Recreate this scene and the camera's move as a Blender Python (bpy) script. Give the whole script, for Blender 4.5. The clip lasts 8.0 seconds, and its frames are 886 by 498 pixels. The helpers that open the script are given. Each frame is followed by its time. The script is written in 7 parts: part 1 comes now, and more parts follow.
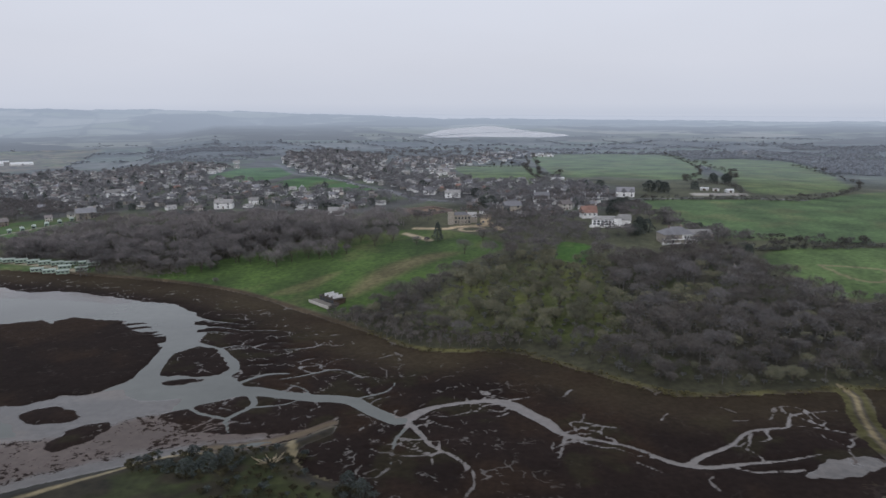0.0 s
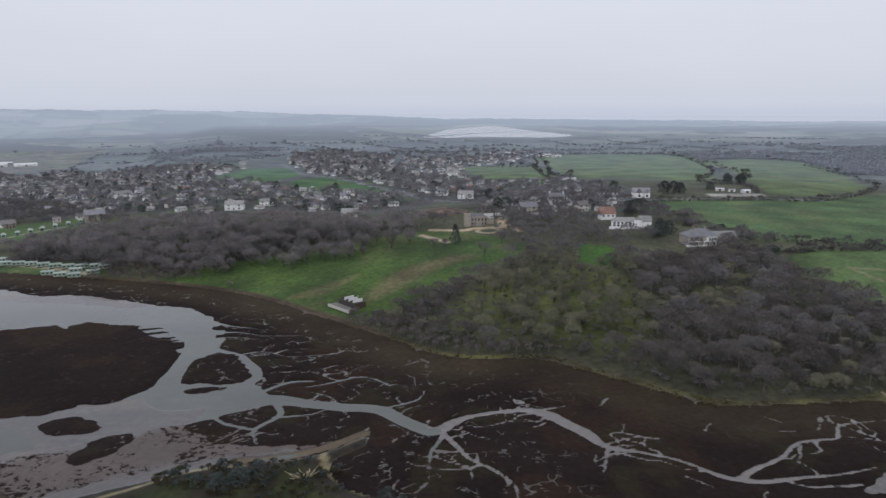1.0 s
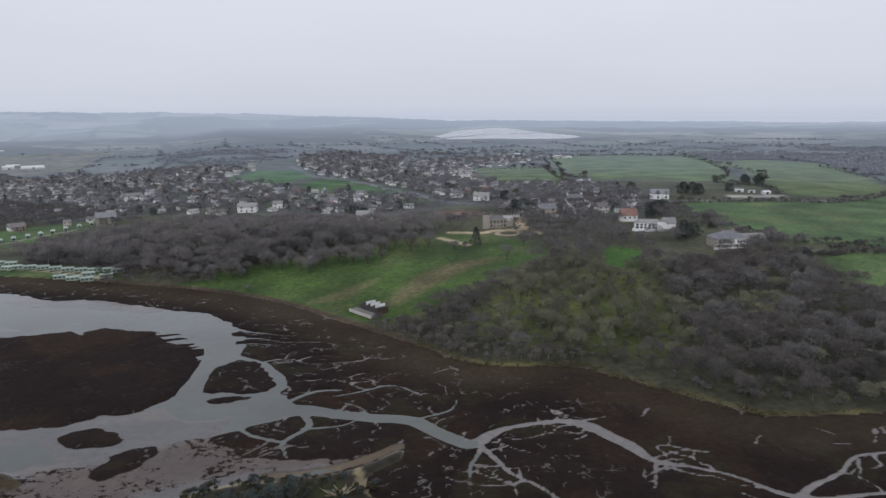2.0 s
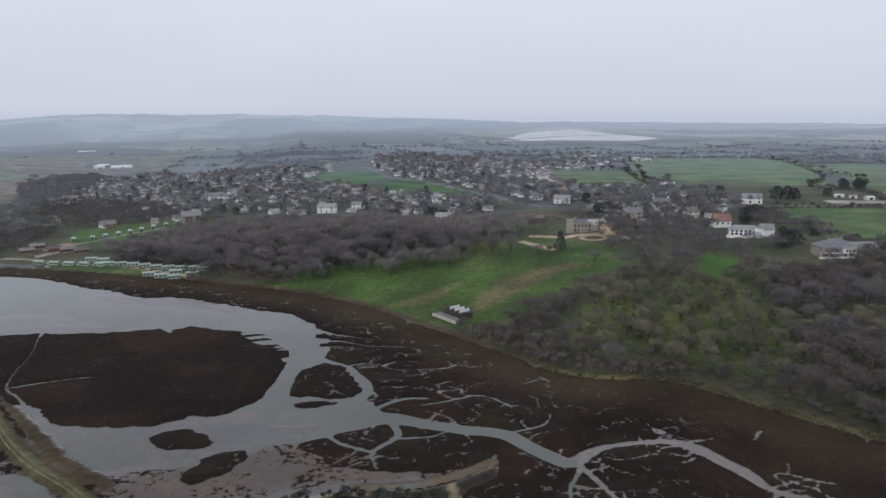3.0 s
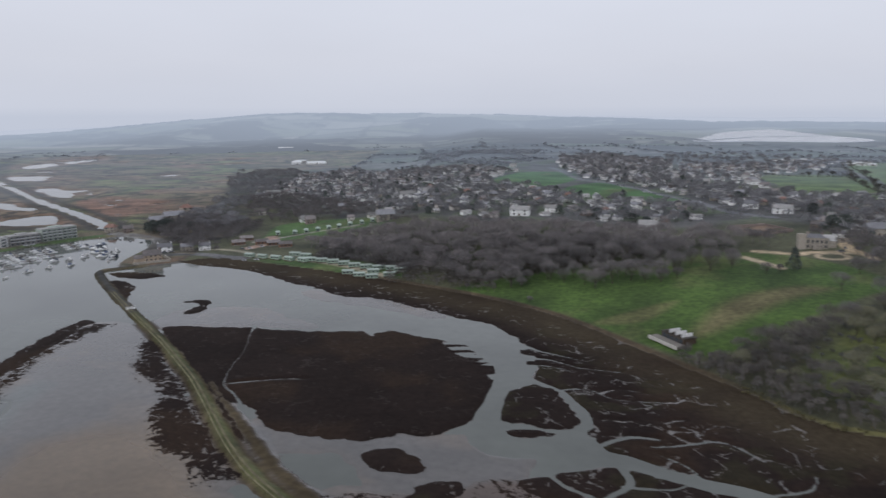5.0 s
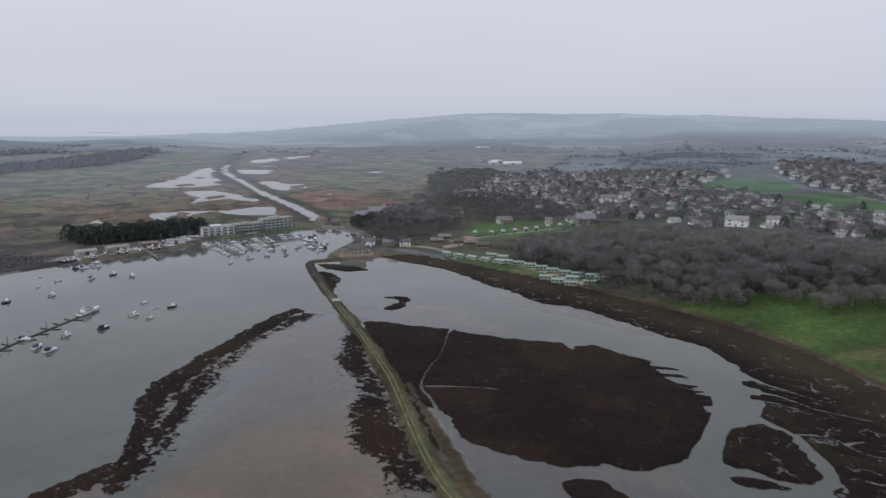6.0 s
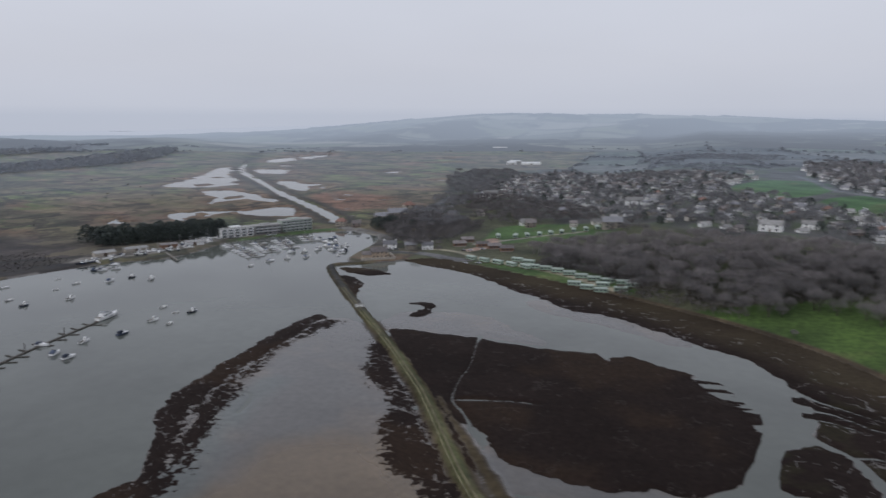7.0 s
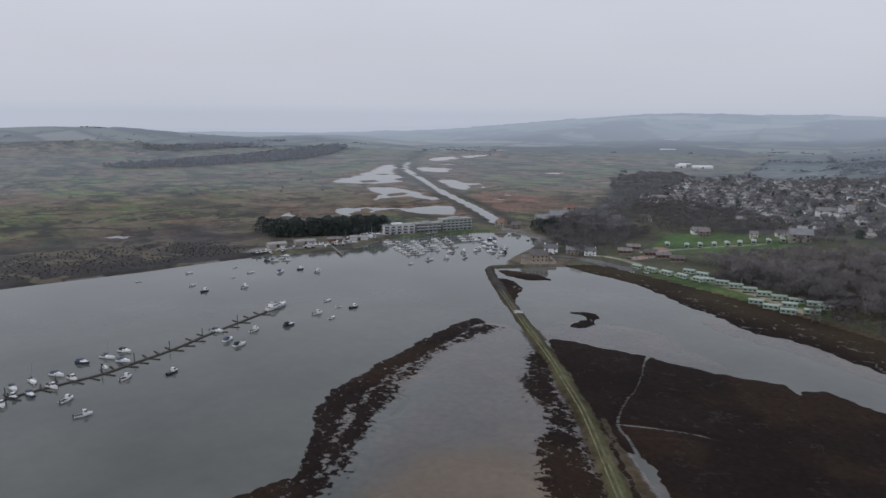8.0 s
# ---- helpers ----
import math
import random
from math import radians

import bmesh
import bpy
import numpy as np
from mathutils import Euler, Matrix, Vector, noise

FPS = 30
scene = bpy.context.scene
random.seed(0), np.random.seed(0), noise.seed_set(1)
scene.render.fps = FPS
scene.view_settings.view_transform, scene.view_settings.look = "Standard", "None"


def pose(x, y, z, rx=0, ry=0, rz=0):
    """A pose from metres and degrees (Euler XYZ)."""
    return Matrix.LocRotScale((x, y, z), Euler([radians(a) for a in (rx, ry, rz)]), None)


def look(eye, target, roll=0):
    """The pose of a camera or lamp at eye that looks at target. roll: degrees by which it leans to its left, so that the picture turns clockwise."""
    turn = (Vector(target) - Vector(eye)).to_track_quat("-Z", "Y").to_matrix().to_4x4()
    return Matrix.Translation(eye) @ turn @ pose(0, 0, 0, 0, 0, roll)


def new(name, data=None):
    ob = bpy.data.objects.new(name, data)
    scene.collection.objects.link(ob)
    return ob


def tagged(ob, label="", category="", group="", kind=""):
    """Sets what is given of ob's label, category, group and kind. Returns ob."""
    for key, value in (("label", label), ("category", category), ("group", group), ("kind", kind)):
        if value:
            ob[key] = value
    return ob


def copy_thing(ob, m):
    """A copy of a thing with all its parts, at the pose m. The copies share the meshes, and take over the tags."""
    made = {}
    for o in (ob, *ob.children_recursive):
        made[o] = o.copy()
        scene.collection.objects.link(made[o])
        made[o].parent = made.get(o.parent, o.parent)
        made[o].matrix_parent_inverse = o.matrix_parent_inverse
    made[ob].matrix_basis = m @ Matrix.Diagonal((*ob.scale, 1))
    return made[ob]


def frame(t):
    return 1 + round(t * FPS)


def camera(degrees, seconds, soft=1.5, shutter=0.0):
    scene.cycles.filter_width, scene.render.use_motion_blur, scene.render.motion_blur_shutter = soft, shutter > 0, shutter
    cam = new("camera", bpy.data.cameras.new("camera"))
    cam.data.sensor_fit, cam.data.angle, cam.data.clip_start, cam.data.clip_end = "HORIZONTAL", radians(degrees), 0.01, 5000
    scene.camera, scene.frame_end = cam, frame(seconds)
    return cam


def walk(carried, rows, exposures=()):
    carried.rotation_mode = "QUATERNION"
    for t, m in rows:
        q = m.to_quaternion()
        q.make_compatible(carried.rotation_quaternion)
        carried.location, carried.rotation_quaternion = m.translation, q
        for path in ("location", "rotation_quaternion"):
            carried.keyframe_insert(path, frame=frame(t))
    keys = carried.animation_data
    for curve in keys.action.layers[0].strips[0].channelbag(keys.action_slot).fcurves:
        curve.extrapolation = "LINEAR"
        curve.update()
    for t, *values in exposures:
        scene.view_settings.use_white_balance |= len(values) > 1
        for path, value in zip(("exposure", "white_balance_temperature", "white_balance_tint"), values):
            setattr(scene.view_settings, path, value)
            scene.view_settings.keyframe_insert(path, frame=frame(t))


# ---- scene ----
cam = camera(64.05, 8.0, soft=1.5, shutter=0.8)

PATH = [
    (0.0, pose(0.00, 0.00, 117.27, 79.041, 0, 0.000) @ pose(0, 0, 0, 0, 0, 0.03)),
    (0.5, pose(-6.60, 4.72, 117.07, 79.053, 0, 0.034) @ pose(0, 0, 0, 0, 0, 0.01)),
    (1.0, pose(-12.87, 10.13, 116.81, 79.061, 0, 0.050) @ pose(0, 0, 0, 0, 0, -0.03)),
    (2.1, pose(-26.2, 22.9, 115.2, 79.23, 0, 0.35) @ pose(0, 0, 0, 0, 0, -0.19)),
    (2.3, pose(-28.6, 25.2, 114.95, 79.262, 0, 1.324) @ pose(0, 0, 0, 0, 0, -0.22)),
    (2.5, pose(-30.2, 27.48, 114.78, 79.336, 0, 5.764) @ pose(0, 0, 0, 0, 0, -0.26)),
    (3.0, pose(-35.69, 33.11, 114.38, 79.372, 0, 5.907) @ pose(0, 0, 0, 0, 0, -0.25)),
    (3.5, pose(-41.91, 39.07, 114.02, 79.391, 0, 6.314) @ pose(0, 0, 0, 0, 0, -0.27)),
    (3.7, pose(-44.7, 41.3, 113.97, 79.389, 0, 6.9) @ pose(0, 0, 0, 0, 0, -0.22)),
    (4.0, pose(-48.77, 44.73, 113.92, 79.386, 0, 11.703) @ pose(0, 0, 0, 0, 0, -0.14)),
    (4.2, pose(-51.18, 47.37, 113.86, 79.396, 0, 15.688) @ pose(0, 0, 0, 0, 0, -0.06)),
    (4.45, pose(-54.8, 50.4, 114.2, 79.38, 0, 18.2) @ pose(0, 0, 0, 0, 0, -0.12)),
    (5.1, pose(-64.6, 58.0, 115.1, 79.31, 0, 20.3) @ pose(0, 0, 0, 0, 0, -0.22)),
    (5.3, pose(-67.76, 60.39, 115.2, 79.31, 0, 22.552) @ pose(0, 0, 0, 0, 0, -0.2)),
    (5.5, pose(-71.23, 62.61, 114.92, 79.369, 0, 26.639) @ pose(0, 0, 0, 0, 0, -0.10)),
    (5.7, pose(-74.2, 65.4, 114.6, 79.38, 0, 30.4) @ pose(0, 0, 0, 0, 0, -0.05)),
    (6.0, pose(-78.27, 69.49, 114.4, 79.385, 0, 35.130) @ pose(0, 0, 0, 0, 0, 0.04)),
    (6.5, pose(-85.15, 73.86, 114.55, 79.367, 0, 35.365) @ pose(0, 0, 0, 0, 0, 0.07)),
    (7.0, pose(-92.98, 76.65, 114.82, 79.362, 0, 36.283) @ pose(0, 0, 0, 0, 0, 0.18)),
    (7.3, pose(-97.8, 79.5, 114.6, 79.32, 0, 41.9) @ pose(0, 0, 0, 0, 0, 0.36)),
    (7.5, pose(-100.73, 81.33, 114.50, 79.291, 0, 46.980) @ pose(0, 0, 0, 0, 0, 0.48)),
    (8.0, pose(-106.77, 85.44, 114.65, 79.259, 0, 48.969) @ pose(0, 0, 0, 0, 0, 0.49)),
]
walk(cam, PATH, [(0.0, 0.03, 6320, 11), (1.0, 0.07, 6320, 11), (4.0, 0.06, 6320, 11), (5.5, 0.0, 6320, 11), (6.5, -0.09, 6320, 11), (8.0, -0.16, 6320, 11)])

# ---- light: a bright, even overcast ----
world = bpy.data.worlds.new("overcast")
scene.world = world
world.use_nodes = True
nt = world.node_tree
N, W = nt.nodes, nt.links
bg = N["Background"]
sky = N.new("ShaderNodeTexSky")
sky.sky_type = "NISHITA"
sky.sun_disc = False
sky.sun_elevation, sky.sun_rotation = radians(38), radians(200)
sky.air_density, sky.dust_density, sky.ozone_density = 1.0, 6.0, 1.0
tc = N.new("ShaderNodeTexCoord")
sep = N.new("ShaderNodeSeparateXYZ")
W.new(tc.outputs["Generated"], sep.inputs[0])
ramp = N.new("ShaderNodeValToRGB")
W.new(sep.outputs["Z"], ramp.inputs[0])
stops = ramp.color_ramp.elements
stops[0].position, stops[0].color = 0.0, (0.60, 0.64, 0.73, 1)
stops[1].position, stops[1].color = 1.0, (0.64, 0.67, 0.74, 1)
for at, rgb in ((0.012, (0.66, 0.69, 0.77, 1)), (0.07, (0.70, 0.72, 0.79, 1)), (0.25, (0.76, 0.79, 0.87, 1))):
    e = stops.new(at)
    e.color = rgb
cloud = N.new("ShaderNodeTexNoise")
cloud.inputs["Scale"].default_value, cloud.inputs["Detail"].default_value = 2.2, 4
squash = N.new("ShaderNodeMapping")
squash.inputs["Scale"].default_value = (1, 1, 4)
W.new(tc.outputs["Generated"], squash.inputs[0])
W.new(squash.outputs[0], cloud.inputs[0])
cmap = N.new("ShaderNodeMapRange")
cmap.inputs["To Min"].default_value, cmap.inputs["To Max"].default_value = 0.94, 1.06
W.new(cloud.outputs["Fac"], cmap.inputs["Value"])
grey = N.new("ShaderNodeHueSaturation")
grey.inputs["Saturation"].default_value = 0.35
grey.inputs["Value"].default_value = 0.09
W.new(sky.outputs[0], grey.inputs["Color"])
blend = N.new("ShaderNodeMix")
blend.data_type = "RGBA"
blend.inputs["Factor"].default_value = 0.88
W.new(grey.outputs[0], blend.inputs[6])
W.new(ramp.outputs[0], blend.inputs[7])
veil = N.new("ShaderNodeVectorMath")
veil.operation = "SCALE"
W.new(blend.outputs[2], veil.inputs[0])
W.new(cmap.outputs[0], veil.inputs["Scale"])
W.new(veil.outputs[0], bg.inputs["Color"])
bg.inputs["Strength"].default_value = 1.0

sun = new("sun", bpy.data.lights.new("sun", "SUN"))
sun.data.energy, sun.data.angle, sun.data.color = 0.5, radians(25), (1.0, 0.96, 0.9)
sun.matrix_world = look((0, 0, 900), (300, 820, 200))


# ---- materials ----
def material(name, rgb, rough=0.85, var=0.3, size=2.0, rand=0.0, fine=0.25, metal=0.0, spec=0.3, bump=0.0, sheen=0.0, cover=None, island=0.0):
    """A surface whose colour varies at two scales (size and a tenth of it, in metres), by object and by piece."""
    m = bpy.data.materials.new(name)
    m.use_nodes = True
    t = m.node_tree
    b = t.nodes["Principled BSDF"]
    b.inputs["Metallic"].default_value, b.inputs["Specular IOR Level"].default_value = metal, spec
    # bluish sheen stands in for haze where surfaces are seen at a slant
    b.inputs["Sheen Weight"].default_value, b.inputs["Sheen Roughness"].default_value = sheen, 0.5
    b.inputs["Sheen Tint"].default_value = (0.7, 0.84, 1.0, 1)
    co = t.nodes.new("ShaderNodeTexCoord")
    scale = None
    for k, (s, amount) in enumerate(((size, var), (size * 0.09, fine))):
        n = t.nodes.new("ShaderNodeTexNoise")
        n.inputs["Scale"].default_value, n.inputs["Detail"].default_value = 1.0 / s, 9 if cover else 4
        t.links.new(co.outputs["Object"], n.inputs["Vector"])
        r = t.nodes.new("ShaderNodeMapRange")
        r.inputs["From Min"].default_value, r.inputs["From Max"].default_value = 0.3, 0.7
        r.inputs["To Min"].default_value, r.inputs["To Max"].default_value = 1 - amount, 1 + amount
        t.links.new(n.outputs["Fac"], r.inputs["Value"])
        if scale is None:
            scale = r.outputs[0]
        else:
            mul = t.nodes.new("ShaderNodeMath")
            mul.operation = "MULTIPLY"
            t.links.new(scale, mul.inputs[0])
            t.links.new(r.outputs[0], mul.inputs[1])
            scale = mul.outputs[0]
            if bump:
                bp = t.nodes.new("ShaderNodeBump")
                bp.inputs["Strength"].default_value, bp.inputs["Distance"].default_value = 0.6, bump
                t.links.new(n.outputs["Fac"], bp.inputs["Height"])
                t.links.new(bp.outputs[0], b.inputs["Normal"])
    for amount, kind, out in ((rand, "ShaderNodeObjectInfo", "Random"), (island, "ShaderNodeNewGeometry", "Random Per Island")):
        if amount:
            o = t.nodes.new(kind)
            r = t.nodes.new("ShaderNodeMapRange")
            r.inputs["To Min"].default_value, r.inputs["To Max"].default_value = 1 - amount, 1 + amount
            t.links.new(o.outputs[out], r.inputs["Value"])
            mul = t.nodes.new("ShaderNodeMath")
            mul.operation = "MULTIPLY"
            t.links.new(scale, mul.inputs[0])
            t.links.new(r.outputs[0], mul.inputs[1])
            scale = mul.outputs[0]
    if cover:
        ga = t.nodes.new("ShaderNodeAttribute")
        ga.attribute_name = "grain"
        gm_ = t.nodes.new("ShaderNodeMix")
        gm_.inputs[2].default_value = 1.0
        t.links.new(ga.outputs["Fac"], gm_.inputs[0])
        t.links.new(scale, gm_.inputs[3])
        t.links.new(ga.outputs["Fac"], bp.inputs["Strength"])
        scale = gm_.outputs[0]
    v = t.nodes.new("ShaderNodeVectorMath")
    v.operation = "SCALE"
    v.inputs[0].default_value = rgb
    t.links.new(scale, v.inputs["Scale"])
    if cover:
        a = t.nodes.new("ShaderNodeAttribute")
        a.attribute_name = cover
        t.links.new(a.outputs["Color"], v.inputs[0])
        w = t.nodes.new("ShaderNodeAttribute")
        w.attribute_name = "gloss"
        t.links.new(w.outputs["Fac"], b.inputs["Roughness"])
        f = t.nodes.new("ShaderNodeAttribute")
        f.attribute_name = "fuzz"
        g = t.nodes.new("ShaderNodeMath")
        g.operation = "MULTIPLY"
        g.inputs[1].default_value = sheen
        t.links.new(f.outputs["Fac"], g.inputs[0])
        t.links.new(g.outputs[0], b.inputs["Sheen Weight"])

        def math_node(op, x, y, clamp=False):
            q = t.nodes.new("ShaderNodeMath")
            q.operation, q.use_clamp = op, clamp
            for k, u in enumerate((x, y)):
                if isinstance(u, (int, float)):
                    q.inputs[k].default_value = u
                else:
                    t.links.new(u, q.inputs[k])
            return q.outputs[0]

        def noise(size, detail, shift=0.0, rough_=0.55):
            q = t.nodes.new("ShaderNodeTexNoise")
            q.inputs["Scale"].default_value, q.inputs["Detail"].default_value, q.inputs["Roughness"].default_value = 1.0 / size, detail, rough_
            o = t.nodes.new("ShaderNodeMapping")
            o.inputs["Location"].default_value = (shift, shift * 0.7, 0)
            t.links.new(co.outputs["Object"], o.inputs[0])
            t.links.new(o.outputs[0], q.inputs["Vector"])
            return q.outputs["Fac"]

        def ramp(x, lo, hi):
            q = t.nodes.new("ShaderNodeMapRange")
            q.interpolation_type = "SMOOTHSTEP"
            q.inputs["From Min"].default_value, q.inputs["From Max"].default_value = lo, hi
            t.links.new(x, q.inputs["Value"])
            return q.outputs[0]

        def fact(name_, out="Fac"):
            q = t.nodes.new("ShaderNodeAttribute")
            q.attribute_name = name_
            return q.outputs[out]

        def over(fac, below, above):
            q = t.nodes.new("ShaderNodeMix")
            q.data_type = "RGBA"
            t.links.new(fac, q.inputs[0])
            t.links.new(below, q.inputs[6])
            if isinstance(above, tuple):
                q.inputs[7].default_value = above
            else:
                t.links.new(above, q.inputs[7])
            return q.outputs[2]

        # saltmarsh turf and wrack: where the growth, roughened by its own raggedness, is above nothing
        rag = math_node("MULTIPLY", math_node("SUBTRACT", noise(3.0, 7, rough_=0.7), 0.5), 3.6)
        grown = ramp(math_node("ADD", fact("growth"), math_node("MULTIPLY", rag, fact("rag"))), -0.22, 0.22)
        # thin winding runnels of wet silt on the saltmarsh
        run = None
        for s, lo, hi in ((0.06, 0.006, 0.014), (0.14, 0.008, 0.02)):
            line = ramp(math_node("ABSOLUTE", math_node("SUBTRACT", noise(1 / s, 3), 0.5), 0.0), hi, lo)
            piece = math_node("MULTIPLY", line, ramp(noise(1.1 / s, 2, 71.0), 0.56, 0.62))
            run = piece if run is None else math_node("MAXIMUM", run, piece)
        grown = math_node("SUBTRACT", grown, math_node("MULTIPLY", run, fact("runnel")), True)
        turf = t.nodes.new("ShaderNodeVectorMath")
        turf.operation = "SCALE"
        t.links.new(fact("turf", "Color"), turf.inputs[0])
        t.links.new(math_node("ADD", 0.28, math_node("MULTIPLY", noise(2.4, 8, 19.0, 0.68), 1.75)), turf.inputs["Scale"])
        # ditches and rough tracks of the reed marsh
        bare = v.outputs[0]
        for size_, wide, shift, rgb_ in ((150.0, 0.030, 7.0, (0.034, 0.031, 0.026, 1)), (70.0, 0.034, 31.0, (0.05, 0.042, 0.032, 1)), (110.0, 0.026, 53.0, (0.15, 0.125, 0.085, 1))):
            ditch = ramp(math_node("ABSOLUTE", math_node("SUBTRACT", noise(size_, 4, shift), 0.5), 0.0), wide, wide * 0.4)
            bare = over(math_node("MULTIPLY", math_node("MULTIPLY", ditch, ramp(noise(size_ * 1.7, 2, shift + 90.0), 0.44, 0.52)), math_node("MULTIPLY", fact("reedy"), 0.75)), bare, rgb_)
        skin = over(grown, bare, turf.outputs[0])
        dull = t.nodes.new("ShaderNodeMix")
        t.links.new(grown, dull.inputs[0])
        t.links.new(w.outputs["Fac"], dull.inputs[2])
        dull.inputs[3].default_value = 0.8
        t.links.new(dull.outputs[0], b.inputs["Roughness"])
        # wet silt shines, dry land does not
        wet = t.nodes.new("ShaderNodeMapRange")
        wet.inputs["From Min"].default_value, wet.inputs["From Max"].default_value = 0.15, 0.6
        wet.inputs["To Min"].default_value, wet.inputs["To Max"].default_value = 0.42, 0.055
        t.links.new(dull.outputs[0], wet.inputs["Value"])
        t.links.new(wet.outputs[0], b.inputs["Specular IOR Level"])
    else:
        b.inputs["Roughness"].default_value = rough
    if cover:
        t.links.new(skin, b.inputs["Base Color"])
    else:
        t.links.new(v.outputs[0], b.inputs["Base Color"])
    return m


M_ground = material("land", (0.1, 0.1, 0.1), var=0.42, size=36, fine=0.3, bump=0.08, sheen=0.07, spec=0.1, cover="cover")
M_twig = material("bare_twigs", (0.162, 0.145, 0.142), 0.9, 0.3, 6, rand=0.3, island=0.35, sheen=0.25)
# twigs of the far woods: haze put into a paler, bluer base colour and sheen
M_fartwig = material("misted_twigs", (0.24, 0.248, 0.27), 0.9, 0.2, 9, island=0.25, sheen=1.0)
# twigs of village and west slope, greyed halfway to the far woods' painted haze
M_gardentwig = material("grey_garden_twigs", (0.185, 0.178, 0.183), 0.9, 0.3, 9, island=0.35, sheen=0.4)
M_gorse = material("dark_gorse", (0.05, 0.046, 0.024), 0.9, 0.4, 3, island=0.4)
M_greenrender = material("pale_green_render", (0.4, 0.45, 0.41), 0.8, 0.1, 2)
M_thicket = material("brown_twigs", (0.102, 0.089, 0.081), 0.9, 0.3, 6, rand=0.35, island=0.35, sheen=0.2)
M_olive = material("mossy_twigs", (0.165, 0.158, 0.10), 0.9, 0.3, 6, rand=0.3, island=0.35, sheen=0.25)
M_bark = material("bark", (0.07, 0.06, 0.05), 0.95, 0.3, 0.8, bump=0.02)
M_dead = material("bleached_wood", (0.34, 0.29, 0.2), 0.8, 0.2, 0.8)
M_needle = material("evergreen_leaves", (0.05, 0.06, 0.05), 0.8, 0.35, 3, rand=0.3, island=0.4, sheen=0.25)
M_hedge = material("hedge_leaves", (0.088, 0.083, 0.07), 0.9, 0.4, 9, rand=0.2, island=0.4, sheen=0.4)
M_reed = material("dry_reed", (0.12, 0.108, 0.052), 0.9, 0.35, 5, island=0.3)
M_slate = material("slate_roof", (0.19, 0.19, 0.205), 0.6, 0.15, 3, rand=0.35, spec=0.4)
M_tile = material("brown_tile_roof", (0.175, 0.158, 0.156), 0.8, 0.2, 3, rand=0.4)
M_redtile = material("red_tile_roof", (0.24, 0.145, 0.12), 0.8, 0.2, 3, rand=0.2)
M_lichen = material("weathered_grey_roof", (0.3, 0.295, 0.29), 0.8, 0.2, 3, rand=0.3)
M_brick = material("red_brick", (0.25, 0.205, 0.188), 0.9, 0.15, 1.5, rand=0.3)
M_stone = material("pale_stone", (0.34, 0.31, 0.27), 0.9, 0.18, 1.5, rand=0.2)
M_render = material("cream_render", (0.58, 0.55, 0.51), 0.8, 0.1, 2, rand=0.2)
M_white = material("white_paint", (0.8, 0.8, 0.8), 0.7, 0.06, 2, rand=0.08)
M_warmstone = material("warm_mill_stone", (0.4, 0.32, 0.245), 0.9, 0.2, 1.5)
M_glass = material("window_glass", (0.05, 0.06, 0.07), 0.08, 0.1, 1, spec=0.6)
M_wood = material("dark_timber", (0.085, 0.06, 0.045), 0.8, 0.2, 0.7, rand=0.2)
M_redwood = material("red_brown_cladding", (0.2, 0.12, 0.085), 0.8, 0.2, 1.0, rand=0.2)
M_deck = material("weathered_decking", (0.2, 0.185, 0.165), 0.85, 0.15, 1.0)
M_gel = material("white_gelcoat", (0.8, 0.8, 0.8), 0.25, 0.04, 1.0, rand=0.06, spec=0.5)
M_pit = material("dark_cockpit_floor", (0.09, 0.08, 0.07), 0.8, 0.2, 0.5, rand=0.3)
M_navy = material("dark_blue_gelcoat", (0.03, 0.045, 0.08), 0.3, 0.1, 1.0, rand=0.3, spec=0.5)
M_tarp = material("blue_canvas", (0.07, 0.09, 0.14), 0.8, 0.2, 0.5, rand=0.7)
M_alu = material("aluminium", (0.55, 0.56, 0.58), 0.35, 0.1, 0.5, metal=0.8)
M_pontoon = material("dark_pontoon", (0.06, 0.052, 0.045), 0.8, 0.2, 1.0)
M_vanG = material("pale_green_cladding", (0.3, 0.38, 0.31), 0.6, 0.08, 1.5, rand=0.1)
M_vanR = material("pale_grey_roof_sheet", (0.36, 0.42, 0.38), 0.5, 0.08, 1.5, rand=0.08)
M_gravelly = material("worn_path", (0.125, 0.112, 0.066), 0.9, 0.35, 6)
M_kerb = material("mossy_stone_kerb", (0.165, 0.152, 0.09), 0.9, 0.45, 5)
M_panel = material("solar_glass", (0.72, 0.75, 0.8), 0.15, 0.05, 8, spec=1.0, metal=0.8)
M_sheet = material("pale_steel_sheet", (0.62, 0.63, 0.64), 0.5, 0.06, 4, rand=0.1)
M_paintcar = material("car_paint", (0.3, 0.3, 0.32), 0.3, 0.05, 1, rand=0.9, spec=0.5)
M_tyre = material("tyre", (0.02, 0.02, 0.02), 0.9, 0.1, 0.2)
M_water = material("water", (0.093, 0.1, 0.09), 0.05, 0.25, 70, fine=0.05, spec=0.5)
wt = M_water.node_tree
wb = wt.nodes["Principled BSDF"]
wb.inputs["IOR"].default_value = 1.33
wn = wt.nodes.new("ShaderNodeTexNoise")
wn.inputs["Scale"].default_value, wn.inputs["Detail"].default_value = 0.45, 3
wc = wt.nodes.new("ShaderNodeTexCoord")
wt.links.new(wc.outputs["Object"], wn.inputs["Vector"])
wp = wt.nodes.new("ShaderNodeBump")
wp.inputs["Strength"].default_value, wp.inputs["Distance"].default_value = 0.25, 0.05
wt.links.new(wn.outputs["Fac"], wp.inputs["Height"])
wt.links.new(wp.outputs[0], wb.inputs["Normal"])


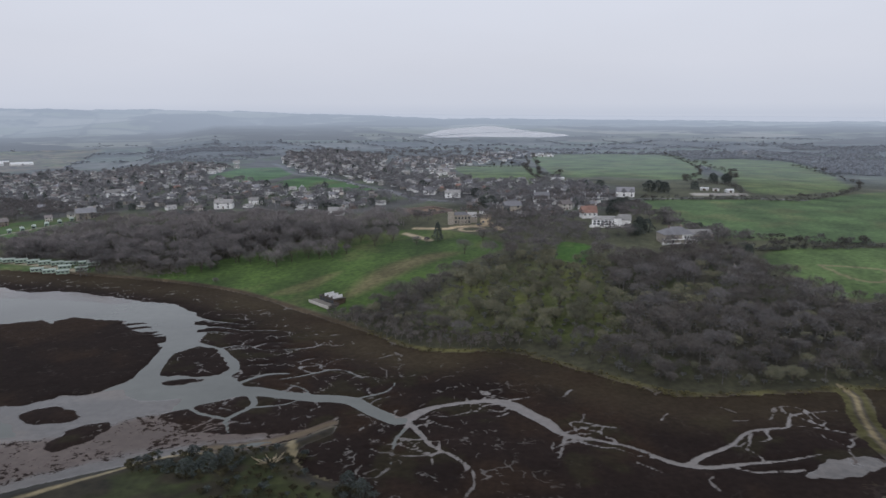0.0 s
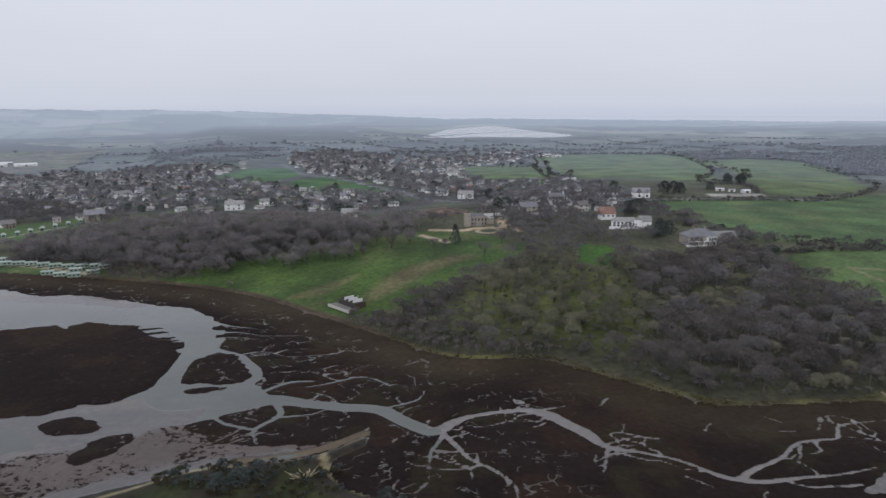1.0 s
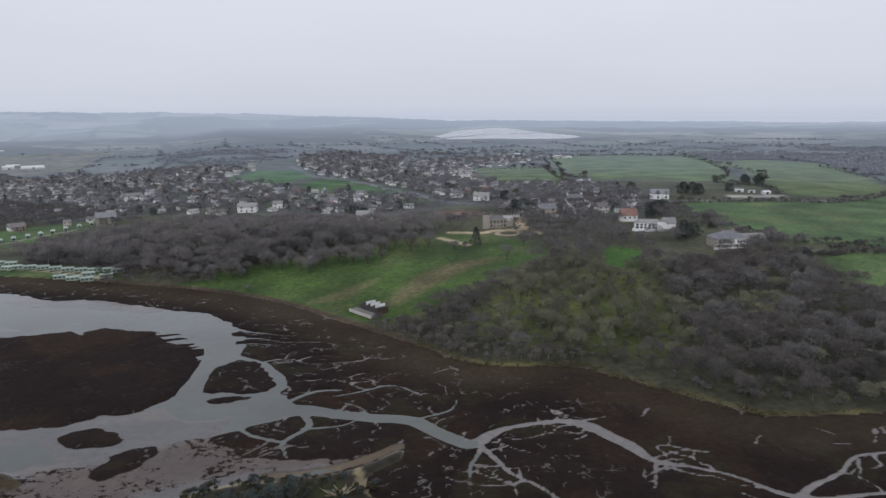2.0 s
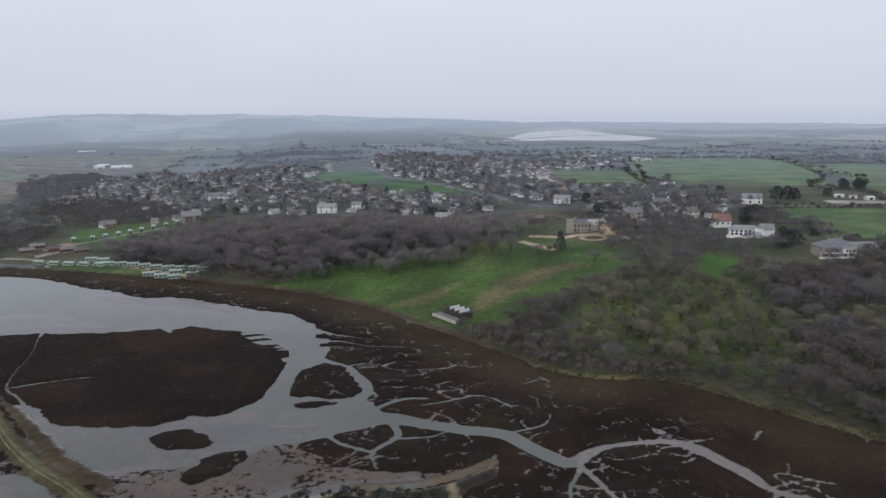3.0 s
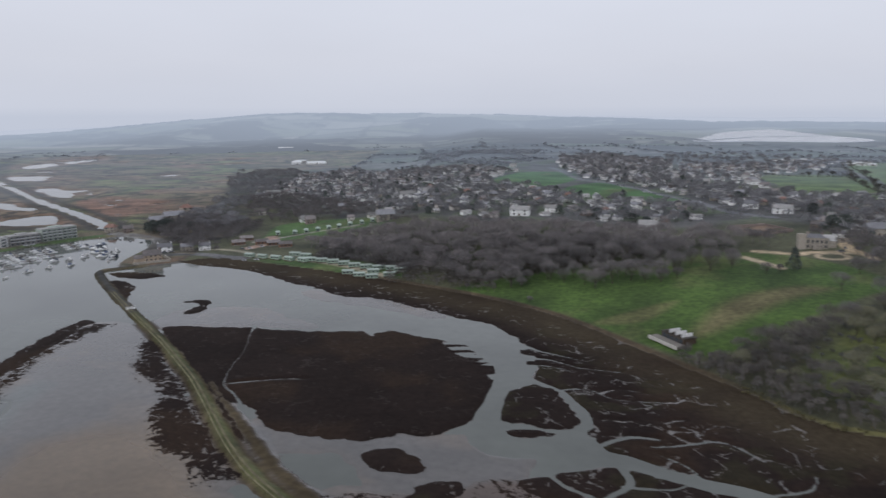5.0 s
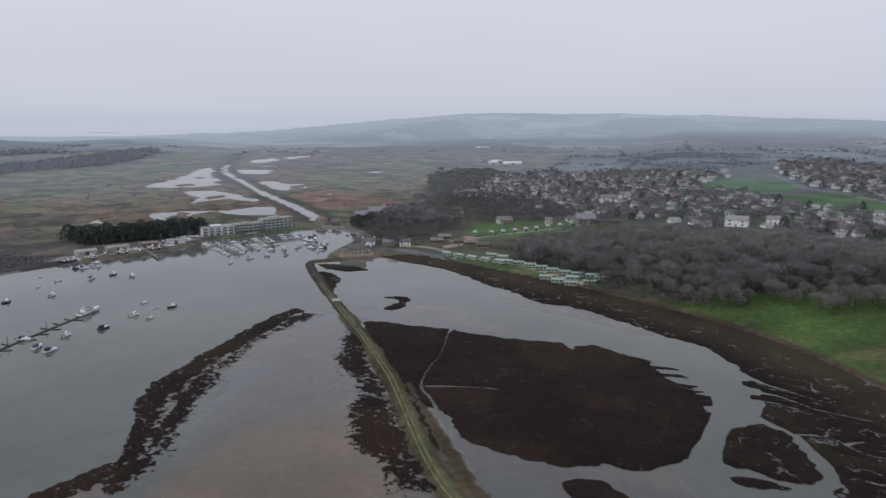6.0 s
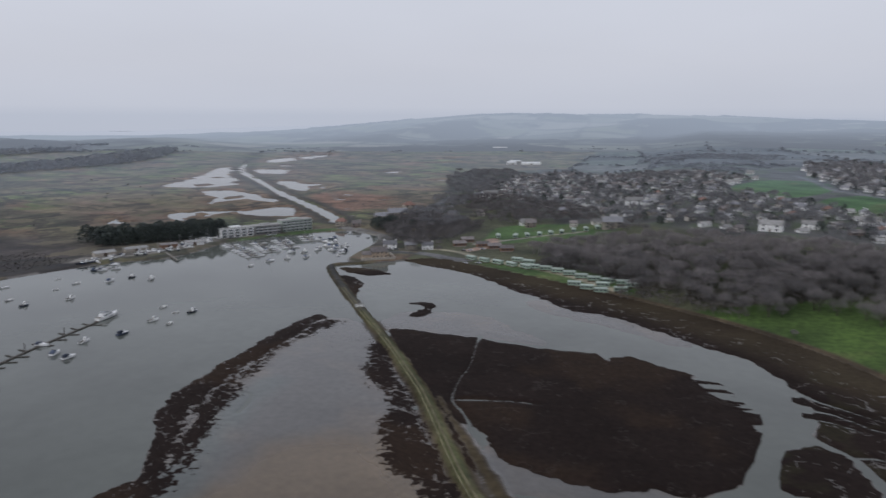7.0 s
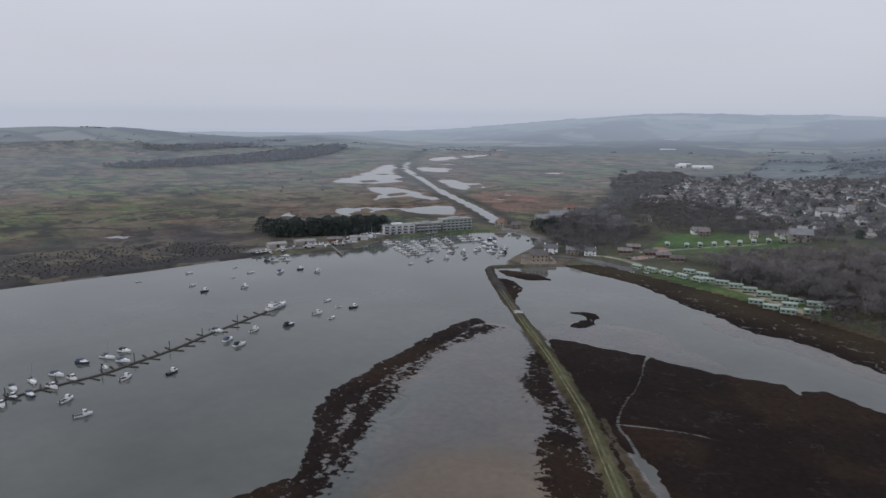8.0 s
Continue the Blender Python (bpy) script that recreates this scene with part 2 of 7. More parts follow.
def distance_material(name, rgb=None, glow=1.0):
    """Far country as a plain backdrop: haze put into its own glow and colour."""
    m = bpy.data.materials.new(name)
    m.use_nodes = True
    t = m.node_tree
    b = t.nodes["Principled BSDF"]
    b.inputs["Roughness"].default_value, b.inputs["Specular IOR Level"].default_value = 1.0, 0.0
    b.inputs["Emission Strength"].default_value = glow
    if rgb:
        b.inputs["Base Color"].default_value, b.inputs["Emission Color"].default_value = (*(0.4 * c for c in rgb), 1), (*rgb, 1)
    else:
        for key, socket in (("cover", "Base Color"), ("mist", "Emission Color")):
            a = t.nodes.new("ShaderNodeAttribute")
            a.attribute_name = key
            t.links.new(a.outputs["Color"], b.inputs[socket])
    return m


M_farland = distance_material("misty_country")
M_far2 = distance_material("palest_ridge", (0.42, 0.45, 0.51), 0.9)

# ---- plan of the place: curves, areas and the height of the land ----
def curve(pts, closed=False, n=6):
    """A smooth curve through the given plan points."""
    p = np.array(pts, float)
    k = len(p)
    out = []
    for i in range(k if closed else k - 1):
        a, b, c, d = (p[(i + j) % k] if closed else p[min(max(i + j, 0), k - 1)] for j in (-1, 0, 1, 2))
        for s in np.arange(n) / n:
            out.append(0.5 * (2 * b + (c - a) * s + (2 * a - 5 * b + 4 * c - d) * s * s + (3 * b - a - 3 * c + d) * s ** 3))
    if not closed:
        out.append(p[-1])
    return np.array(out)


def line_dist(X, Y, p, closed=False, r=None):
    """Distance of every point to a curve; with r, the distance less the curve's half width there."""
    X, Y = np.asarray(X, np.float32), np.asarray(Y, np.float32)
    p = np.asarray(p, np.float32)
    best = np.full(X.shape, 1e12, np.float32)
    m = len(p)
    for i in range(m if closed else m - 1):
        (ax, ay), (bx, by) = p[i], p[(i + 1) % m]
        dx, dy = bx - ax, by - ay
        ex, ey = X - ax, Y - ay
        s = np.clip((ex * dx + ey * dy) / (dx * dx + dy * dy + np.float32(1e-9)), 0, 1)
        ex -= s * dx
        ey -= s * dy
        d = ex * ex + ey * ey
        if r is not None:
            d = np.sqrt(d) - (r[i] * (1 - s) + r[(i + 1) % m] * s)
        best = np.minimum(best, d)
    return best if r is not None else np.sqrt(best)


def inside(X, Y, p):
    """Signed distance to the edge of an area, positive within it."""
    w = np.zeros(X.shape, bool)
    m = len(p)
    for i in range(m):
        (ax, ay), (bx, by) = p[i], p[(i + 1) % m]
        c = (ay > Y) != (by > Y)
        w ^= c & (X < (bx - ax) * (Y - ay) / (by - ay + 1e-12) + ax)
    d = line_dist(X, Y, p, True)
    return np.where(w, d, -d)


def step(a, b, v):
    s = np.clip((v - a) / (b - a), 0, 1)
    return s * s * (3 - 2 * s)


def wobble(X, Y, size, seed, octaves=3):
    """Smooth value noise from -1 to 1 on the plan."""
    rng = np.random.default_rng(seed)
    out, amp, tot = 0, 1.0, 0.0
    for o in range(octaves):
        g = rng.uniform(-1, 1, (257, 257))
        u, v = X / size, Y / size
        i, j = np.floor(u).astype(int), np.floor(v).astype(int)
        fu, fv = u - i, v - j
        fu, fv = fu * fu * (3 - 2 * fu), fv * fv * (3 - 2 * fv)
        i0, j0, i1, j1 = i % 257, j % 257, (i + 1) % 257, (j + 1) % 257
        out = out + amp * ((g[i0, j0] * (1 - fu) + g[i1, j0] * fu) * (1 - fv) + (g[i0, j1] * (1 - fu) + g[i1, j1] * fu) * fv)
        tot, amp, size = tot + amp, amp * 0.5, size * 0.5
    return out / tot


NORTH_SHORE = [(900, 330), (500, 300), (260, 288), (189, 285), (109, 277), (88, 285), (57, 312), (32, 332), (-9, 334), (-40, 363), (-73, 393),
               (-107, 426), (-143, 455), (-190, 478), (-235, 492), (-285, 507), (-335, 517), (-400, 527), (-432, 528), (-452, 506), (-466, 486), (-484, 481), (-499, 503), (-520, 552),
               (-545, 585), (-582, 592)]
north_land = np.vstack([curve(NORTH_SHORE, n=3), [(-620, 640), (-4000, 3400), (-4000, 5200), (5200, 5200), (5200, 400)]])
WEST_SHORE = [(-600, -900), (-622, 0), (-634, 120), (-634, 195), (-630, 250), (-632, 300), (-629, 343), (-622, 372), (-608, 395), (-610, 420), (-620, 445), (-629, 475), (-624, 512), (-610, 558), (-590, 588)]
west_land = np.vstack([curve(WEST_SHORE, n=3), [(-586, 596), (-620, 640), (-4000, 3400), (-5200, 3400), (-5200, -900)]])
SOUTH_SHORE = [(-230, 60), (-190, 150), (-160, 183), (-139, 203), (-111, 219), (-90, 230), (-69, 233), (-54, 240), (-42, 252), (-40, 243), (-50, 231), (-44, 216), (-30, 208), (-18, 196), (10, 178), (50, 172), (100, 186), (140, 203), (157, 214), (200, 222), (400, 225), (900, 220)]
south_land = np.vstack([curve(SOUTH_SHORE, n=3), [(5200, 200), (5200, -5200), (-230, -5200)]])


def land_height(X, Y, shores=None):
    """Height of the dry land, far hills included; shores: the depth within the three lands, where known."""
    d, west, ds = shores or (inside(X, Y, north_land), inside(X, Y, west_land), inside(X, Y, south_land))
    bank = step(-20, 200, X + 430 + (Y - 550) * 0.28)
    rise = 29 * (1 - np.exp(-(np.maximum(d, 0) / 130) ** 1.2))
    h = 1.4 * step(-1, 3, d) + rise * bank * (1 - 0.35 * step(1000, 2200, Y))
    h = h + 2.0 * wobble(X, Y, 160, 3) * step(60, 300, d) * bank
    dw = np.maximum(west, d * (bank < 0.5))
    h = np.maximum(h, 1.3 * step(-1, 6, dw) + 0.35 * wobble(X, Y, 60, 4) * step(10, 60, dw))
    h = np.maximum(h, 1.6 * step(-1, 8, ds) + 0.5 * wobble(X, Y, 25, 5) * step(4, 20, ds))
    R = np.hypot(X, Y)
    A = np.degrees(np.arctan2(-X, Y))
    # the down to the south-west and the low rises of the far country
    h = h + 62 * np.exp(-((R - 2700) / 400) ** 2) * np.exp(-((A - 77) / 13) ** 2)
    h = h + 24 * np.exp(-((R - 3000) / 500) ** 2) * np.exp(-((A - 58) / 4.5) ** 2)
    h = h + 30 * step(1900, 3600, R) * step(45, 25, A) + 6 * wobble(X, Y, 420, 6) * step(1500, 2600, R)
    return h


# ---- the ground: one sheet from the mud of the creek to the horizon ----
def lines(lo, hi, fine, grow_lo, grow_hi, far=4850):
    core = list(np.arange(lo, hi + 0.01, fine))
    for sign, start, g in ((-1, lo, grow_lo), (1, hi, grow_hi)):
        s, v = fine, start
        while abs(v) < far:
            s *= g
            v += sign * s
            core.append(v)
    return np.array(sorted(core))


gx = lines(-490, 200, 1.25, 1.022, 1.03)
gy = lines(160, 480, 1.25, 1.09, 1.018)
GX, GY = np.meshgrid(gx, gy)


def window(pts, m):
    """The stretch of the grid round a curve, with a margin of m metres."""
    p = np.asarray(pts)
    return (slice(max(np.searchsorted(gy, p[:, 1].min() - m) - 1, 0), np.searchsorted(gy, p[:, 1].max() + m) + 1),
            slice(max(np.searchsorted(gx, p[:, 0].min() - m) - 1, 0), np.searchsorted(gx, p[:, 0].max() + m) + 1))


def area(pts, m=40, X=None, Y=None):
    """inside() on the whole grid, worked out near the area only."""
    w = window(pts, m)
    out = np.full(GX.shape, -float(m))
    out[w] = np.maximum(inside((GX if X is None else X)[w], (GY if Y is None else Y)[w], np.asarray(pts)), -m)
    return out


def along(pts, m=40, r=None):
    """line_dist() on the whole grid, worked out near the curve only."""
    w = window(pts, m)
    out = np.full(GX.shape, float(m))
    out[w] = np.minimum(line_dist(GX[w], GY[w], pts, r=r), m)
    return out


dry_n, dry_w = inside(GX, GY, north_land), inside(GX, GY, west_land)
dry_s = np.full(GX.shape, -99.0)
sw = (slice(0, np.searchsorted(gy, 300)), slice(0, len(gx)))
dry_s[sw] = inside(GX[sw], GY[sw], south_land)
LAND = land_height(GX, GY, (dry_n, dry_w, dry_s))
DRY = np.maximum(np.maximum(dry_n, dry_w), dry_s)
core = (slice(max(np.searchsorted(gy, 120) - 1, 0), np.searchsorted(gy, 640)), slice(np.searchsorted(gx, -800), np.searchsorted(gx, 330)))
CX, CY = GX[core], GY[core]
# ragged edges: the plan of the mud is read through a gentle distortion
WX = CX + 4.5 * wobble(CX, CY, 17, 11, 4) + 1.5 * wobble(CX, CY, 4, 12, 2)
WY = CY + 4.5 * wobble(CX, CY, 17, 13, 4) + 1.5 * wobble(CX, CY, 4, 14, 2)

SALTMARSH = {
    "great_bank": [(-336, 362), (-314, 371), (-291, 376), (-272, 375), (-248, 383), (-230, 391), (-222, 385), (-214, 397), (-192, 391), (-169, 384), (-147, 364),
                   (-137, 345), (-135, 317), (-143, 288), (-164, 277), (-188, 266), (-212, 269), (-226, 282), (-236, 284), (-222, 268), (-206, 250), (-216, 256), (-232, 270), (-254, 287), (-290, 320), (-318, 342)],
    "leaf_island": [(-127, 303), (-134, 318), (-133, 332), (-126, 343), (-114, 336), (-103, 322), (-99, 311), (-108, 302)],
    "sliver": [(-125, 293), (-112, 299), (-104, 299), (-112, 292), (-122, 289)],
    "south_islands": [(-112, 258), (-104, 268), (-94, 275), (-81, 280), (-66, 279), (-50, 274), (-40, 264), (-46, 252), (-60, 246), (-76, 243), (-96, 246)],
    "islet_a": [(-166, 260), (-160, 267), (-145, 264), (-143, 257), (-156, 253)],
    "islet_b": [(-141, 233), (-141, 248), (-132, 256), (-126, 250), (-131, 237)],
    "spit": [(-366, 411), (-355, 419), (-343, 412), (-339, 397), (-345, 386), (-347, 395), (-350, 407), (-358, 411)],
    "mill_bank": [(-452, 441), (-430, 438), (-415, 421), (-400, 402), (-411, 400), (-430, 415)],
    "mill_mud": [(-470, 462), (-445, 470), (-425, 462), (-436, 452), (-455, 452)],
    "north_flats": [(-470, 540), (-452, 511), (-416, 503), (-377, 500), (-337, 483), (-298, 466), (-274, 452), (-254, 455), (-223, 446), (-206, 442), (-179, 428), (-158, 418), (-146, 404),
                    (-139, 382), (-128, 352), (-108, 336), (-97, 321), (-94, 303), (-84, 288), (-60, 281), (-38, 277), (-20, 258), (0, 272), (27, 274), (45, 244), (80, 222), (105, 236), (140, 258), (200, 270), (300, 280), (300, 330), (60, 345), (-60, 410), (-140, 480), (-300, 530)],
    "south_flats": [(-80, 281), (-58, 279), (-38, 275), (-16, 257), (5, 272), (27, 273), (45, 243), (78, 222), (100, 234), (138, 258), (165, 266), (300, 280), (300, 190), (100, 170), (10, 160), (-40, 190), (-70, 225), (-60, 238), (-40, 258), (-62, 262)],
}
BAR = [(-388, 359), (-388, 343), (-377, 302), (-363, 264), (-348, 236), (-331, 216), (-309, 201), (-298, 184), (-296, 158), (-286, 156), (-290, 186), (-302, 205), (-322, 223), (-338, 246), (-352, 272), (-365, 306), (-376, 340), (-379, 354)]
BAR_INNER = [(-379, 348), (-366, 306), (-353, 272), (-339, 246), (-322, 224), (-303, 205), (-288, 178), (-277, 172), (-286, 198), (-302, 217), (-315, 234), (-328, 250), (-340, 272), (-353, 294), (-360, 314), (-364, 346), (-372, 354)]
WEEDY = [(-335, 346), (-321, 326), (-297, 300), (-266, 272), (-250, 252), (-228, 238), (-205, 228), (-195, 236), (-222, 257), (-252, 281), (-290, 314), (-318, 338)]
SANDFLAT = [(-376, 354), (-364, 322), (-347, 292), (-335, 264), (-320, 240), (-302, 214), (-288, 186), (-280, 140), (-190, 130), (-172, 190), (-184, 214), (-215, 238), (-240, 256), (-262, 275), (-290, 300), (-318, 325), (-346, 350)]
TANFLAT = [(-285, 140), (-280, 200), (-283, 233), (-264, 254), (-240, 252), (-211, 234), (-188, 210), (-195, 140)]
BEACH = [(-158, 237), (-146, 241), (-130, 250), (-117, 260), (-108, 261), (-70, 250), (-43, 259), (-44, 248), (-74, 237), (-98, 231), (-127, 219), (-150, 200), (-190, 160), (-200, 190)]
PINKFLAT = [(-215, 268), (-190, 268), (-160, 276), (-120, 284), (-112, 262), (-100, 252), (-80, 246), (-60, 244), (-90, 232), (-130, 205), (-150, 200), (-125, 228), (-145, 240), (-172, 262), (-195, 258), (-210, 245), (-222, 258)]
POOLFLAT = [(-348, 366), (-346, 392), (-330, 402), (-306, 408), (-285, 395), (-262, 386), (-290, 380), (-312, 372), (-332, 362)]
SHOREFLAT = [(-300, 460), (-262, 470), (-212, 457), (-196, 438), (-205, 428), (-230, 436), (-262, 443), (-295, 450)]
POOL_EAST = [(118, 214), (131, 222), (147, 225), (150, 219), (140, 213), (128, 211)]
SEA_FLATS = [(-230, -900), (-220, 0), (-185, 160), (-150, 195), (-170, 215), (-230, 210), (-260, 120), (-330, -900)]

M = np.full(CX.shape, -9.0)


def mud(pts):
    """inside() on the tidal stretch, worked out near the area only."""
    p = curve(pts, True)
    w = (slice(np.searchsorted(CY[:, 0], p[:, 1].min() - 18), np.searchsorted(CY[:, 0], p[:, 1].max() + 18)), slice(np.searchsorted(CX[0], p[:, 0].min() - 18), np.searchsorted(CX[0], p[:, 0].max() + 18)))
    d = np.full(CX.shape, -9.0)
    d[w] = np.maximum(inside(WX[w], WY[w], p), -9)
    return d


for name, pts in SALTMARSH.items():
    M = np.maximum(M, mud(pts))
fine_n, tiny_n = wobble(CX, CY, 9, 21), wobble(CX, CY, 2.6, 22, 2)
edge_n = wobble(CX, CY, 5.5, 26, 3)
TZ = np.where(M > 0, 0.62 * np.tanh(M / 3.2), 0.85 * np.tanh(M / 6)) + 0.06 * edge_n * step(6, 0, np.abs(M)) + np.where(M > 2, 0.08 * fine_n + 0.05 * tiny_n, 0)
growth = M - 0.2
rag = np.full(CX.shape, 0.55)


def overgrow(d, ragged):
    """Lays another growth of weed over the flats where it is thicker than what is there."""
    more = d > growth
    growth[more] = d[more]
    rag[more] = ragged


# ragged fingers of turf round the head of the channel
finger = wobble(CX + 0.35 * CY, (CY - 0.35 * CX) * 4.2, 19, 33, 3)
reach = step(30, 12, np.hypot((CX + 156) / 1.2, (CY - 366) / 1.4)) * step(17, 2, M)
growth -= 15 * reach * step(-0.08, 0.15, finger) * (M > -6)
TZ = np.where(reach > 0.2, np.minimum(TZ, np.maximum(0.06 * growth, -0.3) + 0.05), TZ)
bar_d, weed_d, inner_d, beach_d = mud(BAR), mud(WEEDY), mud(BAR_INNER), mud(BEACH)
sand_d = np.maximum(np.maximum(mud(SANDFLAT), mud(PINKFLAT)), np.maximum(mud(POOLFLAT), mud(SHOREFLAT)))
sand_d = np.maximum(np.maximum(sand_d, mud(SEA_FLATS)), beach_d)
sand_n = wobble(CX, CY, 38, 25, 4)
sand_z = np.where(sand_d > -7, np.minimum(0.012 * sand_d + 0.05 + 0.035 * sand_n + 0.012 * fine_n, 0.13), -9)
TZ = np.maximum(TZ, sand_z)
rough_n = wobble(CX, CY, 7, 23, 3)
TZ = np.maximum(TZ, np.where(bar_d > -6, 0.06 * np.clip(bar_d, -6, 7) + 0.2 * rough_n * step(0, 4, bar_d), -9))
overgrow(np.where(bar_d > -8, np.minimum(bar_d * 0.8 - 0.1, 0.85 + 0.5 * rough_n), -9), 1.9)
lump = wobble(CX, CY, 14, 24, 3)
for d, thin in ((weed_d, 0.45), (inner_d, 0.55)):
    overgrow(np.where(d > -8, np.minimum(d * 0.3, 1.2) + 1.3 * lump - thin, -9), 2.3)
    TZ = np.maximum(TZ, np.where(d > -2, 0.05 + 0.1 * step(0, 6, d) + 0.1 * rough_n, -9))
overgrow(np.where(beach_d > 0, 1.3 * lump - 0.55, -9), 2.2)
overgrow(np.where(sand_d > 3, 0.8 * wobble(CX, CY, 22, 30, 2) - 1.75, -9), 1.6)

# creeks: the main channel, its branches, then many small drains that wander in from the banks
CREEKS = [
    ([(-168, 404), (-152, 386), (-140, 357), (-136, 324), (-133, 302), (-124, 284), (-100, 287), (-80, 285), (-60, 280), (-38, 276), (-25, 262), (-16, 256), (-5, 268), (13, 274), (27, 273), (38, 257), (45, 244),
      (57, 239), (68, 233), (75, 226), (82, 221), (91, 228), (102, 235), (115, 247), (130, 251), (137, 261), (153, 266)], (10, 8, 5.5, 4, 6, 8.5, 5.5, 5, 3.8, 4, 4, 4, 2.8, 2.3, 3, 3.4, 2.4, 1.7, 1.7, 1.8, 2.6, 2.4, 1.6, 1.6, 1.6, 1.2, 0.9)),
    ([(-131, 349), (-121, 346), (-109, 336), (-99, 323), (-95, 311), (-97, 301), (-92, 290)], (2.5, 1.6, 1.6, 1.6, 1.5, 1.8, 2.5)),
    ([(-126, 296), (-110, 301), (-100, 301)], (1.2, 0.9, 1.2)),
    ([(-81, 281), (-77, 270), (-84, 257), (-80, 246)], (2.2, 1.6, 1.3, 1.0)),
    ([(-79, 268), (-66, 271), (-60, 277)], (1.2, 0.9, 0.8)),
    ([(-84, 257), (-95, 262), (-103, 268)], (1.0, 1.4, 1.2)),
    ([(-14, 256), (-8, 243), (-4, 235), (3, 228), (9, 218), (10, 208), (6, 198)], (1.7, 1.5, 1.3, 1.2, 1.1, 0.9, 0.7)),
    ([(-13, 254), (-17, 240), (-18, 231), (-18, 219)], (1.3, 1.0, 0.9, 0.7)),
    ([(82, 221), (92, 219), (105, 222), (119, 225), (133, 229)], (2.2, 2.4, 1.8, 1.2, 0.8)),
    ([(131, 253), (140, 251), (150, 246), (158, 243)], (0.9, 1.0, 1.4, 1.0)),
    ([(95, 221), (104, 216), (120, 218)], (1.0, 1.3, 1.6)),
    ([(-90, 294), (-81, 305), (-70, 307)], (1.6, 1.6, 0.9)), ([(-115, 340), (-102, 346), (-89, 339), (-70, 342)], (1.1, 0.9, 0.8, 0.6)),
    ([(-73, 300), (-58, 307), (-48, 311), (-36, 301)], (0.7, 1.2, 0.9, 0.7)), ([(-56, 281), (-60, 289), (-69, 295)], (1.1, 1.0, 0.7)),
    ([(-34, 279), (-23, 286), (-21, 295)], (1.1, 0.9, 0.7)), ([(26, 275), (18, 281), (15, 290)], (1.1, 0.8, 0.6)), ([(46, 246), (56, 251), (66, 250)], (1.1, 0.7, 0.5)), ([(45, 243), (42, 233), (40, 226)], (1.2, 0.9, 0.6)),
    ([(-291, 379), (-285, 367), (-277, 354), (-268, 335), (-261, 318), (-252, 301), (-240, 291), (-226, 278), (-214, 265), (-203, 254)], (1.8, 0.7, 0.6, 0.3, 0.15, 0.9, 1.1, 1.2, 1.6, 3)),
    ([(-250, 302), (-236, 312), (-222, 318)], (1.0, 0.7, 0.5)), ([(-330, 252), (-323, 255), (-312, 240)], (0.8, 1.2, 1.4)),
    ([(-139, 356), (-128, 368), (-112, 366)], (1.2, 0.9, 0.6)), ([(-146, 398), (-130, 388), (-112, 382)], (1.8, 1.2, 0.6)), ([(-136, 375), (-125, 377), (-108, 371), (-90, 372)], (1.6, 1.0, 0.8, 0.5)),
]


def carve(pts, r, depth=0.5, floor=-9.0):
    """Cuts one creek into the mud, near its own line only; nothing grows in its bed."""
    p = curve(pts, n=5)
    rr = np.interp(np.linspace(0, 1, len(p)), np.linspace(0, 1, len(r)), r)
    m = rr.max() + 5
    x0, x1 = np.searchsorted(CX[0], p[:, 0].min() - m), np.searchsorted(CX[0], p[:, 0].max() + m)
    y0, y1 = np.searchsorted(CY[:, 0], p[:, 1].min() - m), np.searchsorted(CY[:, 0], p[:, 1].max() + m)
    if x1 <= x0 or y1 <= y0:
        return
    w = (slice(y0, y1), slice(x0, x1))
    d = line_dist(0.72 * CX[w] + 0.28 * WX[w], 0.72 * CY[w] + 0.28 * WY[w], p, r=rr)
    bed = np.where(d < 4, np.maximum(np.clip(0.24 * d, -depth, 0.9), floor), 9)
    TZ[w] = np.minimum(TZ[w], bed)
    growth[w] = np.minimum(growth[w], d)


for pts, r in CREEKS:
    r = np.array(r) - 0.3
    carve(pts, np.maximum(np.where(r < 2.6, r * (0.62 if pts[-1][0] > 60 else 0.85), r), 0.32))
INNER_CHANNEL = [(-329, 268), (-321, 250), (-305, 222), (-290, 203), (-275, 182), (-268, 160)]
rng = np.random.default_rng(7)


def drain(x, y, a, n, wide):
    """A small drain that wanders inland and forks on its way."""
    pts = [(x, y)]
    for k in range(n):
        a += rng.normal(0, 0.5)
        s = rng.uniform(2.2, 5.0)
        x, y = x + s * math.cos(a), y + s * math.sin(a)
        pts.append((x, y))
        if n > 3 and rng.uniform() < 0.28:
            drain(x, y, a + rng.choice((-1, 1)) * rng.uniform(0.6, 1.2), n // 2, wide * 0.8)
    carve(pts, (wide, wide * 0.75, 0.35), 0.5, 0.04)


starts = []
for pts, r in CREEKS[:10] + CREEKS[11:18]:
    q = curve(pts, n=4)
    starts += [tuple(v) for v in q[::2]]
for k in range(48):
    x, y = starts[rng.integers(len(starts))]
    drain(x, y, rng.uniform(0, math.tau), int(rng.integers(3, 7)), rng.uniform(0.5, 0.75))
for k in range(46):
    x, y = (rng.uniform(-110, 160), rng.uniform(190, 300)) if k % 3 else (rng.uniform(-130, 20), rng.uniform(300, 420))
    drain(x, y, rng.uniform(0, math.tau), int(rng.integers(1, 4)), rng.uniform(0.4, 0.7))
growth = np.minimum(growth, -mud(POOL_EAST))
# east of here the beds hold wet silt and no water
silty = (TZ < 0.05) & (CX > -15 + 12 * wobble(CX, CY, 9, 69)) & (CX < 240) & (CY < 300) & (CY > 185)
TZ = np.where(silty, 0.03 + 0.02 * wobble(CX, CY, 3, 70), TZ)

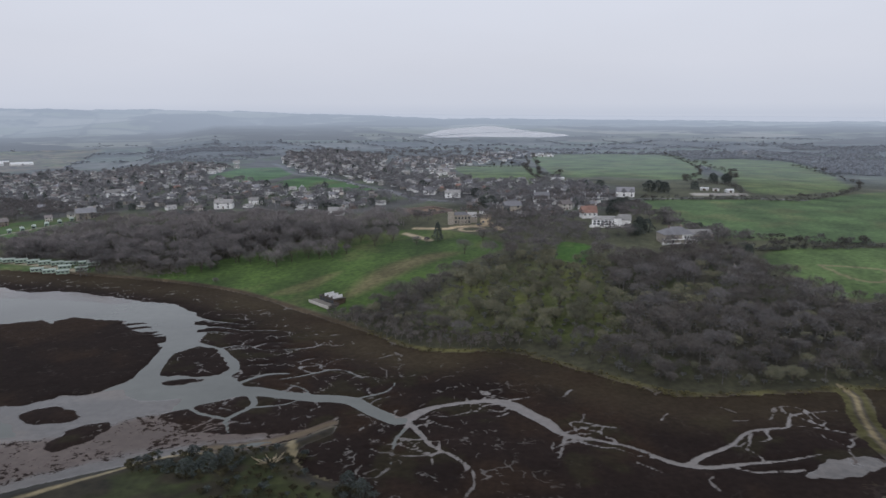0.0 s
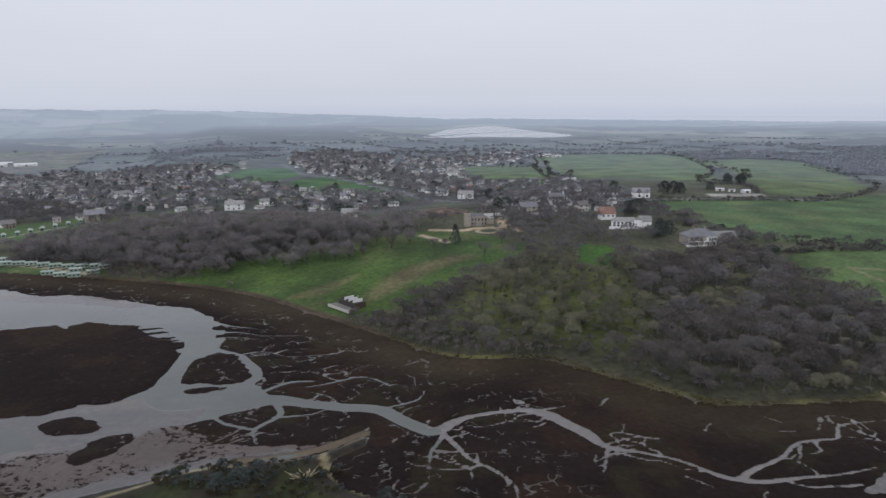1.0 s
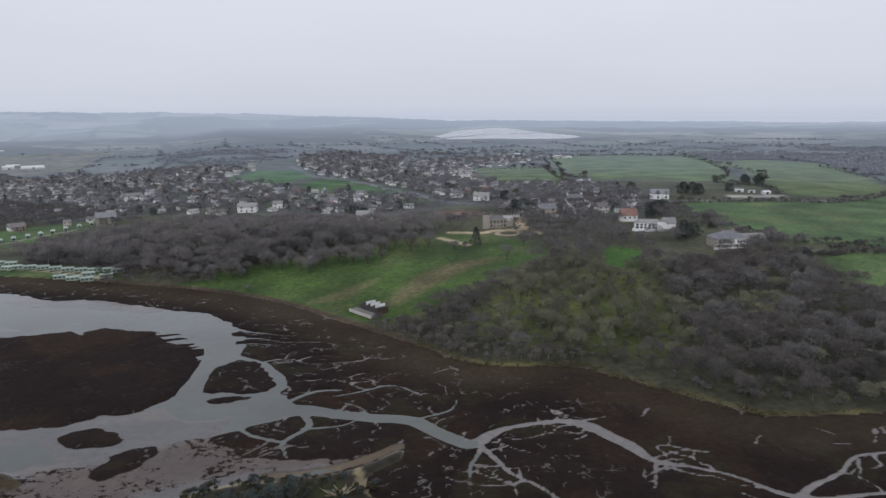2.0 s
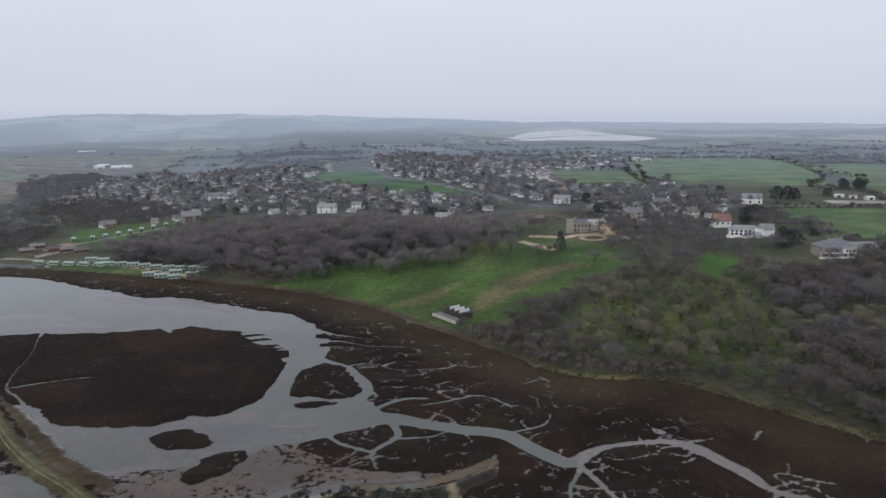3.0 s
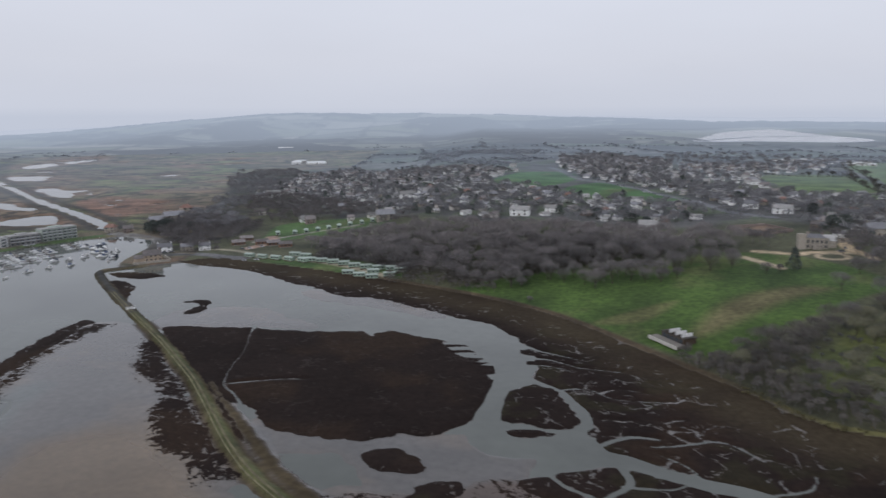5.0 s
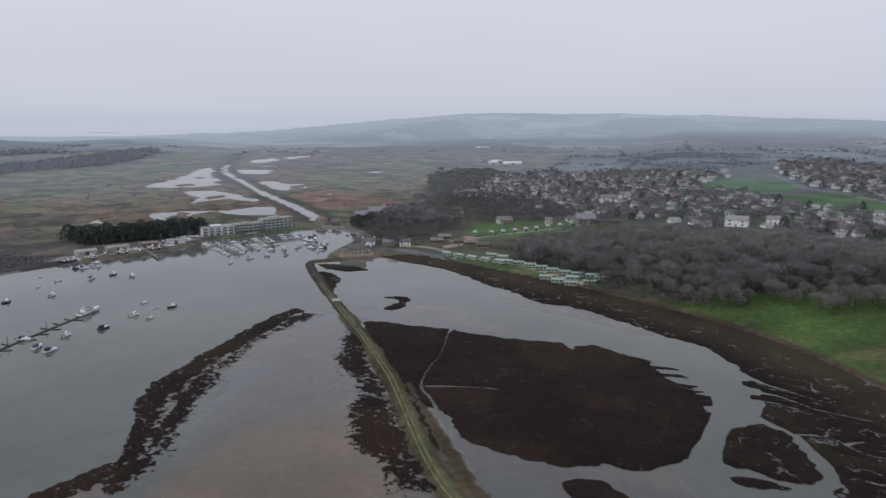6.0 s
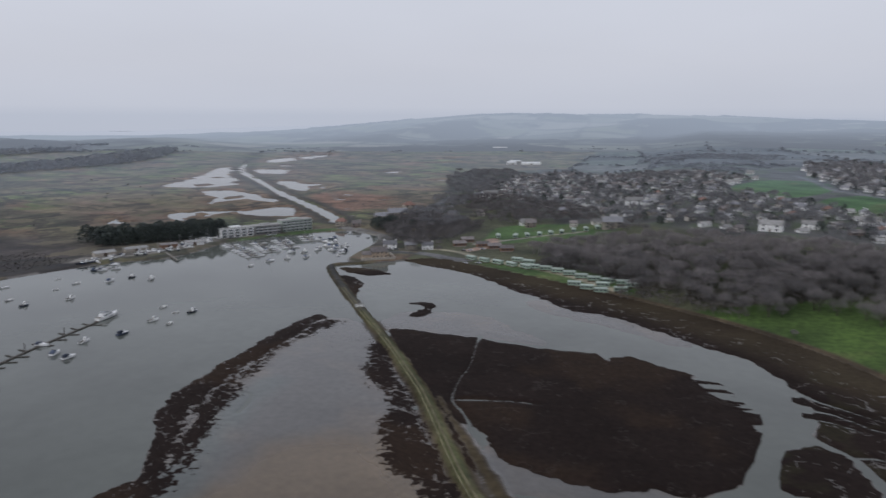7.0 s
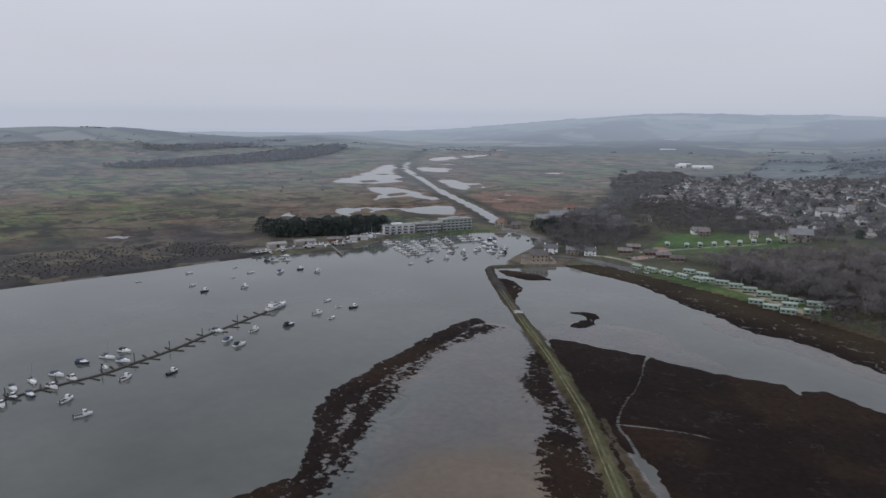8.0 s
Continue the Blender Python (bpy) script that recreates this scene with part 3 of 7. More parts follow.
# the old mill causeway, a low bank of stone and turf
CAUSEWAY = curve([(-468, 486), (-479, 470), (-478, 456), (-429, 417), (-382, 383), (-352, 362), (-315, 336), (-289, 316), (-268, 300), (-251, 285), (-230, 266), (-212, 250), (-192, 235), (-170, 222), (-150, 206), (-130, 188), (-95, 165)])
cw_d = line_dist(0.75 * CX + 0.25 * WX, 0.75 * CY + 0.25 * WY, CAUSEWAY)
growth = np.minimum(growth, cw_d - 3.9 - 1.2 * edge_n)
TZ = np.maximum(TZ, np.where(cw_d < 6, 1.5 + 0.25 * wobble(CX, CY, 4, 27, 2) - 1.9 * step(0.9, 4.6, cw_d), -9))
VERGE = curve([(-258, 299), (-244, 287), (-222, 269), (-203, 253), (-186, 240), (-162, 226)])
verge_d = line_dist(CX, CY, VERGE, r=np.interp(np.arange(len(VERGE)), [0, 12, len(VERGE)], [0.8, 1.8, 2.4])) + 1.3 * edge_n
TZ = np.maximum(TZ, np.where(verge_d < 2, 0.75 - 0.3 * np.maximum(verge_d, 0), -9))
growth = np.minimum(growth, verge_d)
Z = LAND.copy()
wet = DRY[core] < 1.5
Z[core] = np.where(wet, np.maximum(TZ, np.where(DRY[core] > -1, LAND[core], -9)), LAND[core])
out = np.ones(GX.shape, bool)
out[core] = False
Z[out & (DRY < 0)] = -1.2

# river and pools of the reed marsh to the west
RIVER = curve([(-640, 626), (-650, 634), (-664, 646), (-762, 704), (-886, 770), (-1060, 870), (-1290, 1012), (-1522, 1200), (-1700, 1370), (-1876, 1520)])
river_d = along(RIVER, 60, np.interp(np.arange(len(RIVER)), [0, 18, 36, len(RIVER)], [10, 10.5, 11.5, 9]))
LAGOONS = [
    [(-1157, 738), (-1235, 850), (-1268, 885), (-1400, 1030), (-1459, 1093), (-1391, 1067), (-1232, 938), (-1075, 840), (-1077, 766)],
    [(-1025, 722), (-1008, 775), (-950, 762), (-881, 743), (-815, 696), (-878, 700), (-905, 712), (-890, 640), (-950, 690)],
    [(-846, 552), (-834, 592), (-805, 632), (-784, 686), (-720, 640), (-742, 604), (-790, 600), (-782, 530)],
    [(-1560, 1290), (-1627, 1421), (-1680, 1660), (-1563, 1538), (-1483, 1314), (-1469, 1226)], [(-1336, 1075), (-1253, 1112), (-1190, 1030), (-1238, 1008)], [(-1071, 898), (-1055, 938), (-923, 852), (-930, 822)],
    [(-1000, 905), (-985, 925), (-955, 900), (-970, 890)], [(-760, 800), (-745, 840), (-738, 810)], [(-1200, 1420), (-1130, 1560), (-1105, 1540)], [(-895, 505), (-868, 495), (-842, 473), (-820, 464), (-819, 490), (-838, 482), (-865, 501)],
    [(-802, 268), (-799, 293), (-786, 317), (-776, 316), (-784, 293), (-790, 272)], [(-1024, 1170), (-1078, 1240), (-1085, 1275), (-1005, 1178)], [(-1058, 1177), (-1060, 1208), (-1036, 1185)],
    [(-846, 914), (-858, 943), (-833, 926)], [(-852, 845), (-812, 832), (-814, 815)], [(-789, 783), (-796, 800), (-755, 766)], [(-708, 735), (-698, 749), (-724, 755)], [(-930, 868), (-950, 932), (-913, 891)],
    [(-868, 1090), (-866, 1142), (-844, 1118)], [(-1245, 1600), (-1240, 1700), (-1196, 1647)], [(-1374, 1168), (-1388, 1222), (-1350, 1189)], [(-1445, 1418), (-1470, 1484), (-1440, 1502)],
]
pool_d = np.full(GX.shape, -60.0)
PX, PY = GX + 10 * wobble(GX, GY, 45, 31), GY + 10 * wobble(GX, GY, 45, 32)
for pts in LAGOONS:
    pool_d = np.maximum(pool_d, area(curve(pts, True), 60, PX, PY))
for x, y, rx, ry, turn in ((-798, 556, 7, 15, 35), (-784, 594, 8, 20, 30), (-1230, 905, 8, 14, 40), (-930, 722, 5, 22, 35), (-895, 738, 4, 14, 60), (-1120, 800, 5, 9, 20)):
    c_, s_ = math.cos(math.radians(turn)), math.sin(math.radians(turn))
    u_, v_ = (PX - x) * c_ + (PY - y) * s_, (PY - y) * c_ - (PX - x) * s_
    pool_d = np.minimum(pool_d, (np.hypot(u_ / rx, v_ / ry) - 1) * rx)
pool_d = np.where(pool_d > 0, pool_d - 9 * step(0.22, 0.5, wobble(GX, GY, 28, 67, 3)) * step(26, 4, pool_d), pool_d)
marshland = (dry_w > 4) | ((dry_n > 4) & (GX < -560 - (GY - 600) * 0.3))
Z = np.where(marshland & (river_d < 14) & (river_d > 0), np.maximum(Z, 1.7 - 0.9 * step(5, 14, river_d)), Z)
Z = np.where((marshland & ((pool_d > 0) & (river_d > 5))) | (river_d < 0), -0.6, Z)


def ground_z(x, y):
    """Height of the ground at plan points."""
    x, y = np.asarray(x, float), np.asarray(y, float)
    i = np.clip(np.searchsorted(gx, x) - 1, 0, len(gx) - 2)
    j = np.clip(np.searchsorted(gy, y) - 1, 0, len(gy) - 2)
    u, v = (x - gx[i]) / (gx[i + 1] - gx[i]), (y - gy[j]) / (gy[j + 1] - gy[j])
    return (Z[j, i] * (1 - u) + Z[j, i + 1] * u) * (1 - v) + (Z[j + 1, i] * (1 - u) + Z[j + 1, i + 1] * u) * v


# what covers the ground
C = np.zeros((*GX.shape, 3))
G = np.full(GX.shape, 0.9)
F = np.ones(GX.shape)


def paint(mask, rgb):
    k = np.clip(mask, 0, 1)[..., None]
    C[:] = C * (1 - k) + np.array(rgb) * k


n1, n2, n3 = wobble(GX, GY, 90, 41), wobble(GX, GY, 30, 42), wobble(GX, GY, 260, 43)
R = np.hypot(GX, GY)
C[:] = (0.085, 0.085, 0.055)
paint(step(-0.1, 0.5, n1), (0.095, 0.10, 0.05))
# a patchwork of far fields, each with its own crop, colours greyed to imitate haze
cell = 190.0
fx, fy = GX * 0.93 + GY * 0.37 + 60 * n3, (GY * 0.93 - GX * 0.37) * 0.62 + 60 * wobble(GX, GY, 240, 44)
ci, cj = np.floor(fx / cell).astype(int), np.floor(fy / cell).astype(int)
crop = np.random.default_rng(5).integers(0, 8, (64, 64))[ci % 64, cj % 64]
CROPS = [(0.11, 0.128, 0.10), (0.135, 0.135, 0.125), (0.10, 0.104, 0.104), (0.115, 0.13, 0.108), (0.095, 0.098, 0.098), (0.105, 0.112, 0.105), (0.10, 0.104, 0.10), (0.145, 0.145, 0.135)]
far_fields = step(900, 1150, np.where(GX < -450, R * 0.85, R))
for k, rgb in enumerate(CROPS):
    paint((crop == k) * far_fields * 0.9, rgb)
edge = np.minimum(np.minimum(fx / cell - ci, 1 - fx / cell + ci), np.minimum(fy / cell - cj, 1 - fy / cell + cj)) * cell
paint(step(13, 6, edge) * far_fields * step(-0.25, 0.1, wobble(GX, GY, 150, 61)), (0.06, 0.058, 0.052))
paint(far_fields * step(0.12, 0.3, wobble(GX, GY, 190, 62, 4)) * 0.8, (0.07, 0.068, 0.066))
# the reed marsh
reed = ((dry_w > 0) | (GX < -480 - (GY - 600) * 0.35)) & (R < 2450)
paint(reed, (0.115, 0.10, 0.06))
paint(reed * step(-0.15, 0.25, wobble(GX, GY, 120, 45)), (0.10, 0.115, 0.05))
paint(reed * step(0.1, 0.35, wobble(GX + 0.6 * GY, GY * 2.4, 100, 46)), (0.13, 0.09, 0.06))
paint(reed * step(0.1, 0.4, wobble(GX * 0.5, GY * 1.5, 45, 47)), (0.06, 0.056, 0.038))
paint(reed * step(0.0, 0.4, wobble(GX, GY, 70, 63, 4)) * 0.7, (0.13, 0.10, 0.075))
# old ditches that wind through the marsh
for sc, sd_, rgb in ((130, 64, (0.045, 0.042, 0.034)), (75, 65, (0.075, 0.058, 0.045)), (100, 66, (0.075, 0.10, 0.042))):
    paint(reed * step(0.05, 0.015, np.abs(wobble(GX, GY, sc, sd_, 3))) * step(-0.1, 0.15, wobble(GX, GY, 190, sd_ + 20)) * 0.85, rgb)
paint(reed * step(0, 20, area(curve([(-836, 751), (-876, 833), (-832, 850), (-765, 856), (-695, 796), (-672, 721), (-700, 683), (-755, 708)], True), 40, PX, PY)), (0.17, 0.10, 0.07))
paint(reed * step(-40, 0, pool_d) * 0.7, (0.14, 0.09, 0.065))
paint(reed * step(-638, -650, GX) * step(430, 350, GY) * step(-860, -760, GX) * 0.9, (0.056, 0.046, 0.043))
paint(reed * step(30, 8, np.abs(dry_w - 8)) * (GY < 350), (0.04, 0.034, 0.031))
paint(step(15, 9, river_d) * (river_d > 0) * reed, (0.052, 0.046, 0.038))
# marsh lightened with distance: haze put into its base colour
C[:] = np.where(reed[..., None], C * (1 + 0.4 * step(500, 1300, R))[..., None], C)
# village, woods and lawns on the north side
north = step(0, 4, dry_n) * ~reed
paint(north * step(1050, 800, R), (0.075, 0.075, 0.042))
VILLAGE = curve([(-600, 830), (-540, 810), (-440, 740), (-397, 690), (-347, 668), (-327, 690), (-248, 655), (-200, 668), (-161, 662), (-111, 645), (-60, 655), (0, 700), (100, 610), (150, 640), (210, 790), (190, 880), (0, 930), (-80, 1190), (-115, 1520), (-280, 1800), (-340, 1540), (-400, 1250), (-540, 1370), (-790, 1480), (-860, 1300), (-740, 1010)], True)
vil_d = area(VILLAGE)
paint(step(-10, 15, vil_d), (0.088, 0.084, 0.08))
paint(step(-10, 15, vil_d) * step(0.0, 0.3, n2), (0.085, 0.10, 0.062))
WOODS = {
    "park_wood": [(-275, 508), (-225, 505), (-190, 503), (-159, 515), (-118, 517), (-80, 528), (-45, 545), (-34, 600), (-96, 610), (-154, 628), (-239, 630), (-284, 620), (-331, 605), (-372, 585), (-340, 548), (-300, 530)],
    "shore_wood": [(-56, 388), (-30, 372), (0, 345), (40, 342), (66, 316), (90, 292), (112, 284), (190, 291), (260, 294), (420, 306), (420, 380), (250, 370), (212, 385), (198, 425), (185, 462), (115, 462), (73, 470), (44, 480), (18, 450), (-12, 422)],
    "west_wood": [(-577, 664), (-700, 900), (-928, 1263), (-800, 1300), (-736, 1148), (-600, 850), (-530, 720), (-490, 640)],
}
wood_d = {k: area(curve(v, True)) for k, v in WOODS.items()}
for k, d in wood_d.items():
    paint(step(-6, 8, d), (0.055, 0.05, 0.035))
    paint(step(-6, 8, d) * step(0.0, 0.3, n2) * 0.7, (0.06, 0.07, 0.028))
THICKETS = [[(-350, 560), (-335, 552), (-320, 560), (-335, 585), (-352, 585)], [(-560, 612), (-500, 572), (-482, 590), (-480, 640), (-490, 690), (-530, 706), (-596, 690)], [(-350, 545), (-300, 528), (-262, 520), (-250, 530), (-300, 552), (-345, 560)]]
for pts in THICKETS:
    paint(step(-5, 8, area(curve(pts, True))), (0.058, 0.05, 0.042))
OLIVE = curve([(2, 420), (43, 462), (98, 445), (95, 380), (84, 331), (33, 340), (-7, 362)], True)
paint(step(-10, 12, area(OLIVE)) * (0.65 + 0.5 * n2), (0.085, 0.1, 0.032))
paint(step(0, 10, area(OLIVE)) * step(0.02, 0.3, wobble(GX, GY, 26, 54)), (0.1, 0.108, 0.036))
LAWNS = [
    ([(-215, 486), (-162, 522), (-122, 538), (-81, 548), (-39, 574), (10, 560), (45, 505), (20, 470), (-9, 440), (-40, 404), (-66, 398), (-90, 416), (-124, 446), (-170, 474)], (0.056, 0.092, 0.02)),
    ([(86, 505), (105, 490), (92, 450), (76, 463)], (0.05, 0.105, 0.02)),
    ([(-327, 1008), (-306, 1120), (-240, 1102), (-216, 1012), (-242, 919), (-290, 931)], (0.06, 0.12, 0.04)), ([(-212, 913), (-172, 985), (-119, 900), (-70, 828), (-98, 802), (-143, 816), (-187, 850)], (0.06, 0.12, 0.04)),
    ([(24, 1150), (135, 1165), (128, 915), (81, 874), (36, 972)], (0.10, 0.14, 0.055)), ([(205, 1514), (478, 1524), (377, 1038), (310, 936), (231, 981), (159, 1016)], (0.10, 0.14, 0.055)),
    ([(453, 1311), (618, 1307), (502, 879), (421, 779), (335, 768), (402, 997)], (0.10, 0.135, 0.05)), ([(182, 706), (296, 713), (368, 710), (520, 800), (900, 900), (700, 540), (323, 500), (255, 503), (212, 510), (190, 576)], (0.075, 0.12, 0.042)),
    ([(205, 440), (232, 478), (312, 484), (600, 500), (500, 380), (245, 378), (222, 400)], (0.085, 0.13, 0.042)), ([(-445, 612), (-425, 606), (-380, 630), (-342, 648), (-335, 668), (-363, 697), (-444, 720), (-475, 700), (-460, 650)], (0.07, 0.12, 0.035)),
    ([(-400, 545), (-330, 545), (-265, 520), (-262, 500), (-300, 508), (-360, 522), (-400, 532)], (0.06, 0.098, 0.03)),
]
for pts, rgb in LAWNS:
    d = area(curve(pts, True), 40, GX + 4 * n2, GY + 4 * n1)
    paint(step(-2, 3, d), rgb)
    paint(step(-2, 3, d) * step(0.05, 0.5, n2) * 0.45, (0.12, 0.115, 0.05))
paint(step(0, 14, area(curve([(-70, 410), (-45, 420), (-10, 462), (20, 490), (-10, 500), (-50, 470)], True))) * 0.8, (0.13, 0.105, 0.055))
paint(step(0, 8, area(curve([(-118, 438), (-85, 436), (-65, 470), (-80, 470)], True))) * 0.55, (0.17, 0.145, 0.07))
paint(step(2.2, 0.8, along(curve([(239, 440), (258, 436), (275, 428), (262, 408), (246, 412), (239, 440)]))) * 0.8, (0.2, 0.17, 0.1))
# banks, the south shore and the causeway
paint(step(3.6, 1.2, np.abs(dry_n - 2)) * (GX > -300), (0.07, 0.052, 0.032))
paint(step(26, 12, dry_n) * step(0, 3, dry_n) * step(-60, -30, GX), (0.046, 0.044, 0.026))
paint(step(2.6, 1.0, np.abs(dry_n - 1.6)) * step(-40, 0, GX) * step(-0.3, 0.3, n2), (0.105, 0.098, 0.042))
south = step(-1, 3, dry_s)
paint(south, (0.036, 0.041, 0.015))
paint(south * step(0.0, 0.3, wobble(GX, GY, 14, 48)), (0.032, 0.027, 0.016))
paint(south * step(9, 2, np.abs(dry_s - 3)), (0.036, 0.029, 0.019))
paint(step(4.5, 1.5, along(curve([(-84, 233), (-68, 236), (-55, 243), (-42, 254)]))), (0.27, 0.225, 0.165))
cwd = along(CAUSEWAY)
tidal = (Z < 0.95) & (DRY < 1.0) & (R < 1200)
# sheen raised with distance to imitate haze over the land
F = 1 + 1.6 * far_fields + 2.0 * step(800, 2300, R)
F[tidal] = 0.0
C[tidal] = (0.085, 0.074, 0.066)
G[tidal] = 0.18


def spread(field, empty):
    """A field of the tidal stretch on the whole grid."""
    whole = np.full(GX.shape, float(empty))
    whole[core] = field
    return whole


sd, tan_d, beach = spread(sand_d, -99), spread(mud(TANFLAT), -9), spread(beach_d, -9)
flat_n = wobble(GX + 0.5 * GY, GY * 1.8, 34, 53, 4)
sandy = tidal & (sd > -7) & (Z < 0.35)
paint(sandy * step(-7, 2, sd), (0.086, 0.08, 0.076))
paint(sandy * step(-0.1, 0.45, flat_n) * 0.7, (0.118, 0.098, 0.084))
paint(sandy * step(0.1, 0.35, wobble(GX * 1.6, GY - 0.6 * GX, 12, 68, 3)) * 0.3, (0.085, 0.078, 0.076))
paint(sandy * step(-9, 14, tan_d + 10 * flat_n) * 0.9, (0.138, 0.102, 0.068))
paint(sandy * step(-2, 4, beach), (0.105, 0.083, 0.074))
G[sandy] = 0.18 + 0.10 * step(-9, 14, tan_d)[sandy] + 0.3 * step(-2, 4, beach)[sandy]
channel = step(13, 2, along(curve(INNER_CHANNEL)) + 4 * flat_n)
paint(sandy * channel * 0.8, (0.075, 0.086, 0.082))
G[sandy] -= 0.1 * channel[sandy]
thin = tidal & spread(silty, 0).astype(bool)
C[thin] = (0.135, 0.118, 0.108)
G[thin] = 0.16
pool = spread(mud(POOL_EAST), -9)
paint(thin * step(-4, 1, pool), (0.085, 0.068, 0.058))
G[thin & (pool > -2)] = 0.5
# saltmarsh turf: near-black brown, rustier in places and towards the land
T = np.array((0.0155, 0.0105, 0.009)) * (1 + 0.35 * wobble(GX, GY, 24, 50))[..., None]


def tint(mask, rgb):
    k = np.clip(mask, 0, 1)[..., None]
    T[:] = T * (1 - k) + np.array(rgb) * k


tint(step(0.1, 0.5, wobble(GX, GY, 33, 51)) * 0.6, (0.03, 0.019, 0.0125))
tint(step(0.15, 0.4, wobble(GX, GY, 15, 55, 3)) * 0.5 * (GX > -140), (0.026, 0.024, 0.013))
tint(step(-42, -12, dry_n) * (0.65 + 0.5 * n2), (0.046, 0.036, 0.023))
grow = np.where(tidal, spread(growth, -9), -9.0)
grow_rag = spread(rag, 0.5)
EAST_BANK = curve([(172, 288), (172, 279), (163, 257), (157, 233), (160, 215)])
grow = np.where((along(EAST_BANK) < 5.5 + 2 * n2) | (along(curve([(-84, 233), (-68, 236), (-55, 243), (-42, 254)])) < 2.0), -9.0, grow)
bank_n = wobble(GX, GY, 12, 56, 3)
paint(step(5.2, 3.4, cwd + 1.2 * bank_n) * (GX < -60), (0.07, 0.056, 0.036))
paint(step(3.2, 1.6, cwd + 1.0 * bank_n) * (GX < -60), (0.075, 0.078, 0.034))
paint(step(3.0, 1.5, cwd) * (GX < -60) * step(0.0, 0.35, bank_n) * 0.7, (0.12, 0.108, 0.055))
paint(step(3.2, 1.6, cwd) * (GX < -372), (0.06, 0.054, 0.045))
verge = spread(verge_d, 9)
paint(step(0.8, -0.8, verge) * (cwd > 2.2), (0.066, 0.052, 0.033))
G[(cwd < 5) | (verge < 0.5)] = 0.9
for pts, w in (([(170, 288), (172, 279), (163, 257), (157, 233), (160, 215)], 0.5), ([(-139, 190), (-112, 212), (-96, 226), (-80, 228)], 0.7), ([(-55, 238), (-51, 226), (-44, 218), (-37, 212)], 1.0), ([(81, 190), (110, 198), (145, 210), (170, 214)], 0.6)):
    d = along(curve(pts))
    paint(step(w + 1, w, d), (0.24, 0.20, 0.12))
G[(along(EAST_BANK) < 8) | (along(curve([(-84, 233), (-68, 236), (-55, 243), (-42, 254)])) < 3)] = 0.9
paint(step(2.6, 1.0, along(curve([(-84, 233), (-68, 236), (-55, 243), (-42, 254)]))), (0.15, 0.12, 0.085))
east = step(8, 5, along(curve([(172, 284), (163, 257), (157, 233)])))
paint(east * (1 - step(2.6, 1.6, along(curve([(170, 288), (172, 279), (163, 257), (157, 233)])))), (0.09, 0.085, 0.04))
for pts, w, rgb in (
        ([(-30, 559), (-20, 546), (-10, 532)], 1.6, (0.42, 0.34, 0.24)), ([(-22, 577), (3, 570), (12, 576), (40, 578), (46, 560)], 2.2, (0.42, 0.33, 0.22)), ([(40, 577), (36, 600), (40, 625)], 3, (0.4, 0.31, 0.2)),
        ([(-298, 1251), (-220, 1040), (-163, 970), (-103, 871), (-55, 788), (-32, 744), (1, 722)], 3.5, (0.14, 0.14, 0.15)), ([(-580, 670), (-627, 778), (-680, 897)], 4, (0.14, 0.14, 0.145)),
        ([(-480, 540), (-450, 560), (-420, 556), (-400, 545), (-330, 534), (-270, 510)], 1.8, (0.3, 0.27, 0.2)), ([(-440, 600), (-425, 625), (-400, 650), (-365, 665)], 1.8, (0.3, 0.28, 0.24)), ([(-428, 571), (-424, 600), (-440, 626)], 4.5, (0.34, 0.24, 0.19)),
        ([(-655, 345), (-640, 410), (-645, 450), (-655, 480)], 9, (0.2, 0.185, 0.165)), ([(184, 722), (244, 727), (300, 724), (364, 705)], 2.5, (0.15, 0.15, 0.15)), ([(-600, 600), (-560, 590), (-520, 570), (-500, 535)], 7, (0.17, 0.16, 0.15)), ([(-490, 512), (-470, 530), (-451, 537), (-417, 534), (-405, 538)], 4.5, (0.15, 0.145, 0.145)),
        ([(-628, 480), (-624, 517), (-616, 560), (-606, 582)], 5, (0.07, 0.11, 0.04))):
    paint(step(w + 2.5, w, along(curve(pts))), rgb)
paint(step(0, 5, area(np.array([(-31, 640), (-13, 690), (3, 672), (-10, 625)]))), (0.2, 0.14, 0.10))
paint(step(12, 10, np.hypot(GX - 23, GY - 566)) * step(6, 8, np.hypot(GX - 23, GY - 566)), (0.36, 0.29, 0.2))
paint(step(0, 4, area(np.array([(262, 742), (322, 738), (330, 765), (265, 768)]))), (0.3, 0.28, 0.25))

ny_, nx_ = GX.shape
idx = np.arange(ny_ * nx_).reshape(ny_, nx_)
quads = np.stack([idx[:-1, :-1], idx[:-1, 1:], idx[1:, 1:], idx[1:, :-1]], -1).reshape(-1, 4)


def raw_mesh(name, verts, faces, mat, smooth=False):
    """A mesh from arrays of vertices and of faces that all have the same number of corners."""
    me = bpy.data.meshes.new(name)
    k = faces.shape[1]
    me.vertices.add(len(verts))
    me.vertices.foreach_set("co", np.ascontiguousarray(verts, np.float32).ravel())
    me.loops.add(faces.size)
    me.loops.foreach_set("vertex_index", np.ascontiguousarray(faces, np.int32).ravel())
    me.polygons.add(len(faces))
    me.polygons.foreach_set("loop_start", np.arange(0, faces.size, k, dtype=np.int32))
    me.update(calc_edges=True)
    if smooth:
        me.polygons.foreach_set("use_smooth", np.ones(len(faces), bool))
    me.materials.append(mat)
    return me


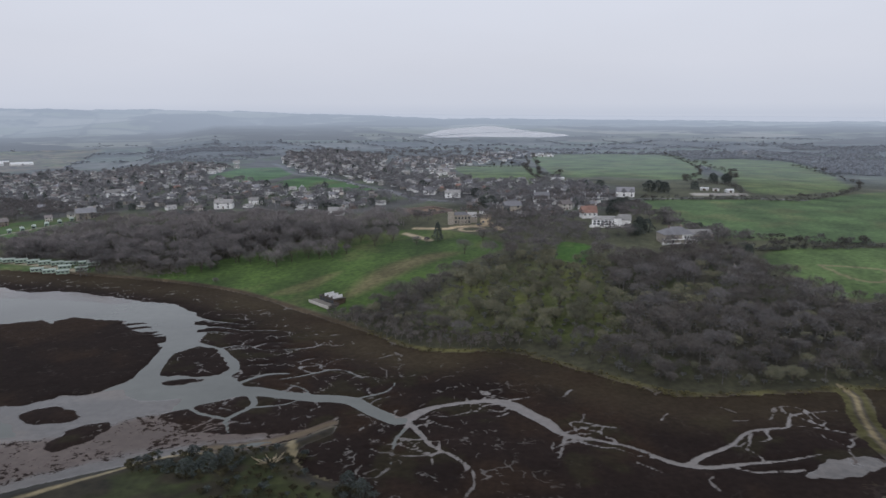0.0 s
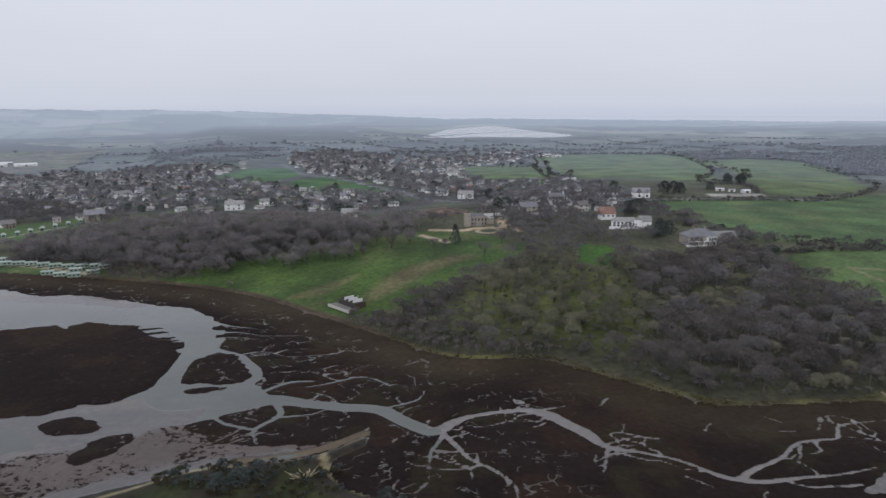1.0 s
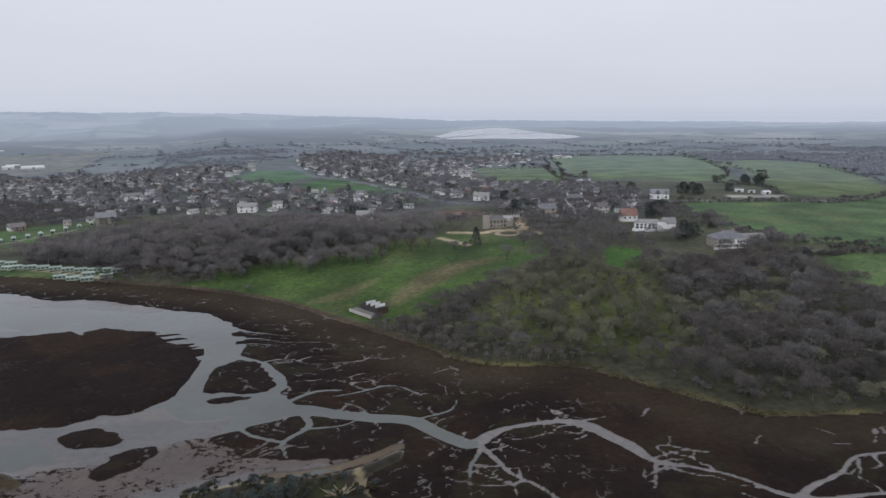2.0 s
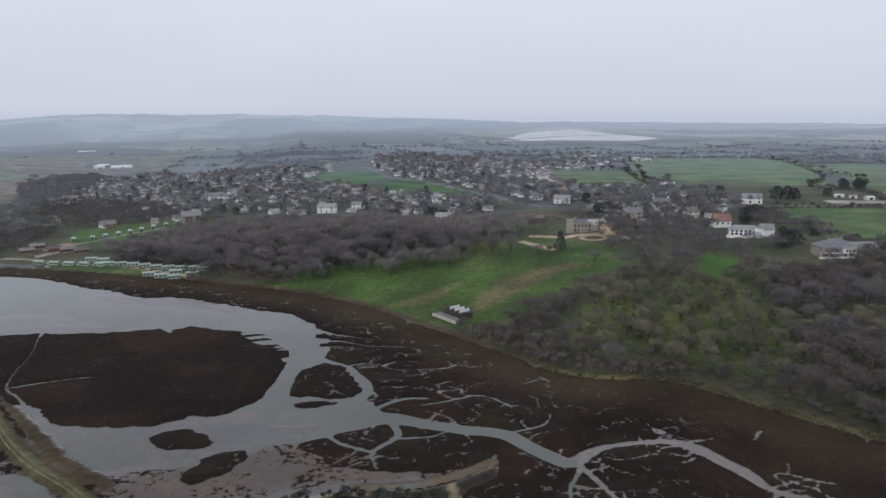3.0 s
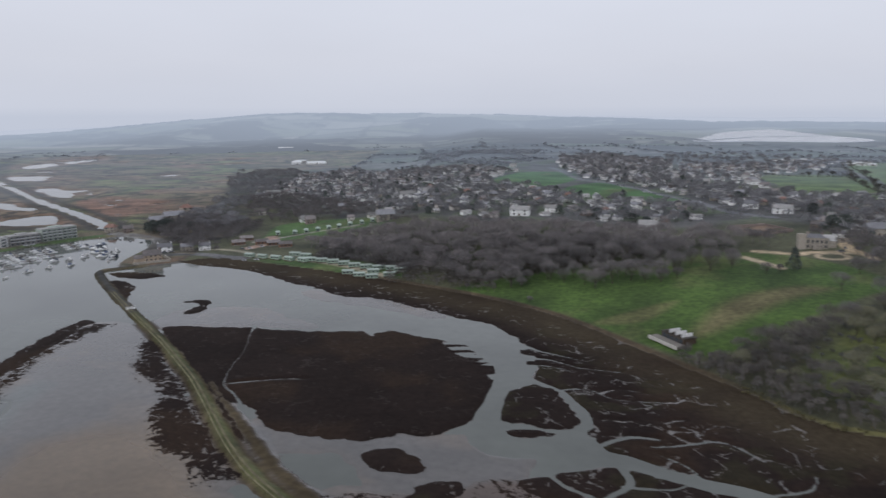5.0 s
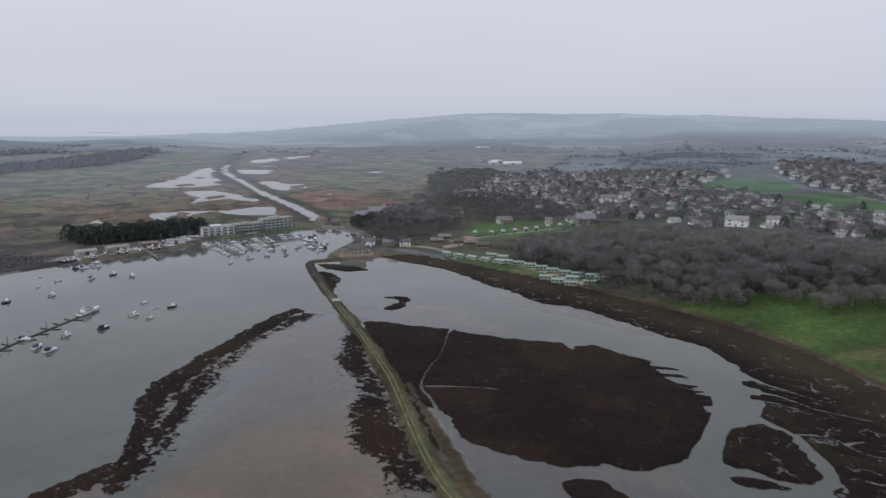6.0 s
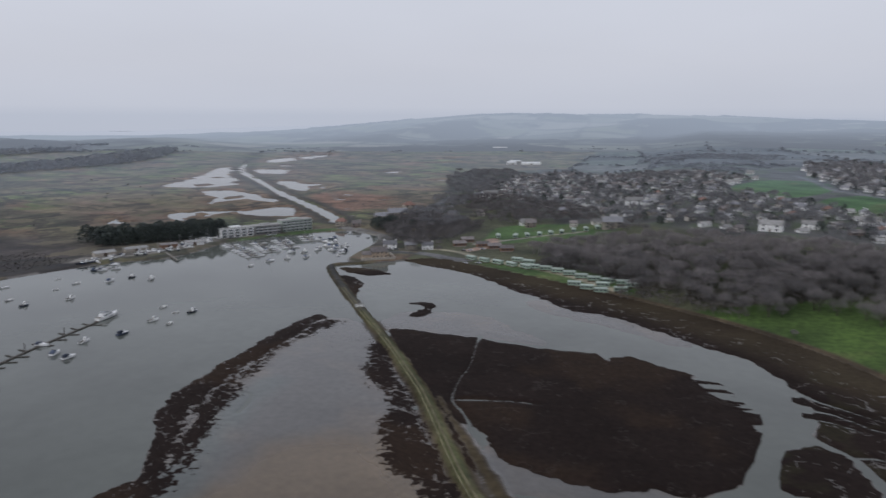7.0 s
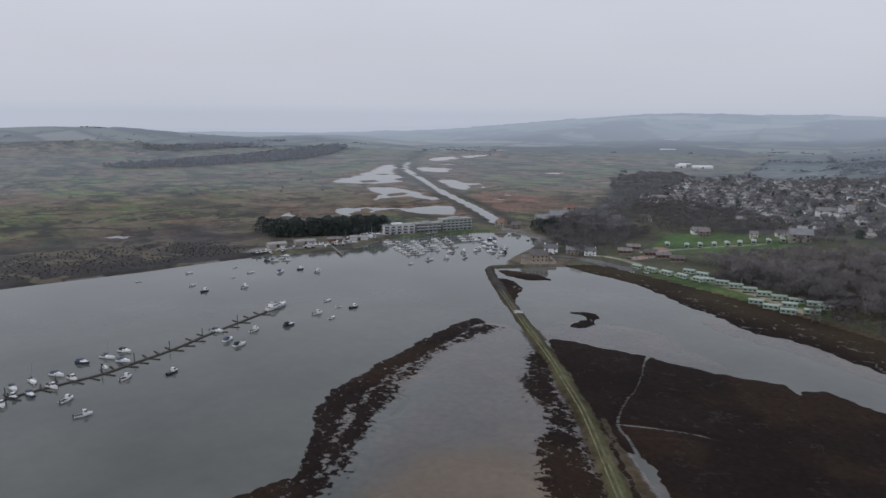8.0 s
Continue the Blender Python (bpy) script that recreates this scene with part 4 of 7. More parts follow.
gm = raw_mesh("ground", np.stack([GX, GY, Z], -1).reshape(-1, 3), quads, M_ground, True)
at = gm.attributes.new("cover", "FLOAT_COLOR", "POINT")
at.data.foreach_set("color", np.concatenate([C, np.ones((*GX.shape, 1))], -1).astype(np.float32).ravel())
at = gm.attributes.new("gloss", "FLOAT", "POINT")
at.data.foreach_set("value", G.astype(np.float32).ravel())
at = gm.attributes.new("grain", "FLOAT", "POINT")
at.data.foreach_set("value", (1 - 0.55 * (sandy | thin)).astype(np.float32).ravel())
on_bank = area(curve(SALTMARSH["great_bank"], True, 2), 5) > 0
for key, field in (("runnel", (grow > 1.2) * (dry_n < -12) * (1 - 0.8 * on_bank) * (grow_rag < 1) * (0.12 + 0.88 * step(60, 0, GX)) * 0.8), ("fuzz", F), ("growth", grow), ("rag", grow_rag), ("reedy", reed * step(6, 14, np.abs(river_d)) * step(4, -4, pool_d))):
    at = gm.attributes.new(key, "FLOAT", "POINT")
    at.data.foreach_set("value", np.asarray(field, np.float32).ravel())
at = gm.attributes.new("turf", "FLOAT_COLOR", "POINT")
at.data.foreach_set("color", np.concatenate([T, np.ones((*GX.shape, 1))], -1).astype(np.float32).ravel())
tagged(new("ground", gm), "dark tidal mud, winter fields, lawns and reed marsh", "ground", kind="structure")

wx = np.array([-5000, -2200, -1200, -600, -300, 0, 600, 1200, 5000.0])
wy = np.array([-5000, -400, 0, 200, 400, 800, 1700, 2400.0])
WXg, WYg = np.meshgrid(wx, wy)
ii = np.arange(WXg.size).reshape(WXg.shape)
tagged(new("water", raw_mesh("water", np.stack([WXg, WYg, 0 * WXg], -1).reshape(-1, 3), np.stack([ii[:-1, :-1], ii[:-1, 1:], ii[1:, 1:], ii[1:, :-1]], -1).reshape(-1, 4), M_water)),
       "calm grey-green harbour water at low tide", "water", kind="structure")

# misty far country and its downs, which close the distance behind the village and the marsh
fa = np.radians(np.linspace(-46, 102, 540))
fr = np.concatenate([np.linspace(2330, 3200, 80), np.linspace(3215, 4400, 75)])
FA, FR = np.meshgrid(fa, fr)
AD = np.degrees(FA)
BX, BY = -FR * np.sin(FA), FR * np.cos(FA)
BZ = land_height(BX, BY, (np.where(BX > -4000, 900.0, 0) * (BX + 430 + (BY - 550) * 0.28 > -20), np.full(BX.shape, 500.0), np.full(BX.shape, -99.0))) + 3.0 - 9 * step(2420, 2330, FR)
DOWNS = np.array([(-45, 62), (-32, 68), (-15, 66), (0, 76), (8, 98), (14, 114), (20, 124), (27, 127), (31, 130), (34, 124), (37, 110), (41, 82), (46, 44), (52, 18), (60, 6), (100, 6)], float)
crest = np.interp(AD, DOWNS[:, 0], DOWNS[:, 1]) + 5 * wobble(AD * 40, FR * 0, 130, 61, 4)
back = FR + 150 * wobble(AD * 40, FR * 0.3, 420, 99, 3)
BZ = np.maximum(BZ, crest * 0.97 * step(2750, 3900, back) ** 1.3 + 0.12 * crest * np.sin(back / 140 + AD * 0.4) * step(2700, 3000, back) * step(3850, 3500, back))
bn = wobble(BX, BY, 700, 91, 4)
ux, uy = BX * 0.93 + BY * 0.37 + 90 * bn, (BY * 0.93 - BX * 0.37) * 0.8 + 90 * wobble(BX, BY, 500, 92)
bi, bj = np.floor(ux / 260).astype(int), np.floor(uy / 150).astype(int)
tone = np.random.default_rng(8).uniform(0, 1, (64, 64))[bi % 64, bj % 64]
FC = np.zeros((*BX.shape, 3))
FC[:] = (0.10, 0.108, 0.096)
for lo, rgb in ((0.35, (0.115, 0.125, 0.09)), (0.6, (0.14, 0.145, 0.12)), (0.85, (0.19, 0.185, 0.16))):
    FC[tone > lo] = rgb
FC *= (1 + 0.2 * wobble(BX, BY, 90, 94, 4))[..., None]
be = np.minimum(np.minimum(ux / 260 - bi, 1 - ux / 260 + bi) * 260, np.minimum(uy / 150 - bj, 1 - uy / 150 + bj) * 150)
groves = step(0.0, 0.16, wobble(BX * 0.8, BY * 1.2, 400, 93, 4) + 0.3 * wobble(BX, BY, 60, 95, 3))
hedge = step(20, 10, be + 8 * wobble(BX, BY, 70, 96, 2)) * step(-0.2, 0.05, wobble(BX, BY, 300, 97))
bare_hill = step(380, 480, np.abs(BX - 170) + 0.6 * np.abs(BY - 2850)) * (1 - 0.5 * step(0.85, 1.0, FA) * step(2600, 2750, FR))
groves, hedge = groves * bare_hill, hedge * bare_hill
trees = np.maximum(groves, 0.8 * hedge)[..., None]
FC = FC * (1 - trees) + np.array((0.05, 0.05, 0.05)) * trees
BZ += (4.5 * groves + 2.5 * hedge) * (1 + 0.5 * wobble(BX, BY, 30, 98, 2)) * step(2330, 2440, FR)
# aerial haze put into the colour: glow grows with distance, base colour fades
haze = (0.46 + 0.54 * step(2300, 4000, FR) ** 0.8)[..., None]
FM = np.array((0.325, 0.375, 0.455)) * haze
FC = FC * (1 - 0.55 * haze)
ii = np.arange(BX.size).reshape(BX.shape)
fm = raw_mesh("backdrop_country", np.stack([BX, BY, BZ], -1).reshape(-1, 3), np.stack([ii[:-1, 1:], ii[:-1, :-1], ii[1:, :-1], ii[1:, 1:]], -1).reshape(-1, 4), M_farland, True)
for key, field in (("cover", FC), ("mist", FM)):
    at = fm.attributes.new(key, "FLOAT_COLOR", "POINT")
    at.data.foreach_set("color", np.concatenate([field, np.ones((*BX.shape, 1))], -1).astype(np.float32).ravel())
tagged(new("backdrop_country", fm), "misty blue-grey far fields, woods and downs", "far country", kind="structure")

# skyline ridge, its haze a flat glowing blue-grey colour
PALE = np.array([(-45, 86), (-32, 90), (-15, 92), (0, 100), (10, 112), (20, 116), (36, 100), (42, 70), (48, 50), (54, 34), (60, 20), (100, 20)], float)
a = np.linspace(-45, 100, 300)
top = np.interp(a, PALE[:, 0], PALE[:, 1]) + 4 * wobble(a * 40, a * 0, 130, 62, 4)
rows = []
for dr, zz in ((-300, 0.0), (-180, 0.45), (-75, 0.85), (0, 1.0), (60, 0.6)):
    rr = 4750 + dr + 25 * wobble(a * 30, a * 0 + dr, 90, 72)
    rows.append(np.stack([-rr * np.sin(np.radians(a)), rr * np.cos(np.radians(a)), zz * top - 4 * (zz == 0)], -1))
V = np.array(rows)
ii = np.arange(V.shape[0] * V.shape[1]).reshape(V.shape[:2])
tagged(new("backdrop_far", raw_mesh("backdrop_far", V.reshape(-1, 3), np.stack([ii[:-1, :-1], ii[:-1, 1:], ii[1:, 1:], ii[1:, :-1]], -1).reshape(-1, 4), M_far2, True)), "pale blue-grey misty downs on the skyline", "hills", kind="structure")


# ---- builders ----
class Solid:
    """Vertices and faces of one part."""

    def __init__(self):
        self.v, self.f = [], []

    def add(self, verts, faces):
        k = len(self.v)
        self.v += [tuple(p) for p in verts]
        self.f += [tuple(i + k for i in f) for f in faces]
        return self

    def box(self, x0, x1, y0, y1, z0, z1, turn=0.0, at=(0, 0)):
        c, s = math.cos(turn), math.sin(turn)
        vs = [(at[0] + x * c - y * s, at[1] + x * s + y * c, z) for z in (z0, z1) for x, y in ((x0, y0), (x1, y0), (x1, y1), (x0, y1))]
        return self.add(vs, [(3, 2, 1, 0), (4, 5, 6, 7), (0, 1, 5, 4), (1, 2, 6, 5), (2, 3, 7, 6), (3, 0, 4, 7)])

    def tube(self, p, q, r0, r1, n=6):
        p, q = Vector(p), Vector(q)
        d = (q - p).normalized()
        a = d.orthogonal().normalized()
        b = d.cross(a)
        vs = [c + (a * math.cos(k * math.tau / n) + b * math.sin(k * math.tau / n)) * r for c, r in ((p, r0), (q, r1)) for k in range(n)]
        fs = [(k, (k + 1) % n, n + (k + 1) % n, n + k) for k in range(n)] + [tuple(range(n - 1, -1, -1)), tuple(range(n, 2 * n))]
        return self.add(vs, fs)

    def gable(self, w, d, z0, z1, z2):
        """Walls w by d up to the eaves z1, with gable ends up to z2; the ridge runs along x."""
        a, b = w / 2, d / 2
        vs = [(-a, -b, z0), (a, -b, z0), (a, b, z0), (-a, b, z0), (-a, -b, z1), (a, -b, z1), (a, b, z1), (-a, b, z1), (-a, 0, z2), (a, 0, z2)]
        return self.add(vs, [(0, 1, 5, 4), (2, 3, 7, 6), (1, 2, 6, 9, 5), (3, 0, 4, 8, 7)])

    def pitched(self, w, d, z1, z2, over=0.4, thick=0.22, hip=0.0):
        """A roof of two slopes with thick edges; hip draws the ridge in at both ends."""
        a, b = w / 2 + over, d / 2 + over
        slope = (z2 - z1) / (d / 2)
        e = z1 - over * slope
        r = a - hip
        top = [(-a, -b, e + thick), (a, -b, e + thick), (a, b, e + thick), (-a, b, e + thick), (-r, 0, z2 + thick), (r, 0, z2 + thick)]
        low = [(x, y, z - thick) for x, y, z in top]
        return self.add(top + low, [(0, 1, 5, 4), (2, 3, 4, 5), (1, 2, 5), (3, 0, 4), (7, 6, 10, 11), (9, 8, 11, 10), (6, 7, 1, 0), (8, 9, 3, 2), (7, 8, 2, 1), (9, 6, 0, 3)])


def part(name, solid, mat, parent=None, label="", smooth=False):
    me = bpy.data.meshes.new(name)
    me.from_pydata(solid.v, [], solid.f)
    me.materials.append(mat)
    if smooth:
        me.polygons.foreach_set("use_smooth", np.ones(len(me.polygons), bool))
    ob = new(name, me)
    if parent is not None:
        ob.parent = parent
    if label:
        ob["label"] = label
    return ob


def thing(name, label, category, group="", m=None):
    ob = tagged(new(name), label, category, group)
    if m is not None:
        ob.matrix_basis = m
    return ob


AWAY = pose(0, -40, -60)


def drop(ob):
    """Takes a pattern thing away once its copies stand."""
    for o in (*ob.children_recursive, ob):
        bpy.data.objects.remove(o)


# ---- trees ----
def twigs(rng, n, r, h0, h1, length, width, lumps=6):
    """Triangles of fine twigs that fill a rounded crown of several lobes, thickest towards its skin."""
    lobes = [(0, 0, h0 + 0.5 * (h1 - h0), r * 0.72, 0.5 * (h1 - h0))]
    for k in range(lumps):
        a = k * math.tau / lumps + rng.uniform(-0.4, 0.4)
        rr = r * rng.uniform(0.4, 0.6)
        s = rng.uniform(0.38, 0.52)
        lobes.append((rr * math.cos(a), rr * math.sin(a), h0 + rng.uniform(0.42, 0.68) * (h1 - h0), r * s, 0.36 * (h1 - h0)))
    L = np.array(lobes)
    w = L[:, 3] ** 2
    L = L[rng.choice(len(lobes), n, p=w / w.sum())]
    d = rng.normal(size=(n, 3))
    d[:, 2] = np.where(rng.uniform(size=n) < 0.75, np.abs(d[:, 2]), d[:, 2])
    d /= np.linalg.norm(d, axis=1)[:, None]
    q = rng.uniform(0.45, 1.0, n) ** 0.5
    p = L[:, :3] + d * q[:, None] * np.stack([L[:, 3], L[:, 3], L[:, 4]], 1)
    p[:, 2] = np.maximum(p[:, 2], h0 * 0.6)
    way = d + 0.6 * rng.normal(size=(n, 3)) + (0, 0, 0.2)
    way /= np.linalg.norm(way, axis=1)[:, None]
    side = np.cross(way, rng.normal(size=(n, 3)))
    side /= np.linalg.norm(side, axis=1)[:, None] + 1e-6
    ln, wd = length * rng.uniform(0.6, 1.4, n)[:, None], width * rng.uniform(0.6, 1.4, n)[:, None]
    V = np.stack([p - side * wd / 2 - way * ln * 0.5, p + side * wd / 2 - way * ln * 0.5, p + way * ln * 0.5], 1)
    return V.reshape(-1, 3)


def limbs(rng, h, r, h0, many):
    s = Solid()
    base = 0.022 * h + 0.08
    lean = rng.uniform(-0.05, 0.05, 2) * h
    fork = (lean[0], lean[1], h0 * 1.15)
    s.tube((0, 0, -0.6), fork, base, base * 0.7, 7)
    for k in range(many):
        a = k * math.tau / many + rng.uniform(-0.4, 0.4)
        q = rng.uniform(0.45, 0.75)
        mid = (fork[0] + 0.4 * r * q * math.cos(a), fork[1] + 0.4 * r * q * math.sin(a), h0 + (h - h0) * 0.3)
        end = (fork[0] + r * q * math.cos(a), fork[1] + r * q * math.sin(a), h0 + (h - h0) * rng.uniform(0.55, 0.9))
        s.tube(fork, mid, base * 0.5, base * 0.34, 4).tube(mid, end, base * 0.34, base * 0.1, 4)
        for w in range(2):
            b = a + rng.uniform(-1.0, 1.0)
            tip = (mid[0] + 0.45 * r * math.cos(b), mid[1] + 0.45 * r * math.sin(b), mid[2] + (h - h0) * rng.uniform(0.2, 0.5))
            s.tube(mid, tip, base * 0.25, base * 0.08, 3)
    return s


def bare_tree(seed, h, r, n, mat, label, name="bare_tree"):
    rng = np.random.default_rng(seed)
    t = thing(name, label, "tree", "trees of the park and shore woods", AWAY)
    part("trunk", limbs(rng, h, r, h * 0.2, 5), M_bark, t)
    V = twigs(rng, n, r, h * 0.14, h, 1.4, 0.17)
    c = new("crown", raw_mesh("crown", V, np.arange(len(V)).reshape(-1, 3), mat))
    c.parent = t
    return t


def leafy(rng, n, r, h0, h1, size, taper):
    """Triangles of a dense evergreen crown of several bulging masses; taper 0 is a dome, 1 a spire."""
    z = rng.uniform(0, 1, n) ** 0.8
    a = rng.uniform(0, math.tau, n)
    lump = 1 + 0.26 * np.sin(2 * a + 6 * z) + 0.2 * np.sin(3 * a - 9 * z + 1) + 0.1 * np.sin(7 * a + 15 * z)
    dome = np.sqrt(np.clip(1 - (2 * z - 0.75) ** 2 / 1.6, 0, 1))
    spire = (1 - z) * (0.55 + 0.45 * np.minimum(z * 5, 1)) * 1.2
    rad = r * lump * (dome * (1 - taper) + spire * taper) * rng.uniform(0.5, 1.0, n) ** 0.35
    p = np.stack([rad * np.cos(a), rad * np.sin(a), h0 + z * (h1 - h0)], 1)
    V = p[:, None, :] + rng.normal(0, size, (n, 3, 3))
    return V.reshape(-1, 3)


def evergreen(seed, h, r, n, taper, label, name="evergreen_tree"):
    rng = np.random.default_rng(seed)
    t = thing(name, label, "tree", "dark evergreens", AWAY)
    part("trunk", Solid().tube((0, 0, -0.6), (0, 0, h * 0.75), 0.3, 0.1, 7), M_bark, t)
    V = leafy(rng, n, r, h * 0.08, h, 0.42, taper)
    c = new("crown", raw_mesh("crown", V, np.arange(len(V)).reshape(-1, 3), M_needle))
    c.parent = t
    return t


rng = np.random.default_rng(21)


def scatter(poly, gap, rng, keep=None):
    """Plan points about gap metres apart within an area."""
    p = curve(poly, True) if isinstance(poly, list) else poly
    x0, y0 = p.min(0)
    x1, y1 = p.max(0)
    X, Y = np.meshgrid(np.arange(x0, x1, gap), np.arange(y0, y1, gap))
    X, Y = (X + rng.uniform(-0.45, 0.45, X.shape) * gap).ravel(), (Y + rng.uniform(-0.45, 0.45, Y.shape) * gap).ravel()
    ok = inside(X, Y, p) > 0
    if keep is not None:
        ok &= keep(X, Y)
    return np.stack([X[ok], Y[ok]], 1)


def clear_of(X, Y):
    """Away from lawns, paths and the large houses."""
    ok = np.ones(X.shape, bool)
    for pts in (LAWNS[0][0], LAWNS[1][0], LAWNS[9][0], LAWNS[10][0]):
        ok &= inside(X, Y, curve(pts, True)) < 3
    ok &= inside(X, Y, np.array([(-462, 606), (-445, 556), (-392, 568), (-352, 606), (-338, 650), (-440, 645)], float)) < 0
    for x, y, r in ((-344, 676, 14), (-68, 412, 17), (14, 596, 24), (160, 500, 24), (135, 560, 30), (125, 610, 14), (178, 428, 9)):
        ok &= np.hypot(X - x, Y - y) > r
    return ok


brown = [bare_tree(100 + k, h, r, 1250, M_twig, "bare grey-brown winter tree with a rounded twiggy crown") for k, (h, r) in enumerate(((13, 7.8), (12, 7.0), (14.5, 8.6), (10.5, 6.2)))]
rusty = [bare_tree(150 + k, h, r, 1000, M_thicket, "bare dark-brown winter tree in tangled shore wood") for k, (h, r) in enumerate(((12, 6.6), (10.5, 5.6)))]
olive = [bare_tree(200 + k, h, r, 900, M_olive, "bare mossy olive-brown winter tree in rough grass") for k, (h, r) in enumerate(((9.5, 5.4), (8, 4.8), (11, 6.0)))]
dark = [evergreen(300 + k, h, r, 1100, tp, "dark dense evergreen tree beside houses") for k, (h, r, tp) in enumerate(((12, 5.5, 0.1), (15, 4.2, 0.75), (10, 5.0, 0.05)))]


def tree_arrays(pattern):
    """Crown and trunk of a pattern tree as triangles, to be joined into far woods."""
    out = []
    for o in pattern.children:
        me = o.data
        me.calc_loop_triangles()
        v = np.empty(len(me.vertices) * 3, np.float32)
        me.vertices.foreach_get("co", v)
        t = np.empty(len(me.loop_triangles) * 3, np.int32)
        me.loop_triangles.foreach_get("vertices", t)
        out.append((v.reshape(-1, 3), t.reshape(-1, 3)))
    return out


def joined(name, spots, patterns, mat, label, category, rng, size=(0.8, 1.2), sink=0.0):
    """Many crowns as one uncountable mass."""
    Vs, Fs, k = [], [], 0
    gz = ground_z(spots[:, 0], spots[:, 1])
    for (x, y), z in zip(spots, gz):
        v, f = patterns[rng.integers(len(patterns))]
        a, s = rng.uniform(0, math.tau), rng.uniform(*size)
        c, n = math.cos(a) * s, math.sin(a) * s
        w = np.stack([v[:, 0] * c - v[:, 1] * n + x, v[:, 0] * n + v[:, 1] * c + y, v[:, 2] * s * rng.uniform(0.85, 1.15) + z - sink], 1)
        Vs.append(w)
        Fs.append(f + k)
        k += len(w)
    return tagged(new(name, raw_mesh(name, np.concatenate(Vs), np.concatenate(Fs), mat)), label, category, kind="stuff")


def coarse(seed, n, r, h, length, width):
    """A crown of fewer, broader twigs for trees that stand far off."""
    V = twigs(np.random.default_rng(seed), n, r, h * 0.2, h, length, width)
    s = Solid().tube((0, 0, -0.6), (0, 0, h * 0.5), 0.25, 0.15, 4)
    f = np.array([(a, b, c) for q in s.f[:4] for a, b, c in ((q[0], q[1], q[2]), (q[0], q[2], q[3]))])
    v = np.concatenate([V, np.array(s.v)])
    return v, np.concatenate([np.arange(len(V)).reshape(-1, 3), f + len(V)])


def place(pattern, x, y, s, rng, sink=0.0):
    return copy_thing(pattern, pose(x, y, float(ground_z(x, y)) - sink, 0, 0, rng.uniform(0, 360)) @ Matrix.Scale(s, 4))


far_brown = [coarse(400 + k, 700, r, h, 1.4, 0.23) for k, (r, h) in enumerate(((7.2, 11.5), (6.6, 10.5), (8.0, 13)))]
far_mid = [coarse(405 + k, 340, r, h, 1.7, 0.36) for k, (r, h) in enumerate(((7.2, 11.5), (6.6, 10.5), (8.0, 13)))]
far_small = [coarse(410 + k, 112, r, h, 1.2, 0.36) for k, (r, h) in enumerate(((3.4, 7), (3.0, 6)))]
hedge_bits = [coarse(420 + k, 100, r, h, 0.9, 0.4) for k, (r, h) in enumerate(((2.4, 3.2), (2.0, 2.6)))]
bush_bits = [coarse(430 + k, 120, r, h, 0.8, 0.3) for k, (r, h) in enumerate(((1.9, 2.6), (1.5, 2.0)))]

in_olive = lambda X, Y: inside(X, Y, OLIVE) > 0
spots = scatter(WOODS["park_wood"], 9.6, rng, clear_of)
order = np.argsort(spots[:, 1] + 0.25 * np.abs(spots[:, 0] + 150))
near, rest = spots[order[:130]], spots[order[130:]]
for x, y in near:
    place(brown[rng.integers(4)], x, y, rng.uniform(0.8, 1.25), rng)
joined("park_woodland", rest, far_brown, M_twig, "dense leafless grey-brown woodland below the village", "woodland", rng, (0.8, 1.15))
spots = scatter(WOODS["shore_wood"], 8.2, rng, clear_of)
isol = in_olive(spots[:, 0], spots[:, 1])
ol = spots[isol]
ol = ol[rng.permutation(len(ol))[: int(len(ol) * 0.6)]]
front = (inside(ol[:, 0], ol[:, 1], north_land) < 95)
for x, y in ol[:85]:
    place(olive[rng.integers(3)], x, y, rng.uniform(0.5, 1.25), rng)
joined("olive_scrub", ol[85:], far_brown[:2], M_olive, "mossy olive-brown thicket on rough grass", "woodland", rng, (0.5, 0.85))
br = spots[~isol]
depth = inside(br[:, 0], br[:, 1], north_land)
br = br[np.argsort(depth + 12 * rng.normal(size=len(br)))]
br = br[br[:, 0] < 330]
for x, y in br[:85]:
    place(rusty[rng.integers(2)] if rng.uniform() < 0.75 else olive[rng.integers(3)], x, y, rng.uniform(0.5, 0.85), rng)
br = br[85:]
patch = wobble(br[:, 0], br[:, 1], 34, 71, 3) + 0.12 * rng.normal(size=len(br))
for name, pick, mat, label, size in (("shore_woodland", patch < 0.05, M_thicket, "tangled leafless grey-brown woodland along the shore", (0.6, 1.05)), ("lichened_woodland", (patch >= 0.05) & (patch < 0.24), M_twig, "paler lichened bare trees in the shore wood", (0.65, 1.1)),
                                     ("mossy_woodland", patch >= 0.24, M_olive, "mossy low trees in gaps of the shore wood", (0.3, 0.7))):
    joined(name, br[pick], far_brown, mat, label, "woodland", rng, size)
under = np.concatenate([scatter(WOODS["shore_wood"], 7, rng, clear_of), scatter(WOODS["park_wood"], 13, rng, clear_of)])
joined("undergrowth", under, bush_bits + hedge_bits, M_hedge, "low brambles and scrub under the trees", "scrub", rng, (0.6, 1.2))
joined("west_woodland", scatter(WOODS["west_wood"], 11.5, rng, lambda X, Y: wobble(X, Y, 60, 82) > -0.18 + 0.3 * step(25, 0, inside(X, Y, curve(WOODS["west_wood"], True)))), far_mid, M_gardentwig, "leafless wood on the slope behind the mill", "woodland", rng, (0.7, 1.0))
